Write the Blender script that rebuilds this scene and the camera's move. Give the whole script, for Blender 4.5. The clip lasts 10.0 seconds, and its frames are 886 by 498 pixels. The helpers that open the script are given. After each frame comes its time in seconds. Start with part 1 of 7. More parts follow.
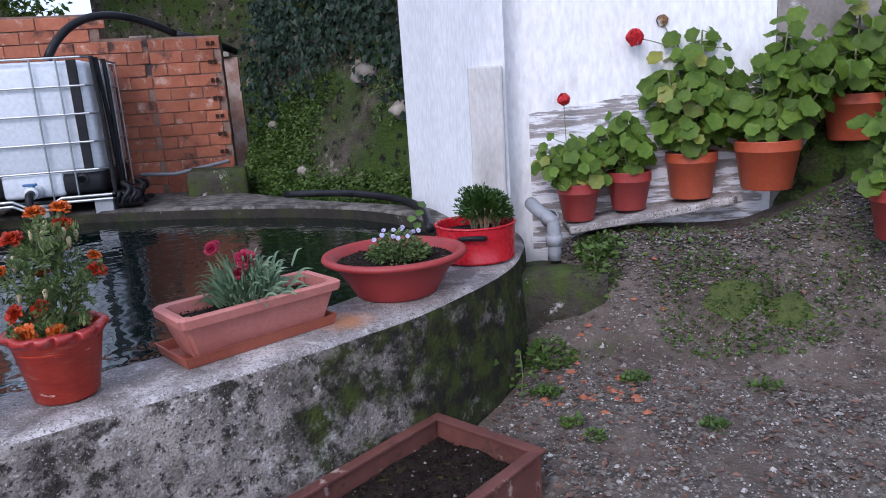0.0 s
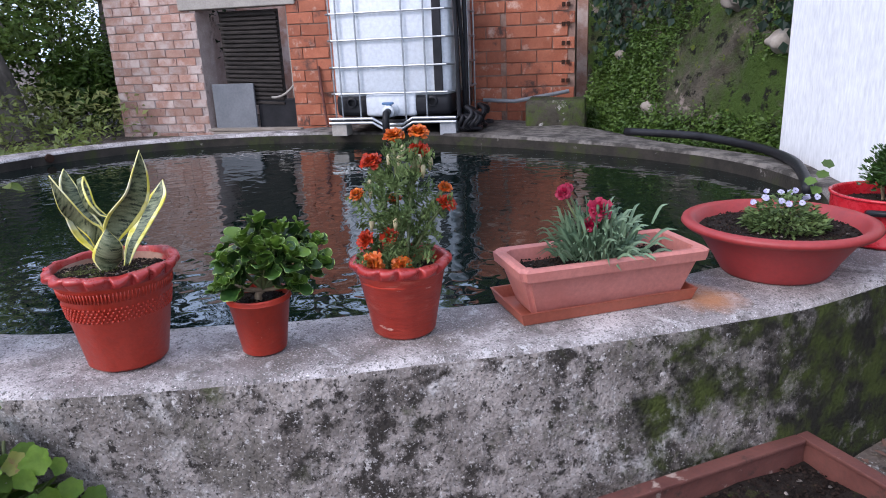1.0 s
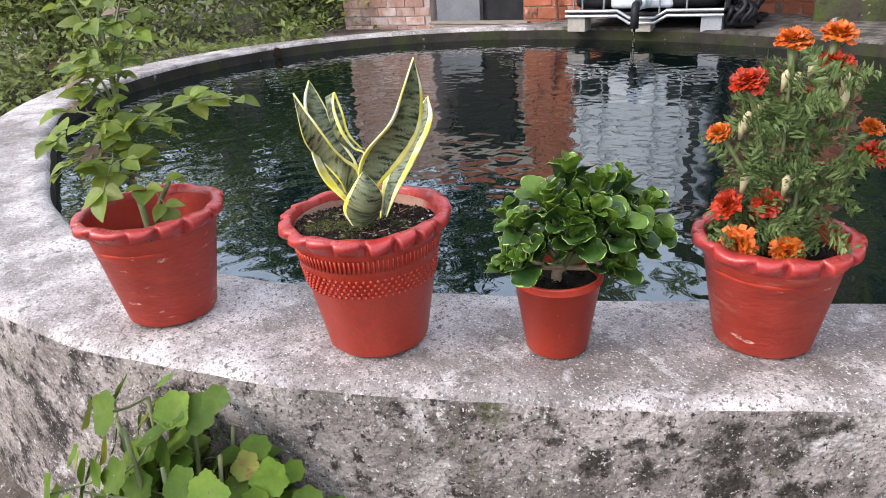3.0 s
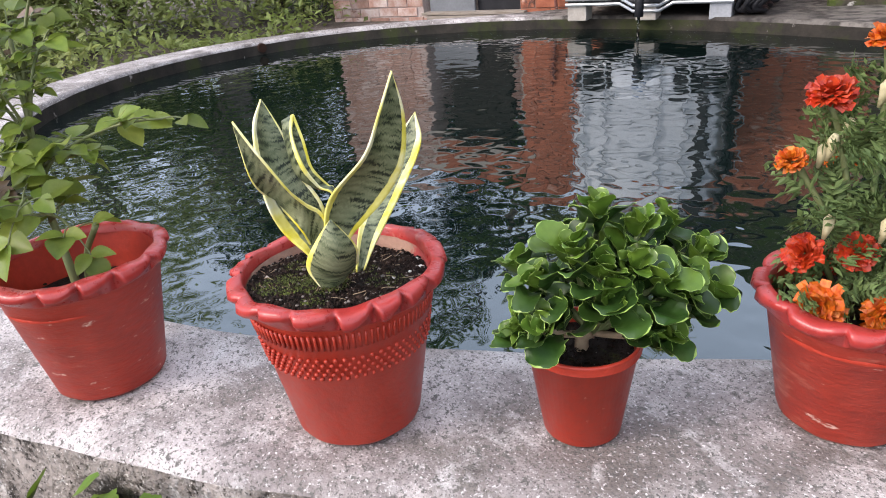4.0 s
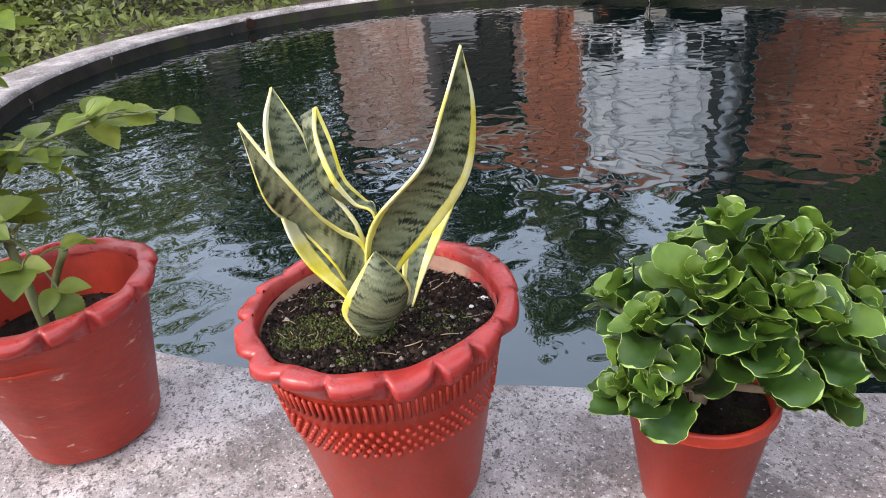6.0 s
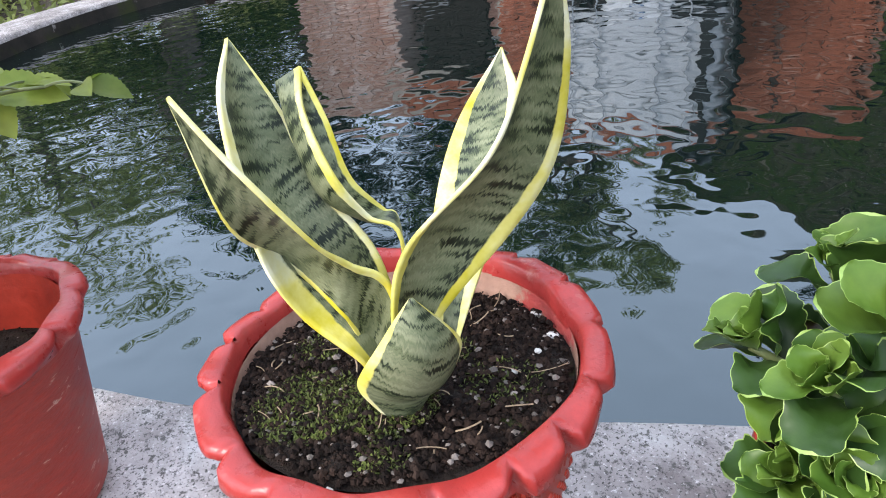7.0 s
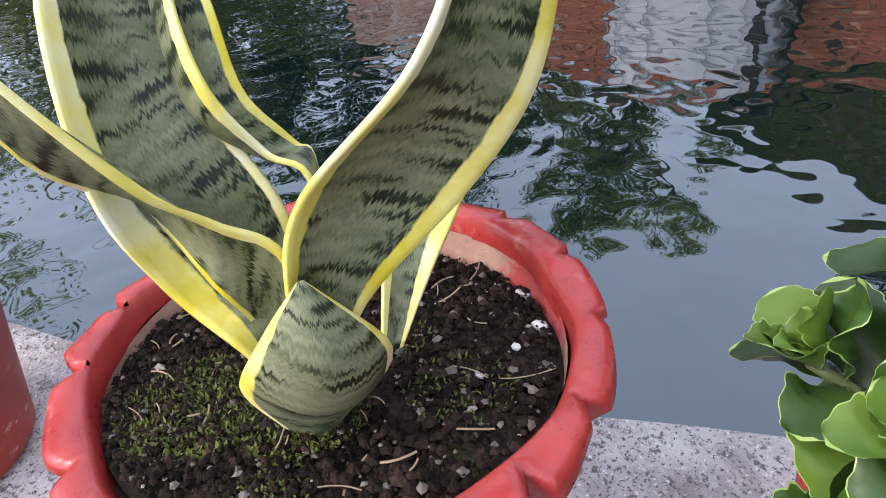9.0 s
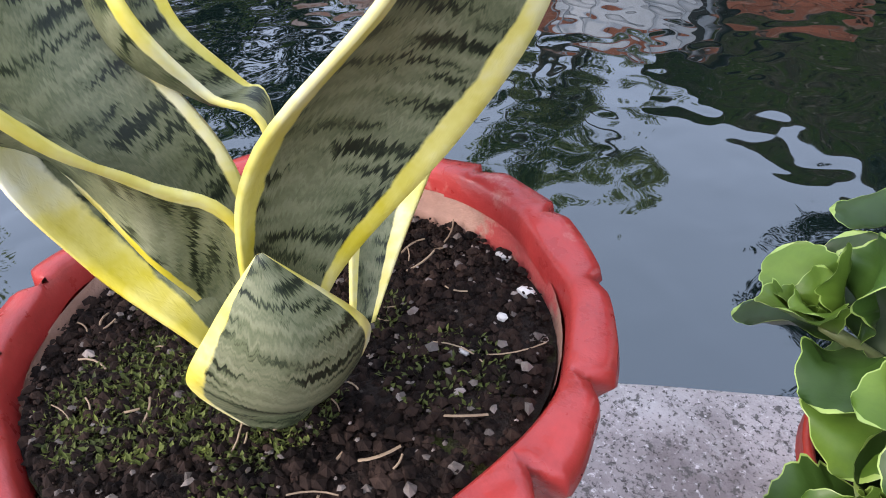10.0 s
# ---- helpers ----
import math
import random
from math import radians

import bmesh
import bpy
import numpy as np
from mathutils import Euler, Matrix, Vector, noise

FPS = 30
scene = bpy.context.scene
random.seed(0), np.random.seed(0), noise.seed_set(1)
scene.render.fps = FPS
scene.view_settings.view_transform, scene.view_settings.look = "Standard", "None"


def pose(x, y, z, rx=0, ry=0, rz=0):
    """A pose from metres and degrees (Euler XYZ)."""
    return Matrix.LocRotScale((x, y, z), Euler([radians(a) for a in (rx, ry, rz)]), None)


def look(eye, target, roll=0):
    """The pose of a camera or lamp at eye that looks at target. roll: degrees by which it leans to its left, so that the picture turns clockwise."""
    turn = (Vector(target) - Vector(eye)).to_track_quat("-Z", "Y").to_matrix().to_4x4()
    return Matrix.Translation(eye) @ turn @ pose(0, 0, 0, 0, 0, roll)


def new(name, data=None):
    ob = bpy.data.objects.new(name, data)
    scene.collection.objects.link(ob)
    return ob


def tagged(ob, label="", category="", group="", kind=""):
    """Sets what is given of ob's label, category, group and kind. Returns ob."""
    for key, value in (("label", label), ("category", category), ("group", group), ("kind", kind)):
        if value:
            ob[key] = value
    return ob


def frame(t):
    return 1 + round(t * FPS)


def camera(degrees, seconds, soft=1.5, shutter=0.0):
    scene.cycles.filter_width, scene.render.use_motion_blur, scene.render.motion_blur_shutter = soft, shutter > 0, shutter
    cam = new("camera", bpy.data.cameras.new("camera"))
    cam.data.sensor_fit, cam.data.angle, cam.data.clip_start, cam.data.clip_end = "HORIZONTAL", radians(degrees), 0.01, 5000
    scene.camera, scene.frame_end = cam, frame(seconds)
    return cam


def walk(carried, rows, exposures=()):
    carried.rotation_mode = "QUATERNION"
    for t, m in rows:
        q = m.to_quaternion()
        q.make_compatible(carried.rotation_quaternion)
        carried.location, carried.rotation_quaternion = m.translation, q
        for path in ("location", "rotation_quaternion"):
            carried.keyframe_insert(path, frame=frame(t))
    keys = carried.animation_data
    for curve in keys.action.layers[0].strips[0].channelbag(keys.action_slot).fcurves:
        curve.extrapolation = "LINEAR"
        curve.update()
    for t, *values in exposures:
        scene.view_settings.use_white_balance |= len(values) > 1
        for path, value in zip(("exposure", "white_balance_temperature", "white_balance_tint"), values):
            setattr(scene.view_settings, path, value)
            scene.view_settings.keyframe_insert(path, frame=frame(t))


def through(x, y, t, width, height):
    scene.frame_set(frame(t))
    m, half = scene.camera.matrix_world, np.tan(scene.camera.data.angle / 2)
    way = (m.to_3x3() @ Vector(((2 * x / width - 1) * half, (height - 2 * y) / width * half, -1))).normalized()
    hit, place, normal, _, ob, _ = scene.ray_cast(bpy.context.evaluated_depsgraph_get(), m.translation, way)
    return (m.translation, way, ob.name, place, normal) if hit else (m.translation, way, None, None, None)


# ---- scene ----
cam = camera(65.6, 10.0, soft=1.0)
PATH = [
    (0, (0.541, 0.221, 1.348), (-0.191, 2.03, 0.91), -3.8),
    (0.5, (0.361, 0.34, 1.338), (-0.824, 1.881, 0.869), -4.6),
    (1, (0.228, 0.437, 1.329), (-1.206, 1.708, 0.756), -2.5),
    (1.5, (0.057, 0.49, 1.31), (-1.479, 1.605, 0.681), -3.5),
    (2, (-0.16, 0.514, 1.304), (-1.743, 1.508, 0.592), -4.3),
    (2.5, (-0.274, 0.502, 1.286), (-1.871, 1.367, 0.449), -3.8),
    (2.7, (-0.32, 0.505, 1.287), (-1.961, 1.31, 0.476), -3.8),
    (3.8, (-0.601, 0.676, 1.273), (-2.281, 1.367, 0.4145), -5.2),
    (4, (-0.642, 0.671, 1.269), (-2.301, 1.425, 0.4235), -5.1),
    (4.5, (-0.699, 0.653, 1.259), (-2.334, 1.42, 0.3775), -6.6),
    (5, (-0.742, 0.641, 1.253), (-2.361, 1.435, 0.3665), -6.3),
    (5.5, (-0.775, 0.641, 1.256), (-2.393, 1.445, 0.3755), -5.8),
    (5.7, (-0.814, 0.657, 1.247), (-2.439, 1.418, 0.3425), -6.2),
    (6.8, (-1.077, 0.763, 1.198), (-2.685, 1.504, 0.269), -7.0),
    (7, (-1.118, 0.749, 1.173), (-2.659, 1.527, 0.163), -8.0),
    (7.5, (-1.168, 0.746, 1.141), (-2.607, 1.629, 0.069), -5.7),
    (8, (-1.176, 0.802, 1.123), (-2.647, 1.593, 0.023), -5.4),
    (8.5, (-1.179, 0.835, 1.105), (-2.709, 1.442, -0.031), -8.4),
    (9, (-1.204, 0.843, 1.106), (-2.717, 1.483, -0.035), -6.8),
    (9.5, (-1.231, 0.849, 1.09), (-2.665, 1.518, -0.132), -5.8),
    (10, (-1.248, 0.846, 1.081), (-2.622, 1.58, -0.173), -4.9),
]
EXPOSURES = [(0.0, -0.76, 5780, 19), (0.5, -0.65, 5780, 19), (1.0, -0.43, 6000, 19), (1.5, -0.07, 6250, 17), (2.5, 0.09, 6700, 15), (4.5, 0.03, 6850, 17), (5.7, 0.03, 6950, 18), (7.0, 0.20, 6450, 13), (8.0, 0.10, 6620, 17), (10.0, 0.03, 6520, 21)]
walk(cam, [(t, look(eye, target, roll)) for t, eye, target, roll in PATH], EXPOSURES)

# ---------------------------------------------------------------- light
world = bpy.data.worlds.new("world")
scene.world = world
world.use_nodes = True
wn = world.node_tree
sky = wn.nodes.new("ShaderNodeTexSky")
sky.sky_type = "NISHITA"
sky.sun_disc = False
sky.sun_elevation = radians(38)
sky.sun_rotation = radians(172)
sky.air_density = 1.0
sky.dust_density = 2.5
sky.ozone_density = 1.6
veil = wn.nodes.new("ShaderNodeMix")
veil.data_type = "RGBA"
veil.inputs["Factor"].default_value = 0.6
veil.inputs["B"].default_value = (7.7, 9.0, 10.8, 1)      # thin even cloud
wn.links.new(sky.outputs["Color"], veil.inputs["A"])
wn.links.new(veil.outputs["Result"], wn.nodes["Background"].inputs["Color"])
wn.nodes["Background"].inputs["Strength"].default_value = 0.30
sun_data = bpy.data.lights.new("sun", "SUN")
sun_data.energy = 2.5
sun_data.angle = radians(20)
sun_data.color = (1.0, 0.94, 0.86)
sun = new("sun", sun_data)
sun.matrix_world = look((-0.8, -6.0, 5.0), (-0.8 + 0.9, 0.4, 0.0))


# ---------------------------------------------------------------- materials
def link(t, a, b):
    t.links.new(a, b)


def noise_node(t, co, scale, detail=6.0, rough=0.6, distort=0.0):
    n = t.nodes.new("ShaderNodeTexNoise")
    n.inputs["Scale"].default_value = scale
    n.inputs["Detail"].default_value = detail
    n.inputs["Roughness"].default_value = rough
    n.inputs["Distortion"].default_value = distort
    link(t, co, n.inputs["Vector"])
    return n.outputs["Fac"]


def ramp(t, fac, stops):
    r = t.nodes.new("ShaderNodeValToRGB")
    el = r.color_ramp.elements
    while len(el) < len(stops):
        el.new(0.5)
    for e, (p, c) in zip(el, stops):
        e.position = p
        e.color = (*c, 1) if len(c) == 3 else c
    link(t, fac, r.inputs["Fac"])
    return r.outputs["Color"]


def mix(t, fac, a, b, mode="MIX"):
    m = t.nodes.new("ShaderNodeMix")
    m.data_type = "RGBA"
    m.blend_type = mode
    for s, v in ((m.inputs["Factor"], fac), (m.inputs["A"], a), (m.inputs["B"], b)):
        if isinstance(v, (int, float)):
            s.default_value = v
        elif isinstance(v, tuple):
            s.default_value = (*v, 1)
        else:
            link(t, v, s)
    return m.outputs["Result"]


def sub_one(t, value, k):
    n = t.nodes.new("ShaderNodeMath")
    n.operation = "SUBTRACT"
    link(t, value, n.inputs[0])
    n.inputs[1].default_value = k
    return n.outputs[0]


def grey(v):
    return (v, v, v)


def mat(name, c1, c2, scale=6.0, rough=0.75, bump=0.25, fine=40.0, blots=(), metal=0.0, spec=0.5,
        island=0.0, rand=0.0, streak=None, stretch=(1, 1, 1), coat=0.0, through=0.0, dist=0.01, grow=None, spots=()):
    """blots: (colour, scale, low, high) patches laid over the base by a noise."""
    m = bpy.data.materials.new(name)
    m.use_nodes = True
    t = m.node_tree
    b = t.nodes["Principled BSDF"]
    tc = t.nodes.new("ShaderNodeTexCoord")
    mp = t.nodes.new("ShaderNodeMapping")
    mp.inputs["Scale"].default_value = stretch
    link(t, tc.outputs["Object"], mp.inputs["Vector"])
    co = mp.outputs["Vector"]
    oi = t.nodes.new("ShaderNodeObjectInfo")
    if rand:
        add = t.nodes.new("ShaderNodeVectorMath")
        add.operation = "MULTIPLY_ADD"
        link(t, oi.outputs["Random"], add.inputs[0])
        add.inputs[1].default_value = (13, 29, 7)
        link(t, co, add.inputs[2])
        co = add.outputs[0]
    base = ramp(t, noise_node(t, co, scale), [(0.3, c1), (0.7, c2)])
    f = noise_node(t, co, fine, 4)
    base = mix(t, 0.6, base, ramp(t, f, [(0.25, grey(0.55)), (0.75, grey(1.0))]), "MULTIPLY")
    for i, (col, s, lo, hi) in enumerate(blots):
        sh = t.nodes.new("ShaderNodeVectorMath")
        sh.operation = "ADD"
        link(t, co, sh.inputs[0])
        sh.inputs[1].default_value = (3.7 * i + 1, 1.9 * i, 5.3 * i)
        base = mix(t, ramp(t, noise_node(t, sh.outputs[0], s, 8, 0.68), [(lo, grey(0)), (hi, grey(1))]), base, col)
    if grow:      # growth, and on the far coping painted shade with stain, spreading from one side: (colour, darker colour, axis, start, full)
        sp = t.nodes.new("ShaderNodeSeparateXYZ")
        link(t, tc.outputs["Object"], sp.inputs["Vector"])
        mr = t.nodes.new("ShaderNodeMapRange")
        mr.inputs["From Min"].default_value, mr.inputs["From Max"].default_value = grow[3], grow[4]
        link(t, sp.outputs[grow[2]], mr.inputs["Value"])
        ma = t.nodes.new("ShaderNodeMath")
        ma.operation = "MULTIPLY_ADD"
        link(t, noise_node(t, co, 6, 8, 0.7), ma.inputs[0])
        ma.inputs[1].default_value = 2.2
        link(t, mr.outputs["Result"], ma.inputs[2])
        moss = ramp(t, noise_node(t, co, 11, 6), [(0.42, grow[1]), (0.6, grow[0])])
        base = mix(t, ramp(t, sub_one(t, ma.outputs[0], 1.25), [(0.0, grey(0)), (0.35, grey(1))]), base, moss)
    for spot in spots:      # round stains, and the container's shade painted on the coping: (colour, centre, radius)
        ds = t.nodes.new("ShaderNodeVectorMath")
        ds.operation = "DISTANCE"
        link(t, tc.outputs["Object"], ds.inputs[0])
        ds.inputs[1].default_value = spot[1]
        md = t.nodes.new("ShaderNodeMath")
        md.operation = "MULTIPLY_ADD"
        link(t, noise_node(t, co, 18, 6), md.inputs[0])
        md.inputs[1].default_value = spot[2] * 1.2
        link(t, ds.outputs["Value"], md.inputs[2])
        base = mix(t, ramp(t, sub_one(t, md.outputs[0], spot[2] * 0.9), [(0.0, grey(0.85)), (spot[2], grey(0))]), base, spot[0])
    if island or rand:
        src = oi.outputs["Random"]
        if island:
            src = t.nodes.new("ShaderNodeNewGeometry").outputs["Random Per Island"]
        k = island or rand
        base = mix(t, 1.0, base, ramp(t, src, [(0.0, grey(1 - k)), (1.0, grey(1.0))]), "MULTIPLY")
    link(t, base, b.inputs["Base Color"])
    rr = t.nodes.new("ShaderNodeMapRange")
    rr.inputs["To Min"].default_value = max(0.02, rough - 0.12)
    rr.inputs["To Max"].default_value = min(1.0, rough + 0.12)
    link(t, f, rr.inputs["Value"])
    link(t, rr.outputs["Result"], b.inputs["Roughness"])
    b.inputs["Metallic"].default_value = metal
    b.inputs["Specular IOR Level"].default_value = spec
    b.inputs["Coat Weight"].default_value = coat
    if bump:
        bu = t.nodes.new("ShaderNodeBump")
        bu.inputs["Strength"].default_value = bump
        bu.inputs["Distance"].default_value = dist
        h = mix(t, 0.5, noise_node(t, co, fine * 0.4, 6), f)
        link(t, h, bu.inputs["Height"])
        link(t, bu.outputs["Normal"], b.inputs["Normal"])
    if through:
        tr = t.nodes.new("ShaderNodeBsdfTranslucent")
        link(t, base, tr.inputs["Color"])
        ms = t.nodes.new("ShaderNodeMixShader")
        ms.inputs["Fac"].default_value = through
        link(t, b.outputs["BSDF"], ms.inputs[1])
        link(t, tr.outputs["BSDF"], ms.inputs[2])
        link(t, ms.outputs["Shader"], t.nodes["Material Output"].inputs["Surface"])
    return m


CONCRETE_TOP = mat("concrete_top", (0.25, 0.215, 0.205), (0.44, 0.39, 0.375), 4, 0.92, 0.7, 110,
                   [((0.155, 0.13, 0.118), 2.4, 0.43, 0.62), ((0.65, 0.59, 0.565), 3.2, 0.47, 0.68), ((0.12, 0.11, 0.10), 26, 0.60, 0.66), ((0.58, 0.55, 0.53), 12, 0.54, 0.70), ((0.10, 0.09, 0.085), 7, 0.64, 0.68), ((0.13, 0.12, 0.11), 95, 0.545, 0.60), ((0.70, 0.66, 0.64), 170, 0.575, 0.64), ((0.085, 0.078, 0.07), 240, 0.555, 0.61)],
                   # rust spot; then the container's shade and dark stain put into the far coping
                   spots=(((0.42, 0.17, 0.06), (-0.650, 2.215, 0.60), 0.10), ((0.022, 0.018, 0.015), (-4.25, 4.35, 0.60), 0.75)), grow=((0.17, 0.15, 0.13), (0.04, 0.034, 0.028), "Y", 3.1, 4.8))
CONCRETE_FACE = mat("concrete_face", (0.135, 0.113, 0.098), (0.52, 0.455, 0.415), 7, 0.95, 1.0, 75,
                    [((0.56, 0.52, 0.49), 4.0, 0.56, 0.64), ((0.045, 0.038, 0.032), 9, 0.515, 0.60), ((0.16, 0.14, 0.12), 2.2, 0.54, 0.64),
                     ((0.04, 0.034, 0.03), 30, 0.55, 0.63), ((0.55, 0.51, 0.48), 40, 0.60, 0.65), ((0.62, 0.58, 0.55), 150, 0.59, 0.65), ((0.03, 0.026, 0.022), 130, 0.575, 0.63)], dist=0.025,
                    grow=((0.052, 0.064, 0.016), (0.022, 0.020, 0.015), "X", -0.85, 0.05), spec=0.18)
CONCRETE_MOSS = mat("concrete_moss", (0.035, 0.032, 0.022), (0.10, 0.088, 0.07), 5, 0.95, 0.9, 60,
                    [((0.06, 0.085, 0.02), 4, 0.46, 0.58), ((0.03, 0.03, 0.025), 9, 0.54, 0.62), ((0.4, 0.38, 0.35), 7, 0.62, 0.68)], dist=0.02, spec=0.18)
WATER = bpy.data.materials.new("water")
GRAVEL = mat("gravel_ground", (0.075, 0.056, 0.046), (0.19, 0.155, 0.13), 4, 0.95, 1.0, 70,
             [((0.07, 0.055, 0.045), 2.2, 0.5, 0.66), ((0.42, 0.38, 0.34), 60, 0.60, 0.66), ((0.05, 0.07, 0.02), 1.6, 0.62, 0.7)], dist=0.02, spec=0.18)
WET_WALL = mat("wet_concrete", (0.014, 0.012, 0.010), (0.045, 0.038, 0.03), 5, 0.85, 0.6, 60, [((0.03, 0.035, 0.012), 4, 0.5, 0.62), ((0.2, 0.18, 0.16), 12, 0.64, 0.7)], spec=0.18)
SOIL = mat("potting_soil", (0.010, 0.007, 0.006), (0.035, 0.025, 0.019), 30, 0.95, 1.0, 160,
           [((0.05, 0.06, 0.012), 14, 0.57, 0.66)], dist=0.01, spec=0.18)
TERRA = mat("painted_terracotta", (0.42, 0.038, 0.020), (0.50, 0.052, 0.028), 9, 0.37, 0.30, 90,
            [((0.52, 0.12, 0.08), 14, 0.64, 0.72), ((0.27, 0.03, 0.02), 5, 0.56, 0.75), ((0.60, 0.30, 0.22), 34, 0.665, 0.70)], dist=0.005, spec=0.35)
TERRA_SCUFFED = mat("scuffed_painted_terracotta", (0.37, 0.036, 0.022), (0.48, 0.055, 0.032), 9, 0.42, 0.45, 70,
                    [((0.54, 0.16, 0.11), 9, 0.58, 0.68), ((0.24, 0.026, 0.018), 4, 0.55, 0.72), ((0.66, 0.40, 0.32), 26, 0.63, 0.67)], stretch=(0.7, 0.7, 2.2), dist=0.006, spec=0.35)
TERRA_RIM = mat("painted_terracotta_rim", (0.37, 0.032, 0.028), (0.47, 0.050, 0.042), 12, 0.30, 0.3, 70,
                [((0.36, 0.03, 0.03), 9, 0.6, 0.72), ((0.50, 0.20, 0.16), 22, 0.62, 0.72), ((0.22, 0.02, 0.018), 7, 0.60, 0.72)], dist=0.006, spec=0.5)
CLAY_INSIDE = mat("bare_clay_inside", (0.36, 0.18, 0.12), (0.52, 0.32, 0.24), 14, 0.9, 0.4, 90, [((0.42, 0.06, 0.05), 10, 0.56, 0.62)])
PLASTIC_ORANGE = mat("orange_plastic", (0.46, 0.085, 0.035), (0.54, 0.11, 0.05), 5, 0.42, 0.05, 60, [((0.4, 0.2, 0.13), 7, 0.66, 0.8)])
PLASTIC_RED = mat("dark_red_plastic", (0.33, 0.045, 0.04), (0.40, 0.06, 0.05), 5, 0.45, 0.05, 60, [((0.4, 0.25, 0.2), 9, 0.66, 0.8)])
PLASTIC_PINK = mat("faded_pink_plastic", (0.50, 0.175, 0.14), (0.58, 0.22, 0.18), 6, 0.5, 0.08, 80, [((0.42, 0.13, 0.1), 4, 0.55, 0.75)])
SAUCER = mat("terracotta_plastic", (0.35, 0.085, 0.05), (0.43, 0.12, 0.07), 6, 0.5, 0.08, 80, [((0.2, 0.06, 0.03), 5, 0.6, 0.75)])
BOWL_RED = mat("matt_red_plastic", (0.31, 0.030, 0.030), (0.38, 0.045, 0.042), 6, 0.5, 0.06, 80, [((0.3, 0.04, 0.04), 5, 0.55, 0.75)])
ENAMEL_RED = mat("red_enamel", (0.50, 0.012, 0.022), (0.58, 0.02, 0.03), 5, 0.28, 0.06, 50, [((0.3, 0.012, 0.015), 8, 0.64, 0.72)])
WHITE_WALL = mat("whitewash", (0.87, 0.87, 0.88), (0.95, 0.95, 0.95), 2, 0.9, 0.35, 40,
                 [((0.50, 0.47, 0.45), 2.0, 0.60, 0.74), ((0.36, 0.31, 0.27), 14, 0.70, 0.74)], stretch=(1, 1, 0.35))
BARE_RENDER = mat("bare_render", (0.20, 0.175, 0.155), (0.32, 0.29, 0.265), 6, 0.95, 0.5, 60, [((0.6, 0.58, 0.57), 5, 0.58, 0.66)])
BRICK_ORANGE = mat("orange_brick", (0.38, 0.11, 0.055), (0.52, 0.18, 0.098), 9, 0.9, 0.5, 60,
                   [((0.62, 0.42, 0.33), 7, 0.57, 0.7), ((0.07, 0.04, 0.033), 3.5, 0.57, 0.66)], rand=0.3)
BRICK_OLD = mat("weathered_brick", (0.42, 0.21, 0.15), (0.60, 0.38, 0.30), 9, 0.92, 0.6, 60,
                [((0.62, 0.50, 0.45), 3.2, 0.46, 0.60), ((0.2, 0.08, 0.06), 6, 0.62, 0.7)], rand=0.35)
MORTAR_DARK = mat("dark_mortar", (0.16, 0.09, 0.065), (0.34, 0.22, 0.17), 8, 0.95, 0.6, 60, [((0.05, 0.035, 0.03), 4, 0.56, 0.66)])
MORTAR = mat("mortar", (0.36, 0.28, 0.25), (0.52, 0.43, 0.39), 8, 0.95, 0.6, 60, [((0.1, 0.07, 0.06), 4, 0.58, 0.68)])
HOLE_DARK = mat("brick_hollow", (0.03, 0.015, 0.01), (0.06, 0.03, 0.02), 8, 0.95, 0.2, 40, spec=0.18)
LINTEL = mat("concrete_lintel", (0.34, 0.31, 0.27), (0.45, 0.41, 0.36), 6, 0.92, 0.4, 60)
SLATE = mat("slate_panel", (0.13, 0.14, 0.155), (0.2, 0.21, 0.225), 4, 0.7, 0.2, 40)
DARK_WOOD = mat("dark_slats", (0.02, 0.017, 0.015), (0.06, 0.05, 0.045), 6, 0.7, 0.3, 50, stretch=(1, 1, 6), spec=0.18)
OLD_WOOD = mat("grey_boards", (0.22, 0.18, 0.14), (0.36, 0.31, 0.26), 6, 0.85, 0.4, 50, stretch=(1, 8, 8))
TANK_WHITE = mat("translucent_plastic", (0.62, 0.66, 0.70), (0.72, 0.76, 0.80), 1.5, 0.38, 0.04, 30, [((0.55, 0.57, 0.58), 3, 0.55, 0.75)])
BLACK_PLASTIC = mat("black_plastic", (0.012, 0.012, 0.014), (0.03, 0.03, 0.034), 6, 0.4, 0.1, 50, spec=0.18)
GALV = mat("galvanised_steel", (0.34, 0.36, 0.38), (0.50, 0.52, 0.54), 12, 0.38, 0.08, 80, metal=0.85)
BLUE_PLASTIC = mat("blue_plastic", (0.02, 0.10, 0.25), (0.03, 0.14, 0.32), 8, 0.4, 0.05, 50)
GREY_PVC = mat("grey_pvc", (0.27, 0.28, 0.30), (0.36, 0.37, 0.39), 8, 0.5, 0.1, 50)
RUST = mat("rusty_painted_steel", (0.11, 0.034, 0.026), (0.19, 0.068, 0.05), 8, 0.75, 0.4, 70,
           [((0.38, 0.28, 0.23), 9, 0.61, 0.67), ((0.05, 0.025, 0.018), 10, 0.56, 0.66)])
HILL = mat("mossy_bank", (0.035, 0.03, 0.02), (0.15, 0.13, 0.10), 5, 0.97, 1.0, 55,
           [((0.045, 0.075, 0.014), 1.6, 0.41, 0.55), ((0.26, 0.21, 0.18), 4.5, 0.58, 0.65), ((0.012, 0.012, 0.008), 9, 0.54, 0.60), ((0.10, 0.13, 0.02), 14, 0.60, 0.66)], dist=0.06, spec=0.18)
STONE = mat("stone", (0.26, 0.22, 0.18), (0.42, 0.37, 0.31), 12, 0.9, 0.4, 60, rand=0.4)
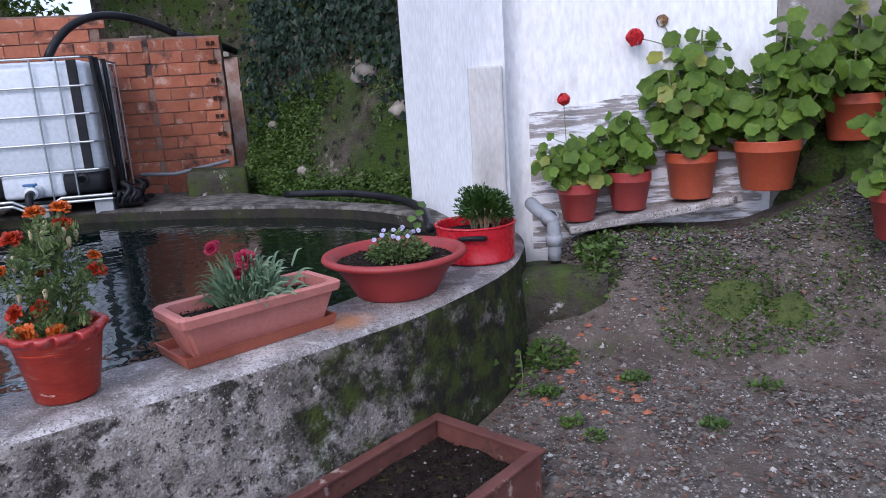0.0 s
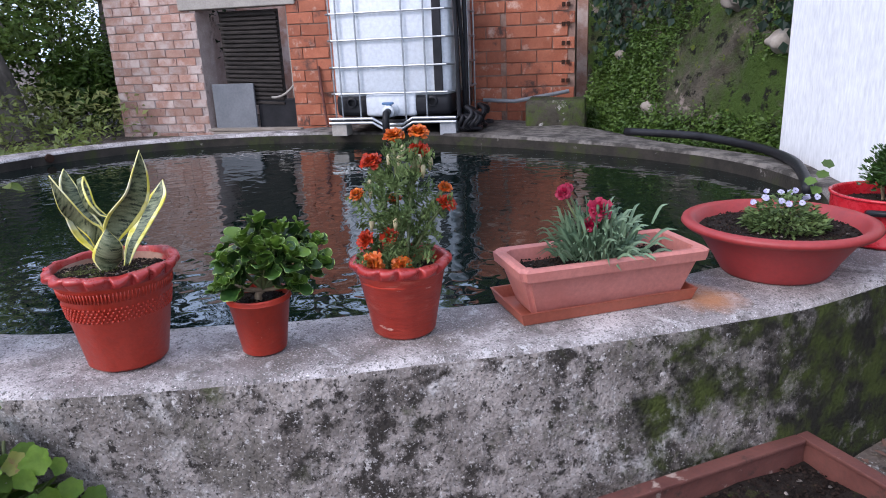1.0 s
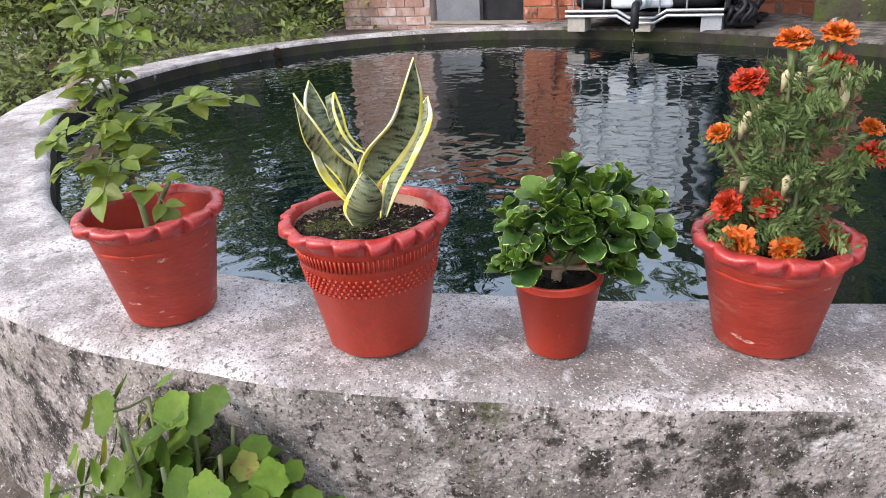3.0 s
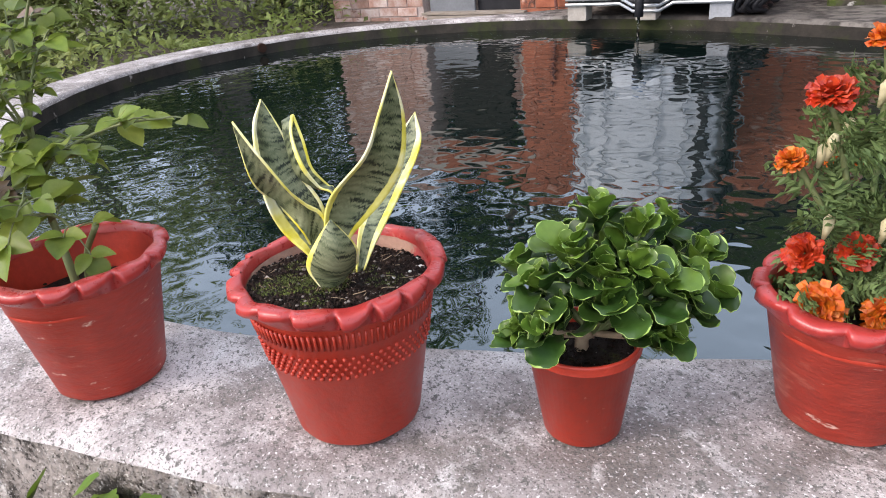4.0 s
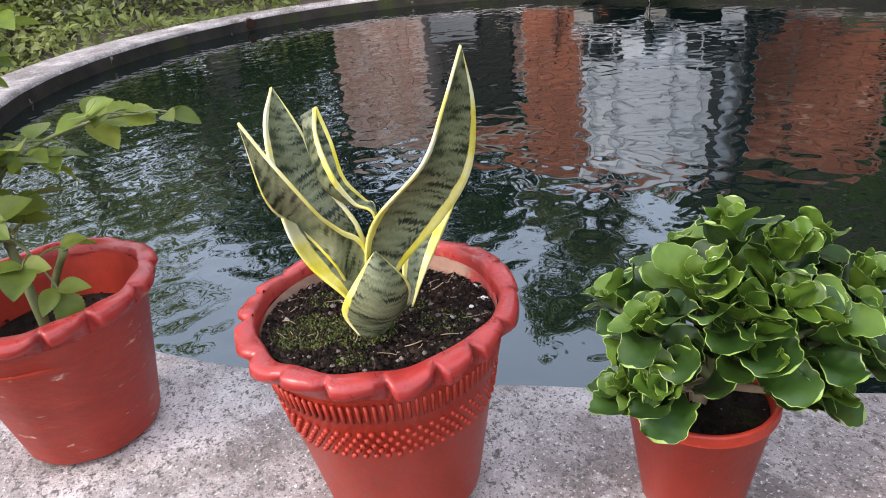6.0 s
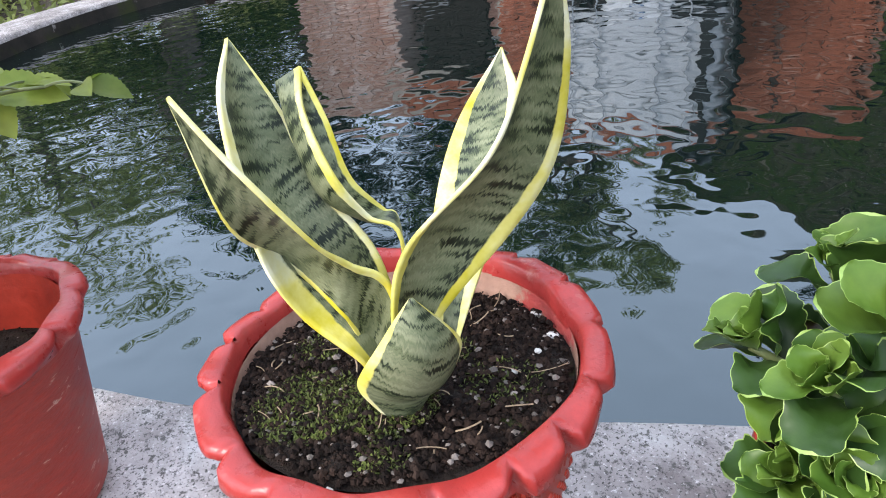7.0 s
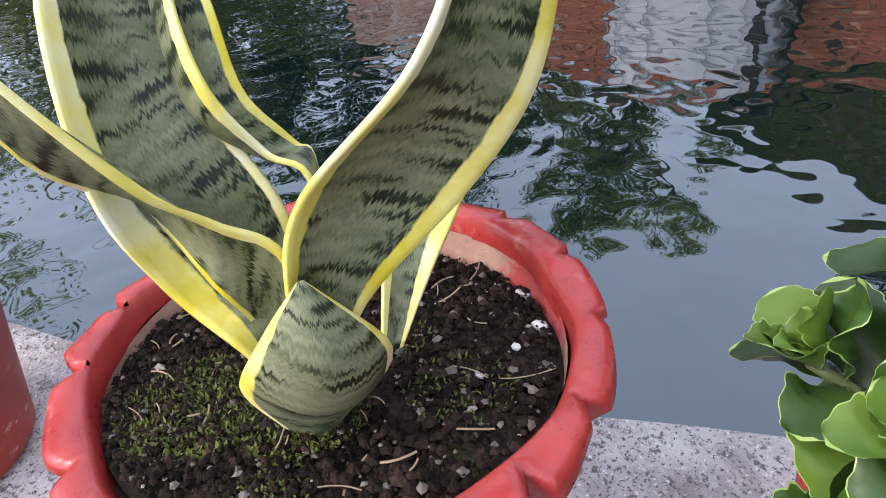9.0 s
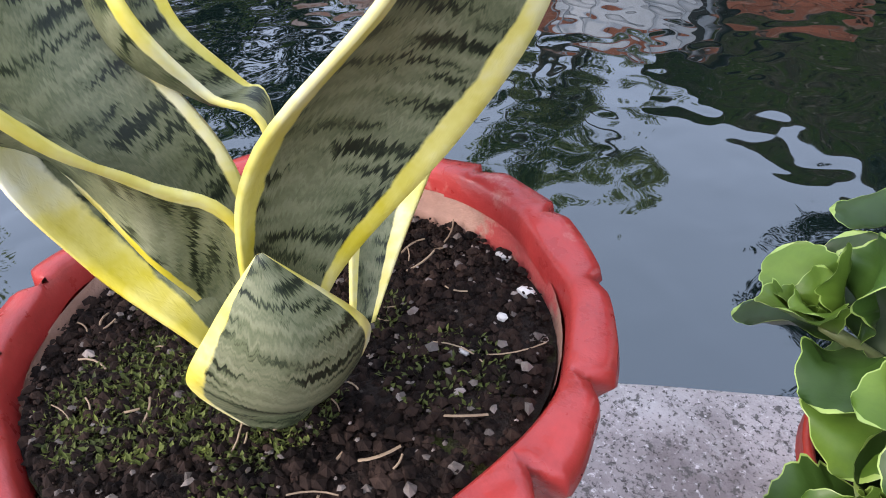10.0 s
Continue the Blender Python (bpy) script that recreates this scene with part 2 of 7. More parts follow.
BARK = mat("bark", (0.10, 0.085, 0.07), (0.25, 0.21, 0.18), 7, 0.95, 0.9, 30, stretch=(1, 1, 0.25), dist=0.03)
LEAF_TREE = mat("tree_leaf", (0.10, 0.18, 0.035), (0.28, 0.38, 0.09), 1.2, 0.5, 0, 20, island=0.6, through=0.45, spec=0.3)
LEAF_FAR = mat("far_leaf", (0.28, 0.38, 0.09), (0.60, 0.62, 0.24), 0.8, 0.5, 0, 20, island=0.5, through=0.5)
LEAF_IVY = mat("ivy_leaf", (0.012, 0.032, 0.018), (0.035, 0.065, 0.035), 1.5, 0.42, 0, 20, island=0.55, through=0.1, spec=0.18)
LEAF_WEED = mat("weed_leaf", (0.07, 0.15, 0.018), (0.16, 0.26, 0.045), 3, 0.55, 0, 20, island=0.5, through=0.25)
LEAF_GER_ZONE = mat("geranium_leaf_zone", (0.085, 0.165, 0.020), (0.185, 0.28, 0.036), 9, 0.5, 0.2, 60, rand=0.4, through=0.25, spec=0.2)
LEAF_GERANIUM = mat("geranium_leaf", (0.09, 0.18, 0.022), (0.195, 0.30, 0.038), 9, 0.5, 0.2, 60, rand=0.5, through=0.25, spec=0.2)
LEAF_GER_OLD = mat("yellowing_leaf", (0.38, 0.36, 0.05), (0.22, 0.30, 0.045), 9, 0.55, 0.2, 60, [((0.30, 0.14, 0.05), 24, 0.58, 0.66)], rand=0.35, through=0.25)
LEAF_KALANCHOE = mat("kalanchoe_leaf", (0.018, 0.056, 0.010), (0.060, 0.130, 0.020), 14, 0.42, 0.08, 60, rand=0.5, spec=0.35)
LEAF_KALANCHOE_NEW = mat("young_kalanchoe_leaf", (0.065, 0.150, 0.015), (0.165, 0.27, 0.035), 14, 0.42, 0.08, 60, rand=0.35, spec=0.35, through=0.15)
KALANCHOE_EDGE = mat("kalanchoe_edge", (0.24, 0.38, 0.07), (0.36, 0.48, 0.13), 14, 0.35, 0.05, 60)
LEAF_FERNY = mat("marigold_leaf", (0.12, 0.19, 0.06), (0.25, 0.34, 0.12), 8, 0.55, 0, 30, island=0.5, through=0.2, spec=0.25)
LEAF_GREY = mat("dianthus_leaf", (0.14, 0.24, 0.13), (0.25, 0.36, 0.21), 8, 0.55, 0, 30, island=0.35, through=0.15)
LEAF_ROSE = mat("rose_leaf", (0.15, 0.26, 0.035), (0.40, 0.46, 0.09), 9, 0.42, 0.1, 60, rand=0.45, through=0.42, spec=0.3)
LEAF_ROSE_NEW = mat("reddish_rose_leaf", (0.17, 0.10, 0.06), (0.24, 0.15, 0.08), 9, 0.45, 0.1, 60, island=0.3, through=0.2)
LEAF_BOX = mat("box_leaf", (0.035, 0.09, 0.015), (0.08, 0.16, 0.03), 8, 0.4, 0, 30, island=0.45, through=0.1)
STEM = mat("green_stem", (0.11, 0.15, 0.05), (0.19, 0.2, 0.08), 9, 0.6, 0.2, 60)
STEM_WOODY = mat("woody_stem", (0.25, 0.17, 0.1), (0.42, 0.31, 0.2), 20, 0.8, 0.3, 80)
DRY = mat("dry_leaf", (0.30, 0.15, 0.06), (0.45, 0.27, 0.13), 9, 0.8, 0.2, 60, island=0.4)
PETAL_ORANGE = mat("orange_petal", (0.70, 0.06, 0.006), (0.90, 0.27, 0.015), 110, 0.5, 0, 60, island=0.4, through=0.2)
PETAL_RED = mat("red_petal", (0.48, 0.012, 0.006), (0.78, 0.085, 0.010), 110, 0.5, 0, 60, island=0.4, through=0.2)
PETAL_SCARLET = mat("scarlet_petal", (0.70, 0.012, 0.02), (0.85, 0.03, 0.045), 30, 0.5, 0, 60, island=0.25, through=0.25)
PETAL_CRIMSON = mat("crimson_petal", (0.30, 0.004, 0.032), (0.50, 0.010, 0.062), 30, 0.5, 0, 60, island=0.3, through=0.2)
PETAL_WHITE = mat("lilac_white_petal", (0.42, 0.38, 0.68), (0.82, 0.80, 0.88), 30, 0.5, 0, 60, island=0.2, through=0.2)
WHITE_CHIP = mat("white_chip", (0.6, 0.57, 0.52), (0.78, 0.76, 0.72), 30, 0.8, 0.2, 60, island=0.4)

# still water, a dark mirror broken by small ripples
WATER.use_nodes = True
wt = WATER.node_tree
wb = wt.nodes["Principled BSDF"]
wb.inputs["Roughness"].default_value = 0.02
wb.inputs["Specular Tint"].default_value = (0.80, 0.93, 1.0, 1)
wb.inputs["IOR"].default_value = 2.0
wb.inputs["Base Color"].default_value = (0.003, 0.007, 0.006, 1)
wc = wt.nodes.new("ShaderNodeTexCoord").outputs["Object"]
wbump = wt.nodes.new("ShaderNodeBump")
wbump.inputs["Strength"].default_value = 0.115
wbump.inputs["Distance"].default_value = 0.05
ripple = mix(wt, 0.42, noise_node(wt, wc, 4.0, 1, 0.4, 0.6), noise_node(wt, wc, 13, 0, 0.4, 0.5))
link(wt, ripple, wbump.inputs["Height"])
link(wt, wbump.outputs["Normal"], wb.inputs["Normal"])


# ---------------------------------------------------------------- mesh helpers
def part(name, bm, material, parent=None, label="", smooth=False):
    """Links a bmesh as one mesh object."""
    me = bpy.data.meshes.new(name)
    bm.normal_update()
    bm.to_mesh(me)
    bm.free()
    for m in material if isinstance(material, (list, tuple)) else (material,):
        me.materials.append(m)
    if smooth:
        me.shade_smooth()
    ob = new(name, me)
    ob.parent = parent
    if label:
        ob["label"] = label
    return ob


def thing(name, label, category, m=None, group="", kind=""):
    ob = new(name)
    ob.empty_display_size = 0.1
    if m is not None:
        ob.matrix_world = m
    return tagged(ob, label, category, group, kind)


def array_part(name, v, f, material, parent=None, label="", smooth=False):
    me = bpy.data.meshes.new(name)
    me.from_pydata([tuple(p) for p in v], [], [tuple(q) for q in f])
    me.materials.append(material)
    if smooth:
        me.shade_smooth()
    ob = new(name, me)
    ob.parent = parent
    if label:
        ob["label"] = label
    return ob


def box(bm, lo, hi, bevel=0.0, m=None):
    r = bmesh.ops.create_cube(bm, size=1)
    for v in r["verts"]:
        v.co = Vector([lo[i] + (v.co[i] + 0.5) * (hi[i] - lo[i]) for i in range(3)])
    vs = r["verts"]
    if bevel:
        es = list({e for v in vs for e in v.link_edges})
        g = bmesh.ops.bevel(bm, geom=es, offset=bevel, segments=2, affect="EDGES", profile=0.5)
        vs = list({v for f in g["faces"] for v in f.verts} | {v for v in vs if v.is_valid})
    if m is not None:
        bmesh.ops.transform(bm, matrix=m, verts=vs)
    return vs


def lathe(bm, profile, n=64, wave=None, m=None, mat_index=0):
    """Turns (r, z) pairs round z; wave(angle, k) gives (dr, dz) for the profile's k-th ring."""
    rings = []
    for k, (r, z) in enumerate(profile):
        ring = []
        for i in range(n):
            a = 2 * math.pi * i / n
            dr, dz = wave(a, k) if wave else (0, 0)
            p = Vector(((r + dr) * math.cos(a), (r + dr) * math.sin(a), z + dz))
            ring.append(bm.verts.new(m @ p if m is not None else p))
        rings.append(ring)
    for a, b in zip(rings, rings[1:]):
        for i in range(n):
            f = bm.faces.new((a[i], a[(i + 1) % n], b[(i + 1) % n], b[i]))
            f.material_index = mat_index
    return rings


def tube(bm, pts, r, n=8, caps=True):
    """A round bar along pts; r: one radius or one per point."""
    pts = [Vector(p) for p in pts]
    rs = r if isinstance(r, (list, tuple)) else [r] * len(pts)
    rings = []
    side = None
    for i, p in enumerate(pts):
        d = (pts[min(i + 1, len(pts) - 1)] - pts[max(i - 1, 0)]).normalized()
        if side is None:
            side = d.orthogonal().normalized()
        side = (side - d * side.dot(d)).normalized()
        up = d.cross(side)
        rings.append([bm.verts.new(p + rs[i] * (math.cos(2 * math.pi * k / n) * side + math.sin(2 * math.pi * k / n) * up)) for k in range(n)])
    for a, b in zip(rings, rings[1:]):
        for k in range(n):
            bm.faces.new((a[k], a[(k + 1) % n], b[(k + 1) % n], b[k]))
    if caps:
        bm.faces.new(rings[0][::-1])
        bm.faces.new(rings[-1])


def bez(a, b, c, n=8):
    a, b, c = Vector(a), Vector(b), Vector(c)
    return [a * (1 - t) ** 2 + b * 2 * t * (1 - t) + c * t * t for t in (i / n for i in range(n + 1))]


def unit(a):
    return a / np.maximum(np.linalg.norm(a, axis=1, keepdims=True), 1e-9)


def leaf_arrays(P, D, N, L, W, fold=0.25):
    """Folded pointed leaves: base P, way D, normal N, length L, width W."""
    D = unit(D)
    S = unit(np.cross(D, N))
    N = np.cross(S, D)
    L, W = L[:, None], W[:, None]
    mid = P + D * L * 0.45 + N * fold * W * 0.5
    v = np.stack([P, mid + S * W / 2, P + D * L - N * fold * W * 0.6, mid - S * W / 2, P + D * L * 0.45 - N * fold * W * 0.2], 1).reshape(-1, 3)
    k = np.arange(len(P))[:, None] * 5
    f = np.concatenate([k + [0, 1, 4], k + [1, 2, 4], k + [2, 3, 4], k + [3, 0, 4]])
    return v, f


def leaf_cloud(name, P, D, N, L, W, material, parent=None, label="", fold=0.25):
    v, f = leaf_arrays(np.asarray(P), np.asarray(D), np.asarray(N), np.asarray(L), np.asarray(W), fold)
    return array_part(name, v, f, material, parent, label)


def round_leaf(bm, p, normal, r, lobes=7, cup=0.18, seed=0, notch=0.35, n=42, zone=0):
    """A round scalloped leaf with a notch at the stalk, slightly cupped and ruffled."""
    rnd = random.Random(seed)
    q = Vector(normal).normalized().to_track_quat("Z", "Y").to_matrix()
    tw = rnd.uniform(0, 6.28)
    ph = rnd.uniform(0, 6.28)
    mid, rim = [], []
    for i in range(n):
        a = 2 * math.pi * i / n
        k = 1 + 0.07 * math.cos(lobes * a) + 0.028 * math.cos(3 * lobes * a) - notch * max(0, math.cos(a)) ** 14
        z = cup * r * (0.6 + 0.5 * math.sin(lobes * a * 0.5 + ph) * 0.5 + 0.3 * math.sin(2 * a + ph))
        for lst, s, zz in ((mid, 0.55, cup * r * 0.2), (rim, 1.0, z)):
            loc = Vector((math.cos(a + tw) * r * k * s, math.sin(a + tw) * r * k * s, zz))
            lst.append(bm.verts.new(Vector(p) + q @ loc))
    c = bm.verts.new(Vector(p))
    for i in range(n):
        j = (i + 1) % n
        bm.faces.new((c, mid[i], mid[j])).material_index = zone
        bm.faces.new((mid[i], rim[i], rim[j], mid[j]))


# ---------------------------------------------------------------- the tank
RIM, LEVEL = 0.60, 0.51
TANK = (-3.5, 2.5)
INNER = (2.421, 0.097, -0.119, 0.268, 0.227, -0.030, 0.044, -0.026, 0.058, -0.006, 0.021, 0.012, -0.003, 0.002, -0.009)
OUTER = (2.853, 0.06, 0.035, 0.125, 0.132, 0.112, -0.048, 0.004, 0.166, -0.033, 0.03)


def radius(c, a):
    r = c[0]
    for k in range(1, len(c) // 2 + 1):
        r += c[2 * k - 1] * math.cos(k * a) + c[2 * k] * math.sin(k * a)
    return r


def r_in(a):
    return radius(INNER, a)


def r_out(a):
    return max(radius(OUTER, a), radius(INNER, a) + 0.24)


def tank_at(a, r, z):
    return Vector((TANK[0] + r * math.cos(a), TANK[1] + r * math.sin(a), z))


def smooth(a, b, x):
    t = min(1, max(0, (x - a) / (b - a)))
    return t * t * (3 - 2 * t)


def fnoise(x, y, z=0.0):
    return noise.noise(Vector((x, y, z)))


def ground_z(x, y):
    """The yard: almost level, rising to the planted bank and to the higher ground round the far side of the tank."""
    z = 0.02 + 0.10 * smooth(2.1, 3.0, y) * smooth(-0.8, 0.2, x)
    bank = smooth(3.0, 3.62, y - 0.10 * x + 0.12 * fnoise(x * 2, y * 2)) * smooth(-0.5, -0.1, x)
    z += 0.50 * bank
    z += 0.34 * smooth(0.55, 1.5, x) * smooth(2.95, 3.9, y)
    z += 0.45 * smooth(-5.0, -6.2, x) * smooth(-0.5, 1.0, y)
    z += 0.35 * smooth(5.2, 6.5, y) * smooth(-0.5, -2.0, x)
    if x > -2 and y < 6:
        z += 0.012 * fnoise(x * 5, y * 5) + 0.008 * fnoise(x * 17, y * 17)
    return z


def build_tank():
    n = 260
    top = bmesh.new()
    ga = bmesh.new()
    tk = thing("tank_wall", "thick grey concrete wall of a round water tank, stained and mossy", "tank wall", kind="structure")
    rows = []
    for i in range(n):
        a = 2 * math.pi * i / n
        ri, ro = r_in(a), r_out(a)
        wob = 0.012 * fnoise(math.cos(a) * 9, math.sin(a) * 9) + 0.005 * fnoise(math.cos(a) * 40, math.sin(a) * 40)
        wob2 = 0.010 * fnoise(math.cos(a) * 11, 5 + math.sin(a) * 11)
        rows.append([tank_at(a, ri + wob2, -0.3), tank_at(a, ri + wob2, RIM - 0.02), tank_at(a, ri + 0.012 + wob2, RIM)]
                    + [tank_at(a, ri + (ro - ri) * k / 6 + (wob if k > 3 else wob2), RIM + 0.004 * fnoise(a * 20, k * 0.9)) for k in range(1, 6)]
                    + [tank_at(a, ro - 0.02 + wob, RIM - 0.002), tank_at(a, ro - 0.004 + wob, RIM - 0.016)]
                    + [tank_at(a, ro + 0.05 * (k / 7) ** 1.5 + wob + 0.008 * fnoise(a * 30, k * 1.3), RIM - 0.03 - 0.66 * k / 7) for k in range(8)])
    split = 10
    for bm, k0, k1 in ((top, 0, split - 1), (ga, split - 1, len(rows[0]) - 1)):
        vs = [[bm.verts.new(r[k]) for k in range(k0, k1 + 1)] for r in rows]
        for i in range(n):
            for k in range(k1 - k0):
                f = bm.faces.new((vs[i][k], vs[(i + 1) % n][k], vs[(i + 1) % n][k + 1], vs[i][k + 1]))
                if bm is ga:
                    f.material_index = 0
                else:
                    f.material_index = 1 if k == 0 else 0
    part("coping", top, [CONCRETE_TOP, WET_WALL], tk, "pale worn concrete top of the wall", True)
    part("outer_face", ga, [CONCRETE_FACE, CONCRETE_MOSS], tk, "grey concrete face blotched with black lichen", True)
    w = bmesh.new()
    ring = [w.verts.new(tank_at(2 * math.pi * i / 90, r_in(2 * math.pi * i / 90) + 0.02, LEVEL)) for i in range(90)]
    w.faces.new(ring)
    tagged(part("water", w, WATER), "dark still water with small ripples in the tank", "water", kind="structure")


build_tank()

mouth = bmesh.new()
aim = math.radians(-165)
tube(mouth, [tank_at(aim, r_in(aim) + 0.06, 0.562), tank_at(aim, r_in(aim) - 0.02, 0.560)], 0.034, 14)
tagged(part("drain_mouth", mouth, HOLE_DARK, smooth=False), "dark mouth of a pipe in the tank's far wall", "pipe")

# ---------------------------------------------------------------- ground
def build_ground():
    xs = sorted(set([-400, -150, -60, -30, -20] + [-14 + 0.5 * i for i in range(21)] + [-4 + 0.12 * i for i in range(56)] + [2.8, 3.4, 4.5, 6, 9, 14, 22, 40, 90, 200, 400]))
    ys = sorted(set([-400, -150, -60, -25, -12, -6, -3.5] + [-2 + 0.12 * i for i in range(68)] + [6.5, 7.2, 8, 9, 11, 14, 20, 40, 90, 200, 400]))
    v = [(x, y, ground_z(x, y)) for y in ys for x in xs]
    w = len(xs)
    f = [(j * w + i, j * w + i + 1, (j + 1) * w + i + 1, (j + 1) * w + i) for j in range(len(ys) - 1) for i in range(w - 1)]
    tagged(array_part("ground", v, f, GRAVEL, smooth=True), "gravelly brown earth with pebbles and fallen leaves", "ground", kind="structure")


build_ground()

# ---------------------------------------------------------------- the brick house
U, V = Vector((0.832, 0.554, 0)), Vector((-0.554, 0.832, 0))
HOUSE = Matrix(((U.x, V.x, 0, -0.104), (U.y, V.y, 0, 0.003), (0, 0, 1, 0), (0, 0, 0, 1)))   # house axes: along, back, up
FRONT = 6.85


def hb(lo, hi, bevel=0.0):
    bm = bmesh.new()
    box(bm, lo, hi, bevel)
    return bm


def house_struct(name, bm, material, label, category):
    ob = part(name, bm, material)
    ob.matrix_world = HOUSE
    return tagged(ob, label, category, kind="structure")


def build_house():
    a = bmesh.new()
    box(a, (-4.9, FRONT + 0.02, 0.2), (-3.80, FRONT + 0.28, 2.20))
    box(a, (-3.80, FRONT + 0.02, 0.2), (-2.77, FRONT + 0.28, 0.52))
    left = house_struct("wall_old_brick", a, MORTAR, "weathered brick wall with whitish lime stains", "brick wall")
    b = bmesh.new()
    box(b, (-3.80, FRONT + 0.02, 1.88), (-2.77, FRONT + 0.28, 2.11))
    box(b, (-2.77, FRONT + 0.02, 0.2), (-0.95, FRONT + 0.28, 2.26))
    box(b, (-0.95, FRONT + 0.02, 0.2), (-0.55, FRONT + 0.28, 2.04))
    box(b, (-0.55, FRONT + 0.02, 0.2), (0.09, FRONT + 0.28, 2.03))
    right = house_struct("wall_orange_brick", b, MORTAR_DARK, "unplastered wall of orange hollow bricks with dark stains", "brick wall")
    back = bmesh.new()
    box(back, (-4.9, FRONT + 2.4, 0.2), (0.09, FRONT + 2.6, 1.98))
    house_struct("wall_house_back", back, BRICK_OLD, "rear brick wall of the shed", "wall")
    for nm, s in (("wall_house_side_a", -4.9), ("wall_house_side_b", -0.75)):
        sd = bmesh.new()
        box(sd, (s, FRONT + 0.285, 0.2), (s + 0.2, FRONT + 2.395, 2.08))
        house_struct(nm, sd, MORTAR, "side brick wall of the shed", "wall")
    roof = bmesh.new()
    box(roof, (-4.95, FRONT + 2.35, 1.985), (-0.0, FRONT + 2.9, 2.05), 0.01)
    house_struct("roof_shed", roof, LINTEL, "grey slab on the rear wall of the roofless shed", "roof")
    ln = bmesh.new()
    box(ln, (-3.98, FRONT - 0.012, 1.765), (-2.66, FRONT + 0.2, 1.885), 0.008)
    house_struct("trim_lintel", ln, LINTEL, "rough concrete lintel over the opening", "lintel")
    return left, right


OLD_WALL, NEW_WALL = build_house()


def build_window():
    w = thing("window_1", "shed opening closed by dark slats and boards", "window", HOUSE, kind="structure")
    sh = part("shutter", hb((-3.60, FRONT + 0.13, 0.78), (-2.92, FRONT + 0.14, 1.74)), DARK_WOOD, w, "dark slatted roller shutter hanging askew")
    for i in range(21):
        bm = hb((-3.58, FRONT + 0.095, -0.015), (-2.93, FRONT + 0.125, 0.015), 0.006)
        for v in bm.verts:
            v.co.z += 0.81 + i * 0.0445 - 0.06 * (v.co.x + 3.25) * (1 - i / 22)
        part("slat", bm, DARK_WOOD, sh)
    part("slate_sheet", hb((-3.74, FRONT + 0.05, 0.52), (-3.25, FRONT + 0.075, 1.01), 0.004), SLATE, w, "grey slate sheet leaning in the opening")
    part("low_board", hb((-3.25, FRONT + 0.11, 0.52), (-2.79, FRONT + 0.15, 0.84), 0.01), BLACK_PLASTIC, w, "dark board at the foot of the opening")
    part("jamb", hb((-2.85, FRONT + 0.16, 0.53), (-2.772, FRONT + 0.27, 1.76)), LINTEL, w)
    part("sill_board", hb((-3.78, FRONT - 0.06, 0.525), (-2.70, FRONT + 0.07, 0.55), 0.004), OLD_WOOD, w, "weathered grey sill boards")
    part("sill_board", hb((-3.70, FRONT - 0.10, 0.49), (-2.60, FRONT + 0.01, 0.52), 0.004), OLD_WOOD, w)
    tube_bm = bmesh.new()
    tube(tube_bm, bez((-3.05, FRONT + 0.06, 0.86), (-2.9, FRONT + 0.05, 0.84), (-2.75, FRONT + 0.02, 1.0)), 0.012)
    part("rope", tube_bm, LINTEL, w)


build_window()


# ---------------------------------------------------------------- the water container on its pallet
STREAM = bpy.data.materials.new("falling_water")
STREAM.use_nodes = True
sb = STREAM.node_tree.nodes["Principled BSDF"]
sb.inputs["Transmission Weight"].default_value = 1.0
sb.inputs["IOR"].default_value = 1.33
sb.inputs["Roughness"].default_value = 0.08


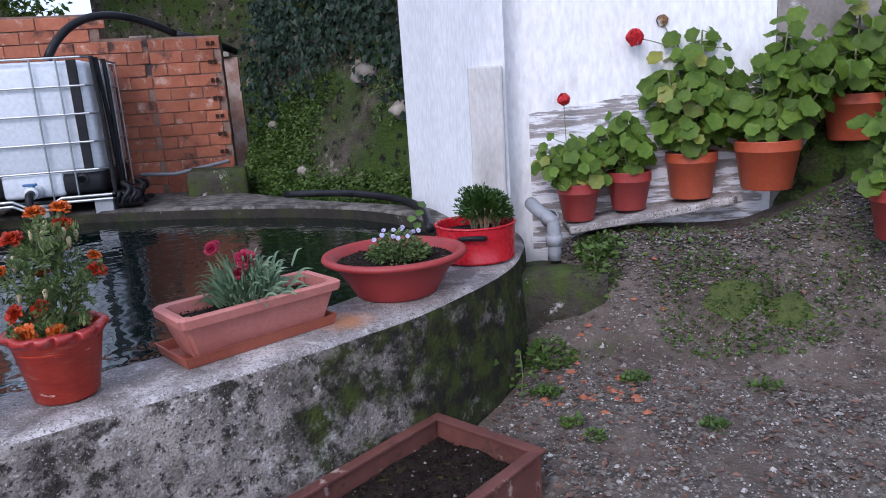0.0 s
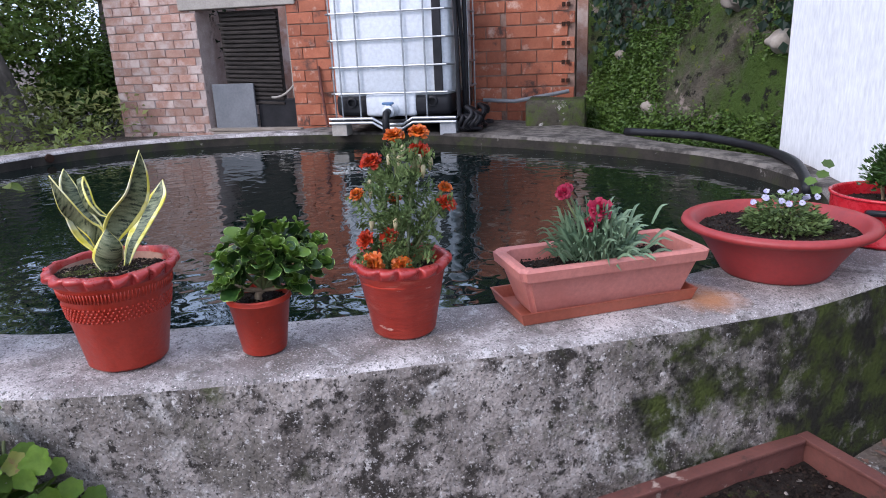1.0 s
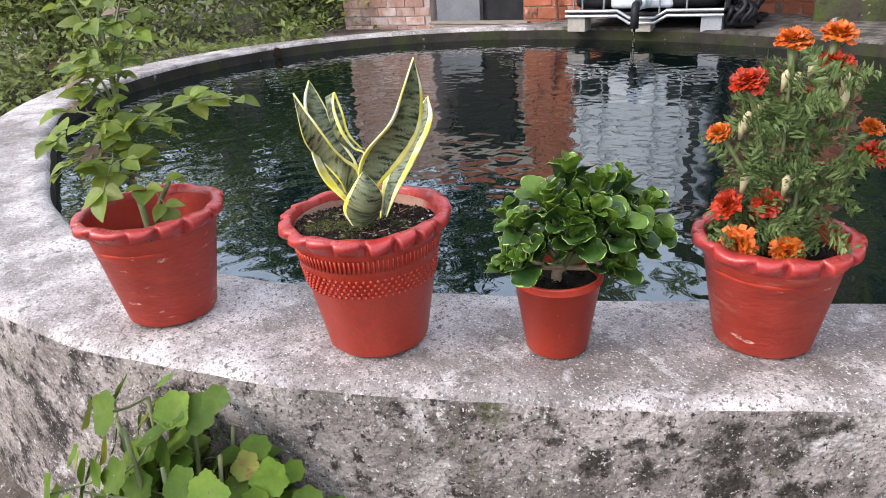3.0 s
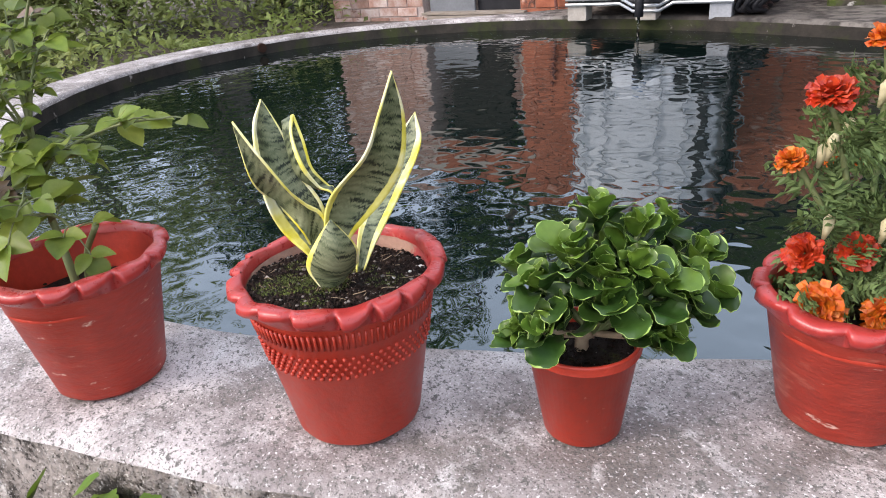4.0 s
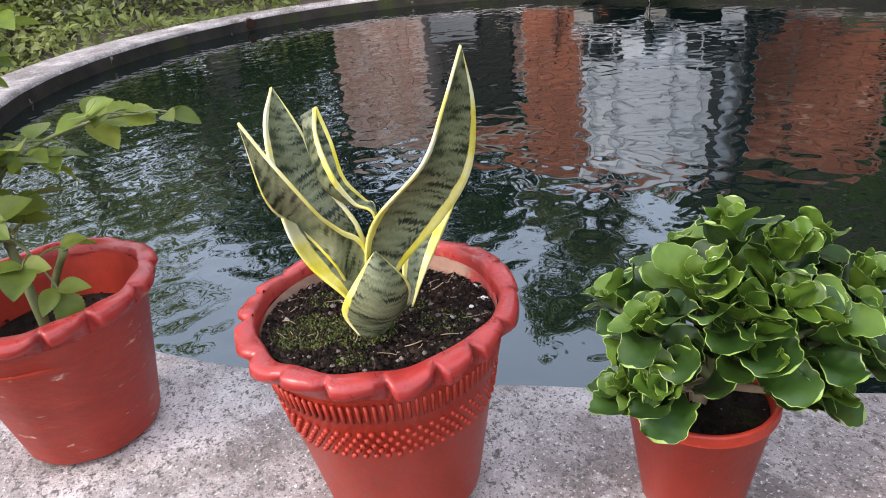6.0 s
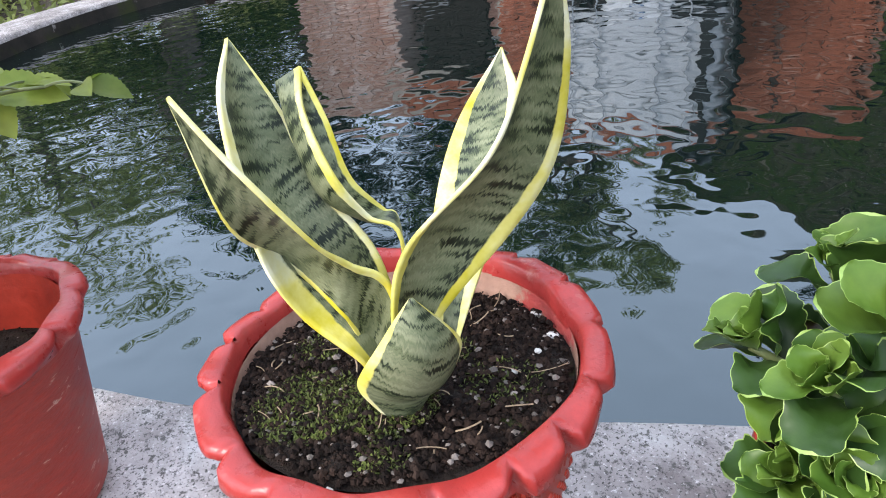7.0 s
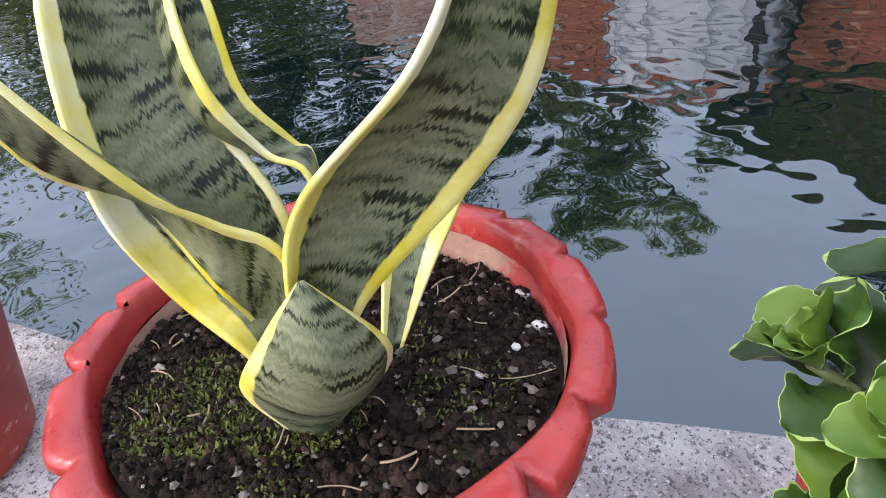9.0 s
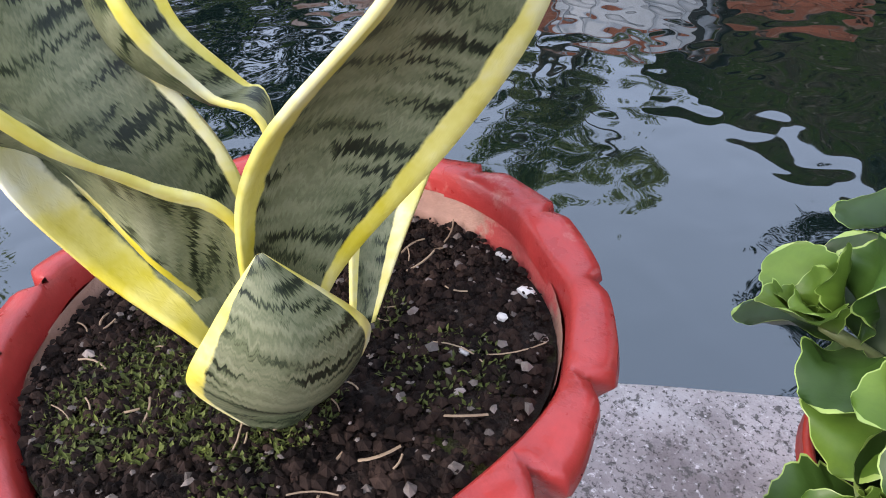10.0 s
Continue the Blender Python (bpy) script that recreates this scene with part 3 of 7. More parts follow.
def build_tote():
    t = thing("water_container", "white plastic water container in a galvanised cage on a pallet", "water container", HOUSE)
    a0, a1, b0, b1 = -1.93, -0.83, 5.84, 6.82
    part("bottle", hb((a0 + 0.025, b0 + 0.025, 0.90), (a1 - 0.025, b1 - 0.02, 1.80), 0.07), TANK_WHITE, t, "milky white plastic bottle", True)
    part("lower_bottle", hb((a0 + 0.03, b0 + 0.03, 0.745), (a1 - 0.03, b1 - 0.025, 0.935), 0.05), BLACK_PLASTIC, t, "black grimy base of the bottle", True)
    part("front_bulge", hb((-1.62, b0 + 0.02, 0.745), (-1.16, b0 + 0.2, 0.94), 0.03), TANK_WHITE, t, "whitish bulge round the outlet", True)
    for s in (-1.74, -1.02):
        bm = bmesh.new()
        lathe(bm, [(0.0, 0.0), (0.045, 0.0), (0.045, 0.02), (0.03, 0.025)], 20, m=pose(s, b0 + 0.03, 0.87, 90))
        part("boss", bm, BLACK_PLASTIC, t)
    for z in (0.945, 1.165, 1.385, 1.60, 1.815):
        bm = bmesh.new()
        o = 0.0
        c = [(a0, b0 + 0.05), (a0 + 0.05, b0), (a1 - 0.05, b0), (a1, b0 + 0.05), (a1, b1 - 0.05), (a1 - 0.05, b1), (a0 + 0.05, b1), (a0, b1 - 0.05), (a0, b0 + 0.05)]
        tube(bm, [(x, y, z) for x, y in c], 0.0085, 8, False)
        part("cage_bar", bm, GALV, t)
    for k in (0.10, 0.25, 0.62, 0.79):
        for y in (b0 - 0.004, b1 + 0.004):
            bm = bmesh.new()
            s = a0 + k * (a1 - a0)
            tube(bm, [(s, y, 0.72), (s, y, 1.815)], 0.0075)
            part("cage_upright", bm, GALV, t)
    for k in (0.12, 0.36, 0.62, 0.88):
        for x in (a0 - 0.004, a1 + 0.004):
            bm = bmesh.new()
            s = b0 + k * (b1 - b0)
            tube(bm, [(x, s, 0.72), (x, s, 1.815)], 0.0075)
            part("cage_upright", bm, GALV, t)
    # pallet
    for s in (a0 - 0.01, -1.445, a1 - 0.13):
        part("pallet_foot", hb((s, b0 + 0.0, 0.585), (s + 0.14, b0 + 0.14, 0.695), 0.006), GREY_PVC if s > -1 else LINTEL, t)
        part("pallet_foot", hb((s, b1 - 0.16, 0.585), (s + 0.14, b1 - 0.02, 0.695), 0.006), BLACK_PLASTIC, t)
    part("pallet_deck", hb((a0 - 0.01, b0, 0.700), (a1 + 0.01, b1, 0.722), 0.005), BLACK_PLASTIC, t)
    for z in (0.700, 0.735):
        bm = bmesh.new()
        tube(bm, [(a0 - 0.02, b0 - 0.012, z), (-1.55, b0 - 0.012, z), (-1.46, b0 - 0.012, z - 0.05), (-1.28, b0 - 0.012, z - 0.05), (-1.19, b0 - 0.012, z), (a1 + 0.02, b0 - 0.012, z)], 0.012)
        part("pallet_rail", bm, GALV, t)
    # outlet tap
    bm = bmesh.new()
    lathe(bm, [(0.0, -0.02), (0.055, -0.02), (0.055, 0.02), (0.042, 0.03), (0.042, 0.11), (0.05, 0.11), (0.05, 0.14), (0.0, 0.14)], 24, m=pose(-1.37, b0 + 0.02, 0.80, 90))
    v = part("tap", bm, TANK_WHITE, t, "white outlet tap with a blue lever", True)
    part("lever", hb((-1.43, b0 - 0.10, 0.855), (-1.33, b0 - 0.06, 0.875), 0.008), BLUE_PLASTIC, v, "blue lever")
    part("lever_hub", hb((-1.39, b0 - 0.10, 0.835), (-1.35, b0 - 0.06, 0.86), 0.008), BLUE_PLASTIC, v)
    bm = bmesh.new()
    tube(bm, [(-1.37, b0 - 0.12, 0.80), (-1.37, b0 - 0.17, 0.79), (-1.37, b0 - 0.19, 0.74), (-1.37, b0 - 0.19, 0.635)], 0.03, 12)
    part("spout", bm, BLACK_PLASTIC, v, "black bent spout", True)
    bm = bmesh.new()
    tube(bm, [(-1.37, b0 - 0.19, 0.64), (-1.372, b0 - 0.192, 0.58), (-1.371, b0 - 0.191, 0.505)], [0.011, 0.008, 0.010], 8)
    part("water_stream", bm, STREAM, v, "thin stream of clear water", True)
    # dark straps and tangled hoses on the side towards the bank
    for y0, y1 in ((0.02, 0.06), (0.15, 0.30), (0.40, 0.34)):
        bm = bmesh.new()
        tube(bm, [(a1 + 0.022, b0 + y0, 1.82), (a1 + 0.035, b0 + (y0 + y1) / 2, 1.3), (a1 + 0.03, b0 + y1, 0.74)], 0.018)
        part("strap", bm, BLACK_PLASTIC, t, "black strap")
    part("stain_panel", hb((a1 - 0.16, b0 - 0.002, 0.95), (a1 - 0.09, b0 + 0.023, 1.80), 0.004), BLACK_PLASTIC, t, "black strap down the corner")


build_tote()

tangle = thing("hose_tangle", "tangle of black hoses and plastic heaped beside the container", "hoses", HOUSE @ pose(-0.72, 6.15, 0.60))
rg_t = random.Random(4)
for i in range(9):
    bm = bmesh.new()
    x0, y0, r0 = rg_t.uniform(-0.05, 0.07), rg_t.uniform(-0.28, 0.30), rg_t.uniform(0.05, 0.12)
    tilt = pose(x0, y0, r0 * 0.85 + 0.02, rg_t.uniform(60, 95), 0, rg_t.uniform(50, 130))
    tube(bm, [tilt @ Vector((r0 * math.cos(a), r0 * 0.8 * math.sin(a) , 0.03 * math.sin(3 * a))) for a in [0.2 * k for k in range(28)]], rg_t.uniform(0.014, 0.024), 8)
    part("coil", bm, BLACK_PLASTIC, tangle, smooth=True)
hose = bmesh.new()
tube(hose, [HOUSE @ Vector(p) for p in bez((-1.25, 6.3, 1.84), (-1.0, 6.5, 2.45), (-0.30, 6.95, 2.06), 20)], 0.035, 10)
tube(hose, [HOUSE @ Vector(p) for p in bez((-0.30, 6.95, 2.06), (0.0, 7.0, 2.0), (0.2, 7.3, 1.9), 8)], 0.035, 10)
tagged(part("hose", hose, BLACK_PLASTIC, smooth=True), "thick black hose arching from the container over the brick wall", "hose")
pipe = bmesh.new()
tube(pipe, [HOUSE @ Vector(p) for p in ((-0.75, 6.70, 0.80), (-0.45, 6.72, 0.78), (0.05, 6.75, 0.86))], 0.018, 8)
tagged(part("pipe", pipe, GREY_PVC, smooth=True), "thin grey pipe along the brick wall", "pipe")
rod = bmesh.new()
tube(rod, [HOUSE @ Vector(p) for p in ((-2.40, 6.80, 0.55), (-2.46, 6.835, 1.16))], 0.014, 8)
tagged(part("iron_bar", rod, RUST), "rusty iron bar leaning against the brick pier", "bar")
blk = bmesh.new()
box(blk, (-0.30, 6.28, 0.45), (0.22, 6.62, 0.82), 0.03)
bmesh.ops.subdivide_edges(blk, edges=blk.edges[:], cuts=3, use_grid_fill=True)
for v in blk.verts:
    v.co += 0.02 * noise.noise_vector(v.co * 5)
ob = part("concrete_block", blk, CONCRETE_MOSS, smooth=True)
ob.matrix_world = HOUSE
tagged(ob, "mossy concrete block at the foot of the brick wall", "block")


# ---------------------------------------------------------------- the bank with ivy
def bank_y(x, z):
    y0 = 5.72 - 0.40 * (x + 3.5) if x > -3.5 else 5.72 - 0.2 * (x + 3.5)
    return y0 + 0.36 * (z - 0.55) + 0.10 * fnoise(x * 1.3, z * 1.3) + 0.05 * fnoise(x * 4, z * 4, 3) + 0.035 * fnoise(x * 11, z * 11, 3)


def build_bank():
    xs = [-9 + 0.4 * i for i in range(13)] + [-3.9 + 0.07 * i for i in range(60)] + [0.4 + 0.4 * i for i in range(14)]
    zs = [0.3 + 0.07 * i for i in range(40)] + [3.1 + 0.25 * i for i in range(10)]
    def y_at(x, z):
        y = bank_y(x, z)
        if x < -3.75:
            y = max(y, 9.2)
        return y
    v = [(x, y_at(x, z), z) for z in zs for x in xs]
    w = len(xs)
    f = [(j * w + i, j * w + i + 1, (j + 1) * w + i + 1, (j + 1) * w + i) for j in range(len(zs) - 1) for i in range(w - 1)]
    tagged(array_part("earth_bank", v, f, HILL, smooth=True), "steep earth bank grown over with moss and roots", "bank", kind="structure")


build_bank()


def scatter_bank(count, x0, x1, z0, z1, out, dens=None, seed=1):
    rg = np.random.RandomState(seed)
    P = []
    while len(P) < count:
        x, z = rg.uniform(x0, x1), rg.uniform(z0, z1)
        if dens and rg.rand() > dens(x, z):
            continue
        P.append((x, bank_y(x, z) - rg.uniform(0, out), z))
    return np.array(P), rg


def build_ivy():
    d = lambda x, z: smooth(1.25, 2.0, z + 0.5 * fnoise(x * 1.7, z * 0.4) + 0.25 * fnoise(x * 5, z, 7))
    P, rg = scatter_bank(15000, -3.75, 0.5, 1.1, 4.8, 0.28, d, 3)
    n = len(P)
    D = np.c_[rg.normal(0, 0.5, n), -0.35 + rg.normal(0, 0.3, n), -0.9 + rg.normal(0, 0.35, n)]
    N = np.c_[rg.normal(0, 0.45, n), -np.ones(n), rg.normal(0.35, 0.45, n)]
    L = rg.uniform(0.035, 0.085, n)
    tagged(leaf_cloud("ivy", P, D, N, L, L * 0.85, LEAF_IVY), "dark green ivy hanging over the earth bank", "ivy", kind="stuff")
    g = lambda x, z: max(0, 0.15 + 0.9 * fnoise(x * 1.5 + 9, z * 1.5)) * (1 - smooth(1.3, 1.7, z)) + 0.6 * (1 - smooth(0.55, 0.85, z)) + 0.7 * smooth(-2.6, -3.3, x) * (1 - smooth(1.0, 1.5, z))
    P, rg = scatter_bank(26000, -3.75, -0.6, 0.45, 1.9, 0.07, g, 4)
    n = len(P)
    D = np.c_[rg.normal(0, 0.7, n), -0.7 + rg.normal(0, 0.3, n), rg.normal(0.1, 0.5, n)]
    N = np.c_[rg.normal(0, 0.5, n), -np.ones(n) * 0.5, np.ones(n) * 0.8]
    L = rg.uniform(0.012, 0.046, n)
    tagged(leaf_cloud("bank_weeds", P, D, N, L, L * 0.6, LEAF_WEED), "low green weeds and clover on the earth bank", "weeds", kind="stuff")


build_ivy()


# ---------------------------------------------------------------- the whitewashed house
def wall_prism(name, pts, z0, z1, material, label, cuts=0):
    """An upright wall over the ground outline pts."""
    bm = bmesh.new()
    lo = [bm.verts.new((x, y, z0)) for x, y in pts]
    hi = [bm.verts.new((x, y, z1)) for x, y in pts]
    n = len(pts)
    for i in range(n):
        bm.faces.new((lo[i], lo[(i + 1) % n], hi[(i + 1) % n], hi[i]))
    bm.faces.new(hi)
    bm.faces.new(lo[::-1])
    bmesh.ops.recalc_face_normals(bm, faces=bm.faces)
    return tagged(part(name, bm, material), label, "wall", kind="structure")


wall_prism("wall_white_side", [(-1.555, 4.86), (-0.50, 3.53), (-0.43, 3.585), (-1.485, 4.915)], 0.2, 3.4, WHITE_WALL, "whitewashed wall end with grey streaks beside the tank")
wall_prism("wall_white_front", [(-0.56, 3.708), (0.80, 4.02), (0.75, 4.25), (-0.61, 3.938)], 0.2, 3.4, WHITE_WALL, "bright whitewashed house wall behind the geraniums")
wall_prism("wall_rough", [(0.803, 4.03), (4.5, 4.9), (4.45, 5.15), (0.75, 4.28)], 0.2, 3.4, BARE_RENDER, "rough grey rendered wall with pebbles showing")
wall_prism("wall_white_back", [(-1.485, 4.925), (-1.38, 4.96), (-1.38, 9.0), (-1.485, 9.0)], 0.2, 3.4, WHITE_WALL, "whitewashed rear wall")
roof = bmesh.new()
rv = [roof.verts.new(p) for p in ((-1.75, 4.8, 3.405), (-0.6, 3.3, 3.405), (4.6, 4.5, 3.405), (4.6, 9, 3.9), (-1.7, 9, 3.9))]
roof.faces.new(rv)
ex = bmesh.ops.extrude_face_region(roof, geom=roof.faces[:])
bmesh.ops.translate(roof, verts=[g for g in ex["geom"] if isinstance(g, bmesh.types.BMVert)], vec=(0, 0, 0.12))
bmesh.ops.recalc_face_normals(roof, faces=roof.faces)
tagged(part("roof_white_house", roof, BRICK_OLD), "tiled roof of the white house", "roof", kind="structure")


# ---------------------------------------------------------------- pots
def soil_disc(r, z, parent, seed=0, bumps=0.006, shape=None):
    bm = bmesh.new()
    n, m = 40, 9
    c = bm.verts.new((0, 0, z))
    prev = None
    for k in range(1, m + 1):
        rr = r * k / m
        ring = [bm.verts.new((rr * math.cos(2 * math.pi * i / n), rr * math.sin(2 * math.pi * i / n),
                              z + (bumps * fnoise(rr * 40 * math.cos(2 * math.pi * i / n) + seed, rr * 40 * math.sin(2 * math.pi * i / n)) if k < m else -0.002))) for i in range(n)]
        for i in range(n):
            if prev:
                bm.faces.new((prev[i], ring[i], ring[(i + 1) % n], prev[(i + 1) % n]))
            else:
                bm.faces.new((c, ring[i], ring[(i + 1) % n]))
        prev = ring
    if shape:
        for v in bm.verts:
            v.co.z += shape(v.co.x, v.co.y) - z
    return part("soil", bm, SOIL, parent, "dark potting soil", True)


def scalloped_pot(name, label, x, y, r_top, r_bot, h, lobes=14, turn=0.0, dots=True, paint=None):
    """A red pot with a pinched rim, a fluted band and rows of raised dots."""
    p = thing(name, label, "flower pot", pose(x, y, RIM + 0.003, 0, 0, turn), "red clay pots on the tank wall")
    out = [(0.0, 0.0), (r_bot - 0.008, 0.0), (r_bot, 0.008), (r_bot + (r_top - 0.018 - r_bot) * 0.97, h - 0.036), (r_top - 0.013, h - 0.030),
           (r_top - 0.004, h - 0.014), (r_top + 0.001, h - 0.008), (r_top, h - 0.002), (r_top - 0.005, h), (r_top - 0.017, h), (r_top - 0.020, h - 0.004), (r_top - 0.022, h - 0.018)]

    def wave2(a, i):
        """Each lobe of the rim is a tab pressed out with a thumb: a sharp notch, then a lip that droops."""
        k = (lobes * a / (2 * math.pi) + 0.16 * math.sin(2 * a + turn) + 0.09 * math.sin(5 * a + 1.3 * turn)) % 1.0
        deep = 0.75 + 0.35 * math.sin(3 * a + 2 * turn)
        cut = (1 - smooth(0.0, 0.16, k)) + smooth(0.80, 1.0, k) * 0.55
        droop = smooth(0.05, 0.2, k) * (1 - smooth(0.3, 0.95, k))
        low = 0.0022 * math.sin(5 * a + turn) + 0.0012 * math.sin(13 * a)
        if i in (5, 6):
            return -0.0125 * cut * deep + 0.003 * droop, -0.012 * droop * deep + low
        if i in (7, 8):
            return -0.0135 * cut * deep + 0.002 * droop, -0.004 * droop * deep - 0.001 * cut + low
        if i in (9, 10, 11):
            return 0.0018 * math.sin(4 * a) + 0.0012 * math.sin(11 * a), low
        return 0.0012 * math.sin(2 * a + turn) + 0.0006 * math.sin(9 * a), 0
    bm = bmesh.new()
    lathe(bm, out[:5], 340, wave2)
    part("body", bm, paint or TERRA, p, smooth=True)
    bm = bmesh.new()
    lathe(bm, out[4:], 340, lambda a, i: wave2(a, i + 4))
    part("rim", bm, TERRA_RIM, p, "pinched wavy rim, glossy red", True)
    bm = bmesh.new()
    lathe(bm, [(r_top - 0.0218, h - 0.016), (r_top - 0.026, h - 0.04), (r_top - 0.045, h * 0.55)], 56)
    part("inner_wall", bm, CLAY_INSIDE if dots else TERRA, p, "bare brown clay inside" if dots else "red painted inside with turning rings", True)
    if dots:
        bm = bmesh.new()
        for row in range(5):
            z = h * (0.672 - 0.031 * row)
            rr = r_bot + (r_top - 0.018 - r_bot) * 0.97 * z / (h - 0.036)
            for i in range(64):
                a = 2 * math.pi * (i + 0.5 * (row % 2)) / 64
                q = bmesh.ops.create_icosphere(bm, subdivisions=1, radius=0.0037)
                bmesh.ops.translate(bm, verts=q["verts"], vec=(rr * math.cos(a), rr * math.sin(a), z))
        part("raised_dots", bm, TERRA, p, "rows of small raised dots", True)["kind"] = "stuff"
        bm = bmesh.new()
        for i in range(100):
            a = 2 * math.pi * i / 100
            z0, z1 = h * 0.745, h * 0.835
            r0, r1 = [r_bot + (r_top - 0.018 - r_bot) * 0.97 * z / (h - 0.036) + 0.0008 for z in (z0, z1)]
            tube(bm, [(r0 * math.cos(a), r0 * math.sin(a), z0), (r1 * math.cos(a), r1 * math.sin(a), z1)], 0.0022, 5)
        part("fluted_band", bm, TERRA, p, "band of short upright flutes", True)["kind"] = "stuff"
    else:
        for z in (0.74,):
            rr = r_bot + (r_top - 0.018 - r_bot) * 0.97 * z * h / (h - 0.036)
            bm = bmesh.new()
            lathe(bm, [(rr - 0.002, h * z - 0.004), (rr + 0.0004, h * z), (rr - 0.002, h * z + 0.004)], 64)
            part("groove_ring", bm, TERRA, p, smooth=True)
    return p


def plain_pot(name, label, x, y, z, r_top, r_bot, h, material, group="", lip=0.022):
    p = thing(name, label, "flower pot", pose(x, y, z), group)
    bm = bmesh.new()
    rl = r_bot + (r_top - r_bot) * 0.86
    lathe(bm, [(0, 0), (r_bot - 0.004, 0), (r_bot, 0.004), (rl, h - lip * 1.6), (rl + 0.004, h - lip * 1.55)], 56)
    part("body", bm, material, p, smooth=True)
    bm = bmesh.new()
    lathe(bm, [(rl + 0.004, h - lip * 1.55), (r_top - 0.001, h - 0.004), (r_top, h), (r_top - 0.004, h + 0.001), (r_top - 0.007, h - 0.004), (r_top - 0.014, h - 0.05)], 56)
    part("rim", bm, material, p, smooth=True)
    return p


def build_planter():
    p = thing("planter_box", "long faded pink plastic planter box on the tank wall", "planter", pose(-0.858, 1.984, RIM + 0.009, 0, 0, 63.1))
    bm = bmesh.new()
    def ring(l, w, z):
        return [bm.verts.new((sx * l / 2, sy * w / 2, z)) for sx, sy in ((-1, -1), (1, -1), (1, 1), (-1, 1))]
    rs = [ring(0.455, 0.135, 0.012), ring(0.515, 0.195, 0.114), ring(0.522, 0.202, 0.116), ring(0.548, 0.232, 0.120), ring(0.556, 0.240, 0.148), ring(0.540, 0.222, 0.154), ring(0.498, 0.178, 0.150), ring(0.488, 0.170, 0.10), ring(0.47, 0.15, 0.06)]
    bm.faces.new(rs[0][::-1])
    for a, b in zip(rs, rs[1:]):
        for i in range(4):
            bm.faces.new((a[i], a[(i + 1) % 4], b[(i + 1) % 4], b[i]))
    es = [e for e in bm.edges if abs(e.verts[0].co.z - e.verts[1].co.z) > 0.002 or abs(e.verts[0].co.x - e.verts[1].co.x) < 0.02 and abs(e.verts[0].co.y - e.verts[1].co.y) < 0.02]
    bmesh.ops.bevel(bm, geom=es, offset=0.012, segments=3, affect="EDGES")
    part("trough", bm, PLASTIC_PINK, p)
    bm = bmesh.new()
    box(bm, (-0.235, -0.074, 0.088), (0.235, 0.074, 0.116), 0.004)
    bmesh.ops.subdivide_edges(bm, edges=bm.edges[:], cuts=6, use_grid_fill=True)
    for v in bm.verts:
        v.co.z += 0.008 * fnoise(v.co.x * 30, v.co.y * 30)
    part("soil", bm, SOIL, p, "dark potting soil")
    bm = bmesh.new()
    def sring(l, w, z):
        return [bm.verts.new((sx * l / 2, sy * w / 2, z)) for sx, sy in ((-1, -1), (1, -1), (1, 1), (-1, 1))]
    rs = [sring(0.515, 0.212, 0.0), sring(0.535, 0.233, 0.034), sring(0.541, 0.239, 0.036), sring(0.528, 0.226, 0.036), sring(0.505, 0.20, 0.006)]
    bm.faces.new(rs[0][::-1])
    for a, b in zip(rs, rs[1:]):
        for i in range(4):
            bm.faces.new((a[i], a[(i + 1) % 4], b[(i + 1) % 4], b[i]))
    bm.faces.new(rs[-1])
    s = part("drip_tray", bm, SAUCER, None)
    s.matrix_world = pose(-0.882, 1.988, RIM + 0.002, 0, 0, 64.5)
    tagged(s, "shallow terracotta plastic tray under the planter box", "tray")
    return p


def build_bowl():
    p = thing("flower_bowl", "wide matt red plastic flower bowl on the tank wall", "flower bowl", pose(-0.617, 2.575, RIM + 0.003))
    bm = bmesh.new()
    lathe(bm, [(0, 0), (0.155, 0), (0.16, 0.006), (0.185, 0.05), (0.235, 0.125), (0.25, 0.14)], 72)
    part("body", bm, BOWL_RED, p, smooth=True)
    bm = bmesh.new()
    lathe(bm, [(0.25, 0.14), (0.275, 0.142), (0.284, 0.152), (0.280, 0.163), (0.262, 0.168), (0.245, 0.160), (0.225, 0.12)], 72)
    part("rim", bm, BOWL_RED, p, "thick rolled rim", True)
    soil_disc(0.232, 0.132, p, 3)
    return p


def build_tin():
    p = thing("enamel_pot", "old bright red enamel cooking pot used as a planter", "pot", pose(-0.478, 3.150, RIM + 0.003, 0, 0, -75))
    bm = bmesh.new()
    lathe(bm, [(0, 0), (0.165, 0), (0.176, 0.006), (0.178, 0.012), (0.174, 0.018), (0.180, 0.10), (0.182, 0.158)], 72)
    part("body", bm, ENAMEL_RED, p, smooth=True)
    bm = bmesh.new()
    lathe(bm, [(0.182, 0.158), (0.188, 0.162), (0.188, 0.168), (0.180, 0.170), (0.176, 0.16), (0.172, 0.09)], 72)
    part("rim", bm, ENAMEL_RED, p, smooth=True)
    for a in (0, 180):
        bm = bmesh.new()
        q = pose(0, 0, 0, 0, 0, a)
        tube(bm, [q @ Vector(v) for v in ((0.178, -0.055, 0.125), (0.20, -0.05, 0.13), (0.204, 0, 0.132), (0.20, 0.05, 0.13), (0.178, 0.055, 0.125))], 0.011, 10)
        part("handle", bm, BLACK_PLASTIC, p, "black handle", True)
    soil_disc(0.173, 0.125, p, 5)
    return p


SNAKE_POT = scalloped_pot("flower_pot", "red clay pot with a pinched rim and raised dots", -1.500, 0.896, 0.151, 0.094, 0.256, 17, 20)


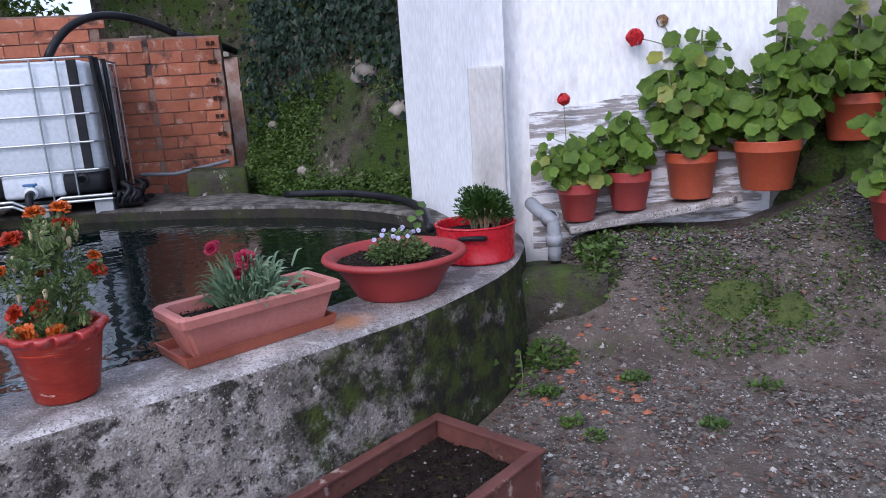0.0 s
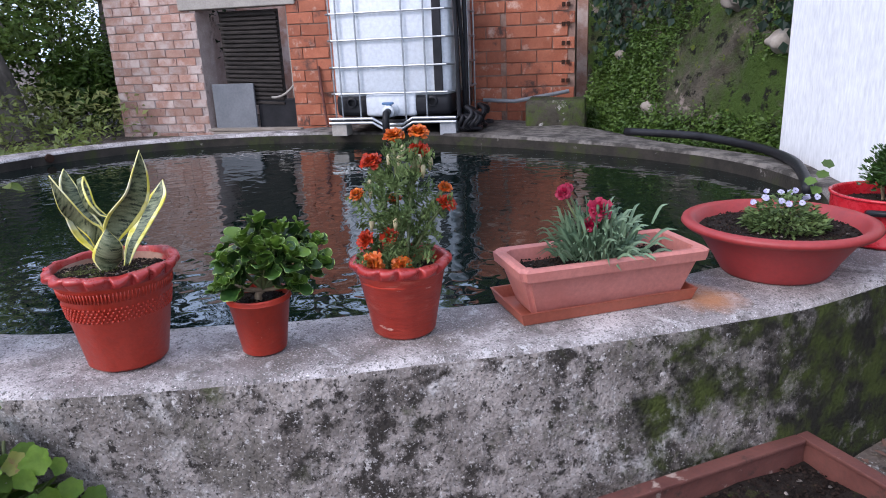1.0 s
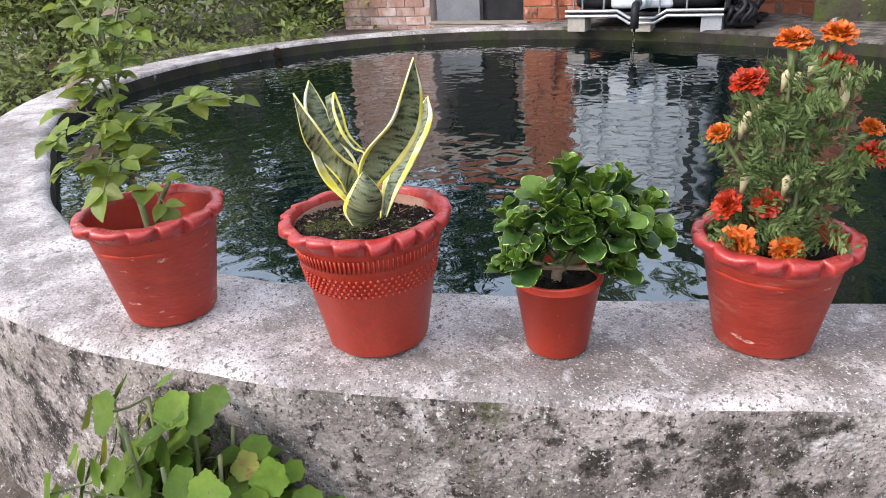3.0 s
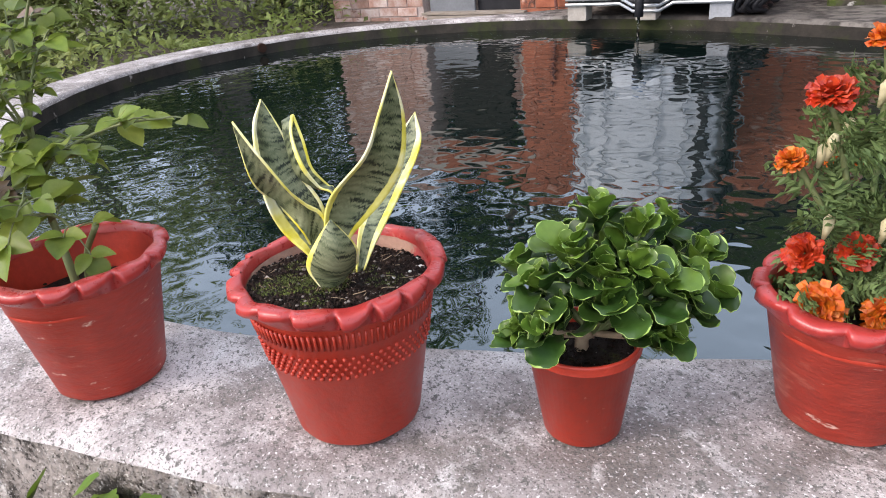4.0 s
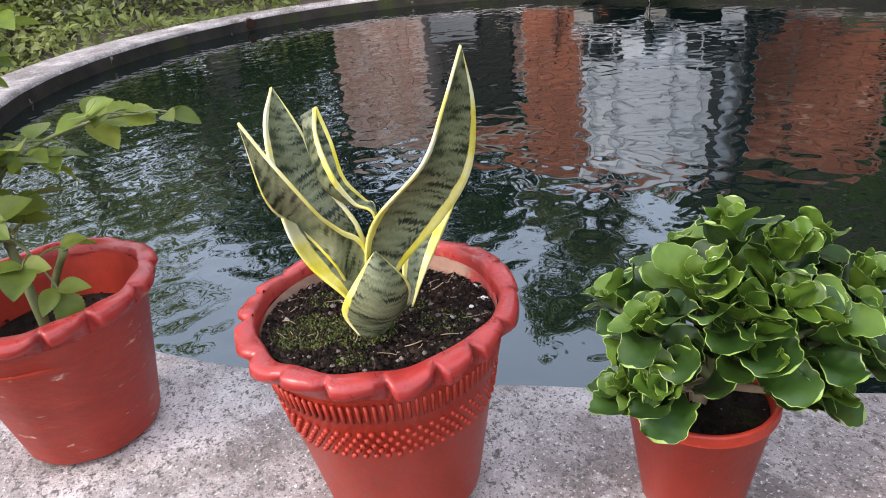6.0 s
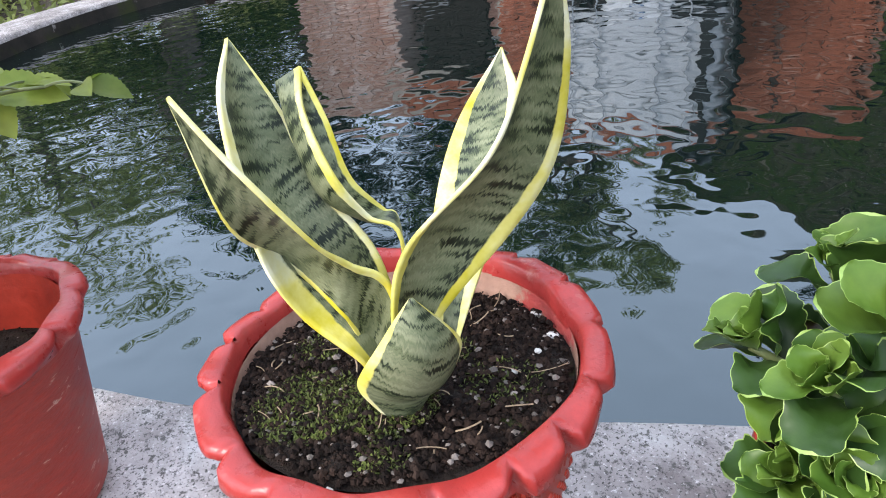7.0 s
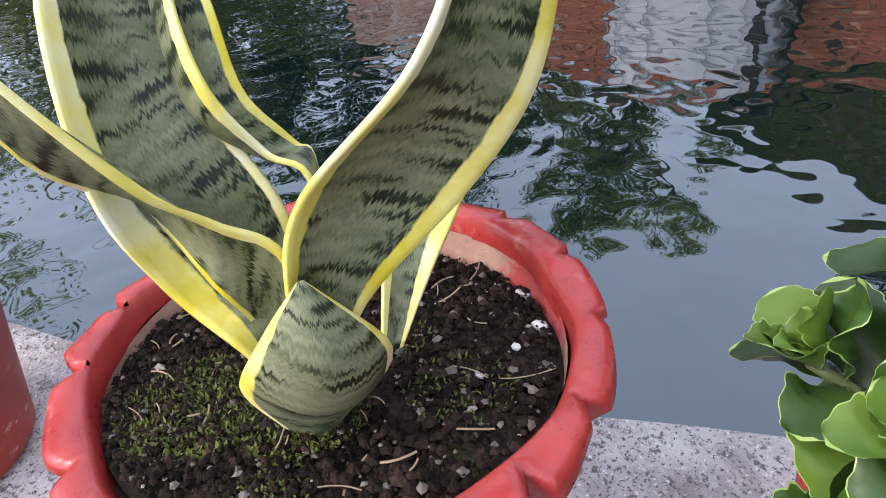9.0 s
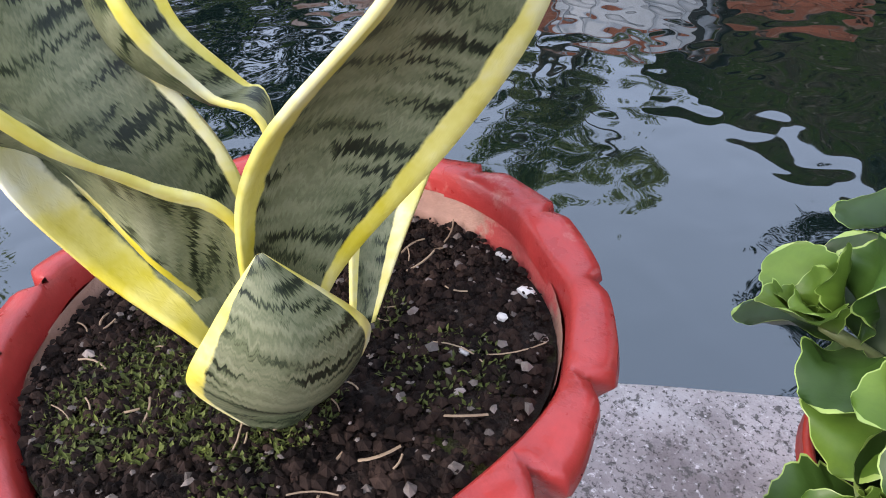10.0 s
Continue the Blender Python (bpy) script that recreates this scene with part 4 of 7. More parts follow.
def snake_soil(x, y):
    """The soil heaps up on one side of the pot; its axes are turned by 20 degrees."""
    c, d = math.cos(radians(20)), math.sin(radians(20))
    wx, wy = x * c - y * d, x * d + y * c
    return min(0.248, 0.2335 + 0.10 * wx - 0.085 * wy + 0.008 * math.exp(-((wx - 0.05) ** 2 + (wy + 0.03) ** 2) / 0.0012))


soil_disc(0.127, 0.232, SNAKE_POT, 1, shape=snake_soil)
ROSE_POT = scalloped_pot("flower_pot", "red clay pot with a wavy rim, scuffed sides", -1.838, 0.553, 0.144, 0.090, 0.237, 13, 0, dots=False, paint=TERRA_SCUFFED)
soil_disc(0.108, 0.16, ROSE_POT, 2)
MARIGOLD_POT = scalloped_pot("flower_pot", "red clay pot with a wavy rim and pale scratches", -1.119, 1.482, 0.131, 0.082, 0.205, 13, 40, dots=False, paint=TERRA_SCUFFED)
soil_disc(0.10, 0.168, MARIGOLD_POT, 4)
KALANCHOE_POT = plain_pot("flower_pot", "small plain orange-red plastic pot on the tank wall", -1.290, 1.162, RIM + 0.003, 0.079, 0.055, 0.15, TERRA, lip=0.008)
soil_disc(0.069, 0.132, KALANCHOE_POT, 6)
PLANTER = build_planter()
BOWL = build_bowl()
TIN = build_tin()


# ---------------------------------------------------------------- the old steel box on the ground
def build_trough():
    p0, px, py = Vector((-0.395, 2.36, 0)), Vector((0.43, -0.155, 0)), Vector((-0.24, -0.92, 0))
    ang = math.degrees(math.atan2(px.y, px.x))
    t = thing("steel_box", "open rusty brown steel box full of dark soil on the ground", "planter", pose(p0.x, p0.y, 0.035, 0, 0, ang))
    L, Wd, H = 0.95, 0.457, 0.16
    for nm, lo, hi in (("side", (0, -0.02, 0), (Wd, 0.0, H)), ("side", (0, -L, 0), (0.02, -0.022, H)), ("side", (Wd - 0.02, -L, 0), (Wd, -0.022, H)), ("side", (0.022, -L, 0), (Wd - 0.022, -L + 0.02, H))):
        part(nm, hb(lo, hi, 0.004), RUST, t)
    for lo, hi in (((-0.012, -0.03, H), (Wd + 0.012, 0.012, H + 0.012)), ((-0.012, -L, H), (0.03, -0.032, H + 0.012)), ((Wd - 0.03, -L, H), (Wd + 0.012, -0.032, H + 0.012))):
        part("rim", hb(lo, hi, 0.003), RUST, t)
    bm = hb((0.021, -L + 0.021, 0.01), (Wd - 0.021, -0.021, 0.095), 0.004)
    bmesh.ops.subdivide_edges(bm, edges=bm.edges[:], cuts=10, use_grid_fill=True)
    for v in bm.verts:
        if v.co.z > 0.05:
            v.co.z += 0.016 * fnoise(v.co.x * 16, v.co.y * 16)
    part("soil", bm, SOIL, t, "dark crumbly soil")
    return t


TROUGH = build_trough()


# ---------------------------------------------------------------- plants in the pots
def chain(pts, n):
    """A smooth line through pts (Catmull-Rom), n + 1 points."""
    p = [Vector(q) for q in pts]
    p = [p[0] * 2 - p[1]] + p + [p[-1] * 2 - p[-2]]
    out = []
    for i in range(n + 1):
        f = i / n * (len(p) - 3)
        k = min(int(f), len(p) - 4)
        t = f - k
        a, b, c, d = p[k:k + 4]
        out.append(0.5 * ((2 * b) + (c - a) * t + (2 * a - 5 * b + 4 * c - d) * t * t + (3 * b - a - 3 * c + d) * t ** 3))
    return out


def blade(bm, pts, width, facing, n=24, m=8, cup=0.25, twist=0.0, peak=0.55, base=0.35, thick=0.0, tip=1.0, roll=0.0, trim=1.0):
    """A sword-shaped leaf along pts, cupped across, with uv: u across, v along in metres."""
    uv = bm.loops.layers.uv.verify()
    line = chain(pts, n)
    length = sum((b - a).length for a, b in zip(line, line[1:]))
    rows, data = [], []
    run = 0.0
    for i, p in enumerate(line):
        t = i / n
        d = (line[min(i + 1, n)] - line[max(i - 1, 0)]).normalized()
        s = d.cross(Vector(facing)).normalized()
        q = Matrix.Rotation(radians(twist) * (t - 0.3), 3, d)
        s = q @ s
        up = s.cross(d)
        w = width * ((base + (1 - base) * smooth(0, peak, t)) * (1 - max(0, (t - peak) / (1 - peak)) ** (2.2 * tip)) + 0.004)
        row = []
        for j in range(m + 1):
            u = j / m * 2 - 1
            wav = 0.04 * width * math.sin(9 * t + 2 * u) * abs(u)
            row.append(bm.verts.new(p + s * (u * w / 2) + up * (cup * w * (u * u - 0.4) + wav + roll * w * max(0, -u - 0.4))))
        rows.append(row)
        data.append(run)
        if i < n:
            run += (line[i + 1] - p).length
    for i in range(n):
        for j in range(m):
            f = bm.faces.new((rows[i][j], rows[i][j + 1], rows[i + 1][j + 1], rows[i + 1][j]))
            for l, (a, b) in zip(f.loops, ((i, j), (i, j + 1), (i + 1, j + 1), (i + 1, j))):
                l[uv].uv = (0.5 + (b / m - 0.5) * trim, data[a])


def edge_leaf(bm, left, right, bulge=0.1, border=(0.12, 0.12), n=34, m=18, crease=None, stretch=1.0):
    """A stiff leaf between two edge lines, bulged across; uv: u across with its borders, v along in metres."""
    uv = bm.loops.layers.uv.verify()
    a_, b_ = chain(left, n), chain(right, n)
    mids = [(p + q) / 2 for p, q in zip(a_, b_)]
    rows, run = [], [0.0]
    for i in range(n + 1):
        d = (mids[min(i + 1, n)] - mids[max(i - 1, 0)]).normalized()
        s_ = b_[i] - a_[i]
        nrm = d.cross(s_)
        nrm = nrm.normalized() if nrm.length > 1e-9 else Vector((0, 0, 0))
        if nrm.dot(Vector((0.75, -0.3, 0.6))) < 0:
            nrm = -nrm
        w = s_.length
        row = []
        for j in range(m + 1):
            u = j / m
            off = nrm * (bulge * w * (1 - (2 * u - 1) ** 2) + 0.012 * w * math.sin(11 * i / n + 3 * u))
            if crease is not None:
                off = Vector(crease) * (1 - abs(2 * u - 1) ** 1.6) * smooth(0.2, 0.6, i / n)
            row.append(bm.verts.new(a_[i].lerp(b_[i], u) + off))
        rows.append(row)
        if i < n:
            run.append(run[-1] + (mids[i + 1] - mids[i]).length * stretch)
    fl, fr = border
    def across(u, i):
        t = i / n
        k = 0.65 + 0.5 * math.sin(math.pi * min(1, t * 1.15)) if t < 0.85 else 0.8
        l_, r_ = fl * k, fr * k
        if u < l_:
            return 0.105 * u / l_
        if u > 1 - r_:
            return 1 - 0.105 * (1 - u) / r_
        return 0.105 + 0.79 * (u - l_) / (1 - l_ - r_)
    for i in range(n):
        for j in range(m):
            f = bm.faces.new((rows[i][j], rows[i][j + 1], rows[i + 1][j + 1], rows[i + 1][j]))
            for l, (p, q) in zip(f.loops, ((i, j), (i, j + 1), (i + 1, j + 1), (i + 1, j))):
                l[uv].uv = (across(q / m, p), run[p])


def snake_material():
    m = bpy.data.materials.new("snake_plant_leaf")
    m.use_nodes = True
    t = m.node_tree
    b = t.nodes["Principled BSDF"]
    uvn = t.nodes.new("ShaderNodeUVMap")
    co = t.nodes.new("ShaderNodeTexCoord").outputs["Object"]
    def stretched(su, sv):
        mp = t.nodes.new("ShaderNodeMapping")
        mp.inputs["Scale"].default_value = (su, sv, 1)
        link(t, uvn.outputs["UV"], mp.inputs["Vector"])
        return mp.outputs["Vector"]
    teeth = noise_node(t, stretched(34, 26), 1.0, 3, 0.6)
    push = t.nodes.new("ShaderNodeCombineXYZ")
    link(t, teeth, push.inputs["Y"])
    jag = t.nodes.new("ShaderNodeVectorMath")
    jag.operation = "MULTIPLY_ADD"
    link(t, push.outputs[0], jag.inputs[0])
    jag.inputs[1].default_value = (0, 2.6, 0)
    link(t, stretched(1.5, 150), jag.inputs[2])
    bands = mix(t, 0.12, noise_node(t, jag.outputs[0], 1.0, 2, 0.5), noise_node(t, co, 260, 3))
    wob = noise_node(t, co, 90, 4)
    body = ramp(t, bands, [(0.385, (0.010, 0.017, 0.008)), (0.43, (0.046, 0.060, 0.028)), (0.465, (0.14, 0.16, 0.08)), (0.62, (0.25, 0.265, 0.15))])
    body = mix(t, ramp(t, noise_node(t, co, 17, 3), [(0.45, grey(0.0)), (0.70, grey(0.6))]), body, mix(t, 0.5, body, (0.020, 0.034, 0.020)))
    body = mix(t, 0.35, body, ramp(t, noise_node(t, co, 700, 2), [(0.3, grey(0.55)), (0.7, grey(1.0))]), "MULTIPLY")
    sp = t.nodes.new("ShaderNodeSeparateXYZ")
    link(t, uvn.outputs["UV"], sp.inputs["Vector"])
    e = t.nodes.new("ShaderNodeMath")
    e.operation = "SUBTRACT"
    link(t, sp.outputs["X"], e.inputs[0])
    e.inputs[1].default_value = 0.5
    ab = t.nodes.new("ShaderNodeMath")
    ab.operation = "ABSOLUTE"
    link(t, e.outputs[0], ab.inputs[0])
    ad = t.nodes.new("ShaderNodeMath")
    ad.operation = "MULTIPLY_ADD"
    link(t, wob, ad.inputs[0])
    ad.inputs[1].default_value = 0.06
    link(t, ab.outputs[0], ad.inputs[2])
    yellow = ramp(t, noise_node(t, co, 16, 5), [(0.36, (0.62, 0.52, 0.03)), (0.50, (0.78, 0.70, 0.20)), (0.66, (0.84, 0.82, 0.58))])
    col = mix(t, ramp(t, ad.outputs[0], [(0.418, grey(0)), (0.432, grey(1))]), body, yellow)
    link(t, col, b.inputs["Base Color"])
    b.inputs["Roughness"].default_value = 0.46
    b.inputs["Specular IOR Level"].default_value = 0.35
    bu = t.nodes.new("ShaderNodeBump")
    bu.inputs["Strength"].default_value = 0.15
    bu.inputs["Distance"].default_value = 0.003
    link(t, bands, bu.inputs["Height"])
    link(t, bu.outputs["Normal"], b.inputs["Normal"])
    return m


SNAKE = snake_material()


def build_snake_plant():
    o = Vector((-1.446, 0.872, 0.850))
    p = thing("snake_plant", "snake plant with upright banded green leaves edged in yellow", "snake plant", pose(*o))

    def leaf(left, right, **kw):
        bm = bmesh.new()
        edge_leaf(bm, [Vector(q) - o for q in left], [Vector(q) - o for q in right], **kw)
        ob = part("leaf", bm, SNAKE, p, smooth=True)
        so = ob.modifiers.new("thickness", "SOLIDIFY")
        so.thickness = 0.0026
        so.offset = 0

    # tall leaf
    leaf([(-1.446, 0.870, 0.865), (-1.4368, 0.8704, 0.9365), (-1.4246, 0.8814, 0.9805), (-1.3943, 0.9190, 1.0315), (-1.3841, 0.9395, 1.0774), (-1.388, 0.9655, 1.1268)],
         [(-1.447, 0.886, 0.865), (-1.4413, 0.9025, 0.912), (-1.4305, 0.9521, 0.9598), (-1.4115, 0.9775, 1.0089), (-1.4004, 0.9813, 1.0684), (-1.388, 0.9658, 1.1270)],
         bulge=-0.16, border=(0.115, 0.10))
    # long leaf that arches forward
    leaf([(-1.452, 0.858, 0.868), (-1.4678, 0.8579, 0.8953), (-1.4616, 0.8456, 0.9331), (-1.4957, 0.8277, 0.9648), (-1.468, 0.7987, 1.0098), (-1.4447, 0.787, 1.0900)],
         [(-1.444, 0.868, 0.868), (-1.4419, 0.8746, 0.9471), (-1.4408, 0.8524, 0.9762), (-1.4277, 0.8302, 1.0046), (-1.4277, 0.8076, 1.0468), (-1.4445, 0.7872, 1.0903)],
         bulge=-0.08, border=(0.055, 0.085))
    # broad leaf behind it
    leaf([(-1.448, 0.858, 0.868), (-1.4513, 0.8493, 0.8978), (-1.4763, 0.8246, 0.9331), (-1.4847, 0.8123, 0.9853), (-1.5251, 0.8219, 1.0548), (-1.588, 0.851, 1.081)],
         [(-1.456, 0.876, 0.868), (-1.462, 0.884, 0.905), (-1.480, 0.884, 0.955), (-1.5136, 0.8675, 0.9974), (-1.5543, 0.8665, 1.034), (-1.5882, 0.8513, 1.0812)],
         bulge=-0.14, border=(0.20, 0.05))
    # narrow folded leaf
    leaf([(-1.456, 0.880, 0.868), (-1.466, 0.897, 0.9607), (-1.4792, 0.8831, 0.9799), (-1.482, 0.8675, 1.0128), (-1.513, 0.868, 1.045), (-1.542, 0.881, 1.063)],
         [(-1.460, 0.888, 0.868), (-1.4806, 0.9031, 0.9627), (-1.4936, 0.9003, 0.9737), (-1.4988, 0.8841, 1.0006), (-1.5179, 0.8832, 1.0344), (-1.5425, 0.8815, 1.0632)],
         border=(0.075, 0.05), crease=(-0.009, -0.015, -0.008))
    # leaf leaning away over the far side of the pot
    leaf([(-1.478, 0.915, 0.845), (-1.505, 0.935, 0.8905), (-1.572, 0.975, 0.915), (-1.622, 1.036, 0.9620), (-1.629, 1.092, 1.0125)],
         [(-1.478, 0.928, 0.845), (-1.492, 0.958, 0.880), (-1.532, 1.020, 0.930), (-1.590, 1.080, 0.975), (-1.629, 1.0925, 1.0127)],
         bulge=-0.12, border=(0.20, 0.26))
    # short clasping leaf at the foot
    leaf([(-1.446, 0.856, 0.852), (-1.4459, 0.8424, 0.8837), (-1.4311, 0.8433, 0.9094), (-1.4199, 0.8562, 0.9354), (-1.4135, 0.8733, 0.9572)],
         [(-1.446, 0.884, 0.852), (-1.4428, 0.9060, 0.8750), (-1.4298, 0.9060, 0.8890), (-1.4146, 0.9000, 0.9165), (-1.4133, 0.8735, 0.9574)],
         bulge=0.30, border=(0.055, 0.055), stretch=1.5)


build_snake_plant()


def spoon_leaf(bm, base, way, normal, length, width, bend=0.25, teeth=9, ruffle=0.05):
    """A broad fleshy leaf, wider towards the tip, with a scalloped edge; its border faces take the second material."""
    d = Vector(way).normalized()
    s = d.cross(Vector(normal)).normalized()
    up = s.cross(d)
    n = 26
    rows = []
    for i in range(n + 1):
        t = i / n
        w = width * (0.15 + 0.85 * math.sin(math.pi * 0.5 * min(1, t / 0.6)) ** 1.5) * math.sqrt(max(0.0, 1 - max(0, (t - 0.55) / 0.452) ** 2.4))
        w *= 1 + 0.17 * (abs(math.sin(teeth * t * math.pi)) ** 0.7 - 0.6) * min(1, 2.5 * t)
        c = Vector(base) + d * length * t + up * (-bend * length * t * t + 0.04 * length * math.sin(3 * t))
        rows.append([bm.verts.new(c + s * w / 2 * u + up * (0.17 * w * u * u + ruffle * w * math.sin(9 * t + 3 * u) * abs(u) ** 1.5)) for u in (-1, -0.965, -0.55, 0, 0.55, 0.965, 1)])
    for i in range(n):
        for j in range(6):
            f = bm.faces.new((rows[i][j], rows[i][j + 1], rows[i + 1][j + 1], rows[i + 1][j]))
            f.material_index = 1 if j in (0, 5) or i == n - 1 else 0


def build_kalanchoe():
    o = Vector((-1.290, 1.162, 0.745))
    p = thing("kalanchoe", "bushy kalanchoe with fleshy scalloped green leaves", "kalanchoe", pose(*o))
    rg = random.Random(15)
    side, front = Vector((0.44, 0.90, 0)), Vector((0.90, -0.44, 0))
    # shoots: where each ends, sideways, forwards, up
    shoots = ((-0.078, 0.035, 0.040), (-0.055, 0.055, 0.055), (-0.060, 0.020, 0.100), (-0.020, 0.030, 0.150), (0.020, -0.015, 0.178), (0.085, 0.050, 0.105), (0.145, 0.000, 0.115),
              (0.150, 0.025, 0.065), (0.070, 0.005, 0.158), (0.020, 0.065, 0.085), (0.000, -0.080, 0.115), (0.080, -0.075, 0.115), (-0.080, -0.040, 0.090),
              (0.080, 0.062, 0.040), (0.115, -0.035, 0.135), (0.010, 0.055, 0.125), (0.050, 0.050, 0.130), (0.115, 0.040, 0.085))
    fork = side * 0.012 + front * 0.006 + Vector((0, 0, 0.016))
    trunk = bmesh.new()
    tube(trunk, bez((0, 0, -0.015), side * -0.006 + Vector((0, 0, 0.012)), fork, 6), [0.010, 0.0098, 0.0095, 0.009, 0.0088, 0.0085, 0.008], 9)
    part("trunk", trunk, STEM_WOODY, p, smooth=True)
    for hx, hy, z in shoots:
        c = side * hx + front * hy + Vector((0, 0, z))
        line = bez(fork, fork + (c - fork) * 0.45 + Vector((0, 0, -0.006 if z < 0.06 else 0.012)), c, 10)
        st = bmesh.new()
        tube(st, line, [0.0055 - 0.00022 * k for k in range(11)], 8)
        part("stem", st, STEM_WOODY if z < 0.06 else STEM, p, smooth=True)
        grow = (line[10] - line[7]).normalized()
        grow = (grow + Vector((0, 0, 0.7)) + front * 0.15).normalized()
        q = grow.to_track_quat("Z", "Y").to_matrix()
        turn = rg.uniform(0, 6.28)
        for node, (along, count, size, lift) in enumerate(((0.55, 2, 0.054, 0.30), (0.70, 2, 0.064, 0.55), (0.84, 3, 0.060, 0.9), (0.94, 3, 0.048, 1.3), (1.0, 3, 0.032, 2.2))):
            root = line[int(along * 10)].lerp(line[min(10, int(along * 10) + 1)], along * 10 % 1)
            for j in range(count):
                a = turn + node * 1.35 + j * 6.283 / count + rg.uniform(-0.4, 0.4)
                way = q @ Vector((math.cos(a), math.sin(a), lift + rg.uniform(-0.35, 0.4)))
                way.normalize()
                L = size * rg.uniform(0.75, 1.2)
                tip = root + way * L
                if tip.z < 0.020 and math.hypot(tip.x, tip.y) < 0.11:
                    way = (way + Vector((0, 0, 0.55))).normalized()
                nrm = grow - way * grow.dot(way) + Vector((rg.uniform(-0.45, 0.45), rg.uniform(-0.45, 0.45), 0.15))
                bm = bmesh.new()
                spoon_leaf(bm, root + way * 0.003, way, nrm, L, L * rg.uniform(0.56, 0.78), rg.uniform(-0.30, 0.30), rg.choice((6, 7, 8)), rg.uniform(0.10, 0.24))
                young = node > 2 or rg.random() < 0.15
                part("leaf", bm, [LEAF_KALANCHOE_NEW if young else LEAF_KALANCHOE, KALANCHOE_EDGE], p, smooth=True)


build_kalanchoe()


def petal_head(bm, c, r, up, layers=4, seed=0, wide=0.62):
    """A double flower: rings of short ruffled petals."""
    rg = random.Random(seed)
    q = Vector(up).normalized().to_track_quat("Z", "Y").to_matrix()
    c = Vector(c)
    for k in range(layers):
        t = k / max(1, layers - 1)
        n = int(13 - 6 * t)
        el = 0.05 + 1.15 * t
        for i in range(n):
            a = 2 * math.pi * (i + 0.5 * k) / n + rg.uniform(-0.15, 0.15)
            e = el + rg.uniform(-0.15, 0.15)
            d = Vector((math.cos(a) * math.cos(e), math.sin(a) * math.cos(e), math.sin(e)))
            s = Vector((-math.sin(a), math.cos(a), 0))
            L = r * (1 - 0.35 * t) * rg.uniform(0.85, 1.1)
            w = r * wide
            b0 = c + q @ (d * r * 0.12)
            ms = [c + q @ (d * L * 0.7 + s * w * 0.5 * u + Vector((0, 0, rg.uniform(-0.05, 0.08) * r))) for u in (-1, 0, 1)]
            es = [c + q @ (d * L + s * w * 0.42 * u + Vector((0, 0, rg.uniform(-0.16, 0.10) * r))) for u in (-1, 0, 1)]
            v0 = bm.verts.new(b0)
            mv = [bm.verts.new(x) for x in ms]
            ev = [bm.verts.new(x) for x in es]
            bm.faces.new((v0, mv[0], mv[1]))
            bm.faces.new((v0, mv[1], mv[2]))
            bm.faces.new((mv[0], ev[0], ev[1], mv[1]))
            bm.faces.new((mv[1], ev[1], ev[2], mv[2]))


BUD = mat("dry_bud", (0.42, 0.36, 0.18), (0.62, 0.54, 0.34), 60, 0.7, 0.2, 90)


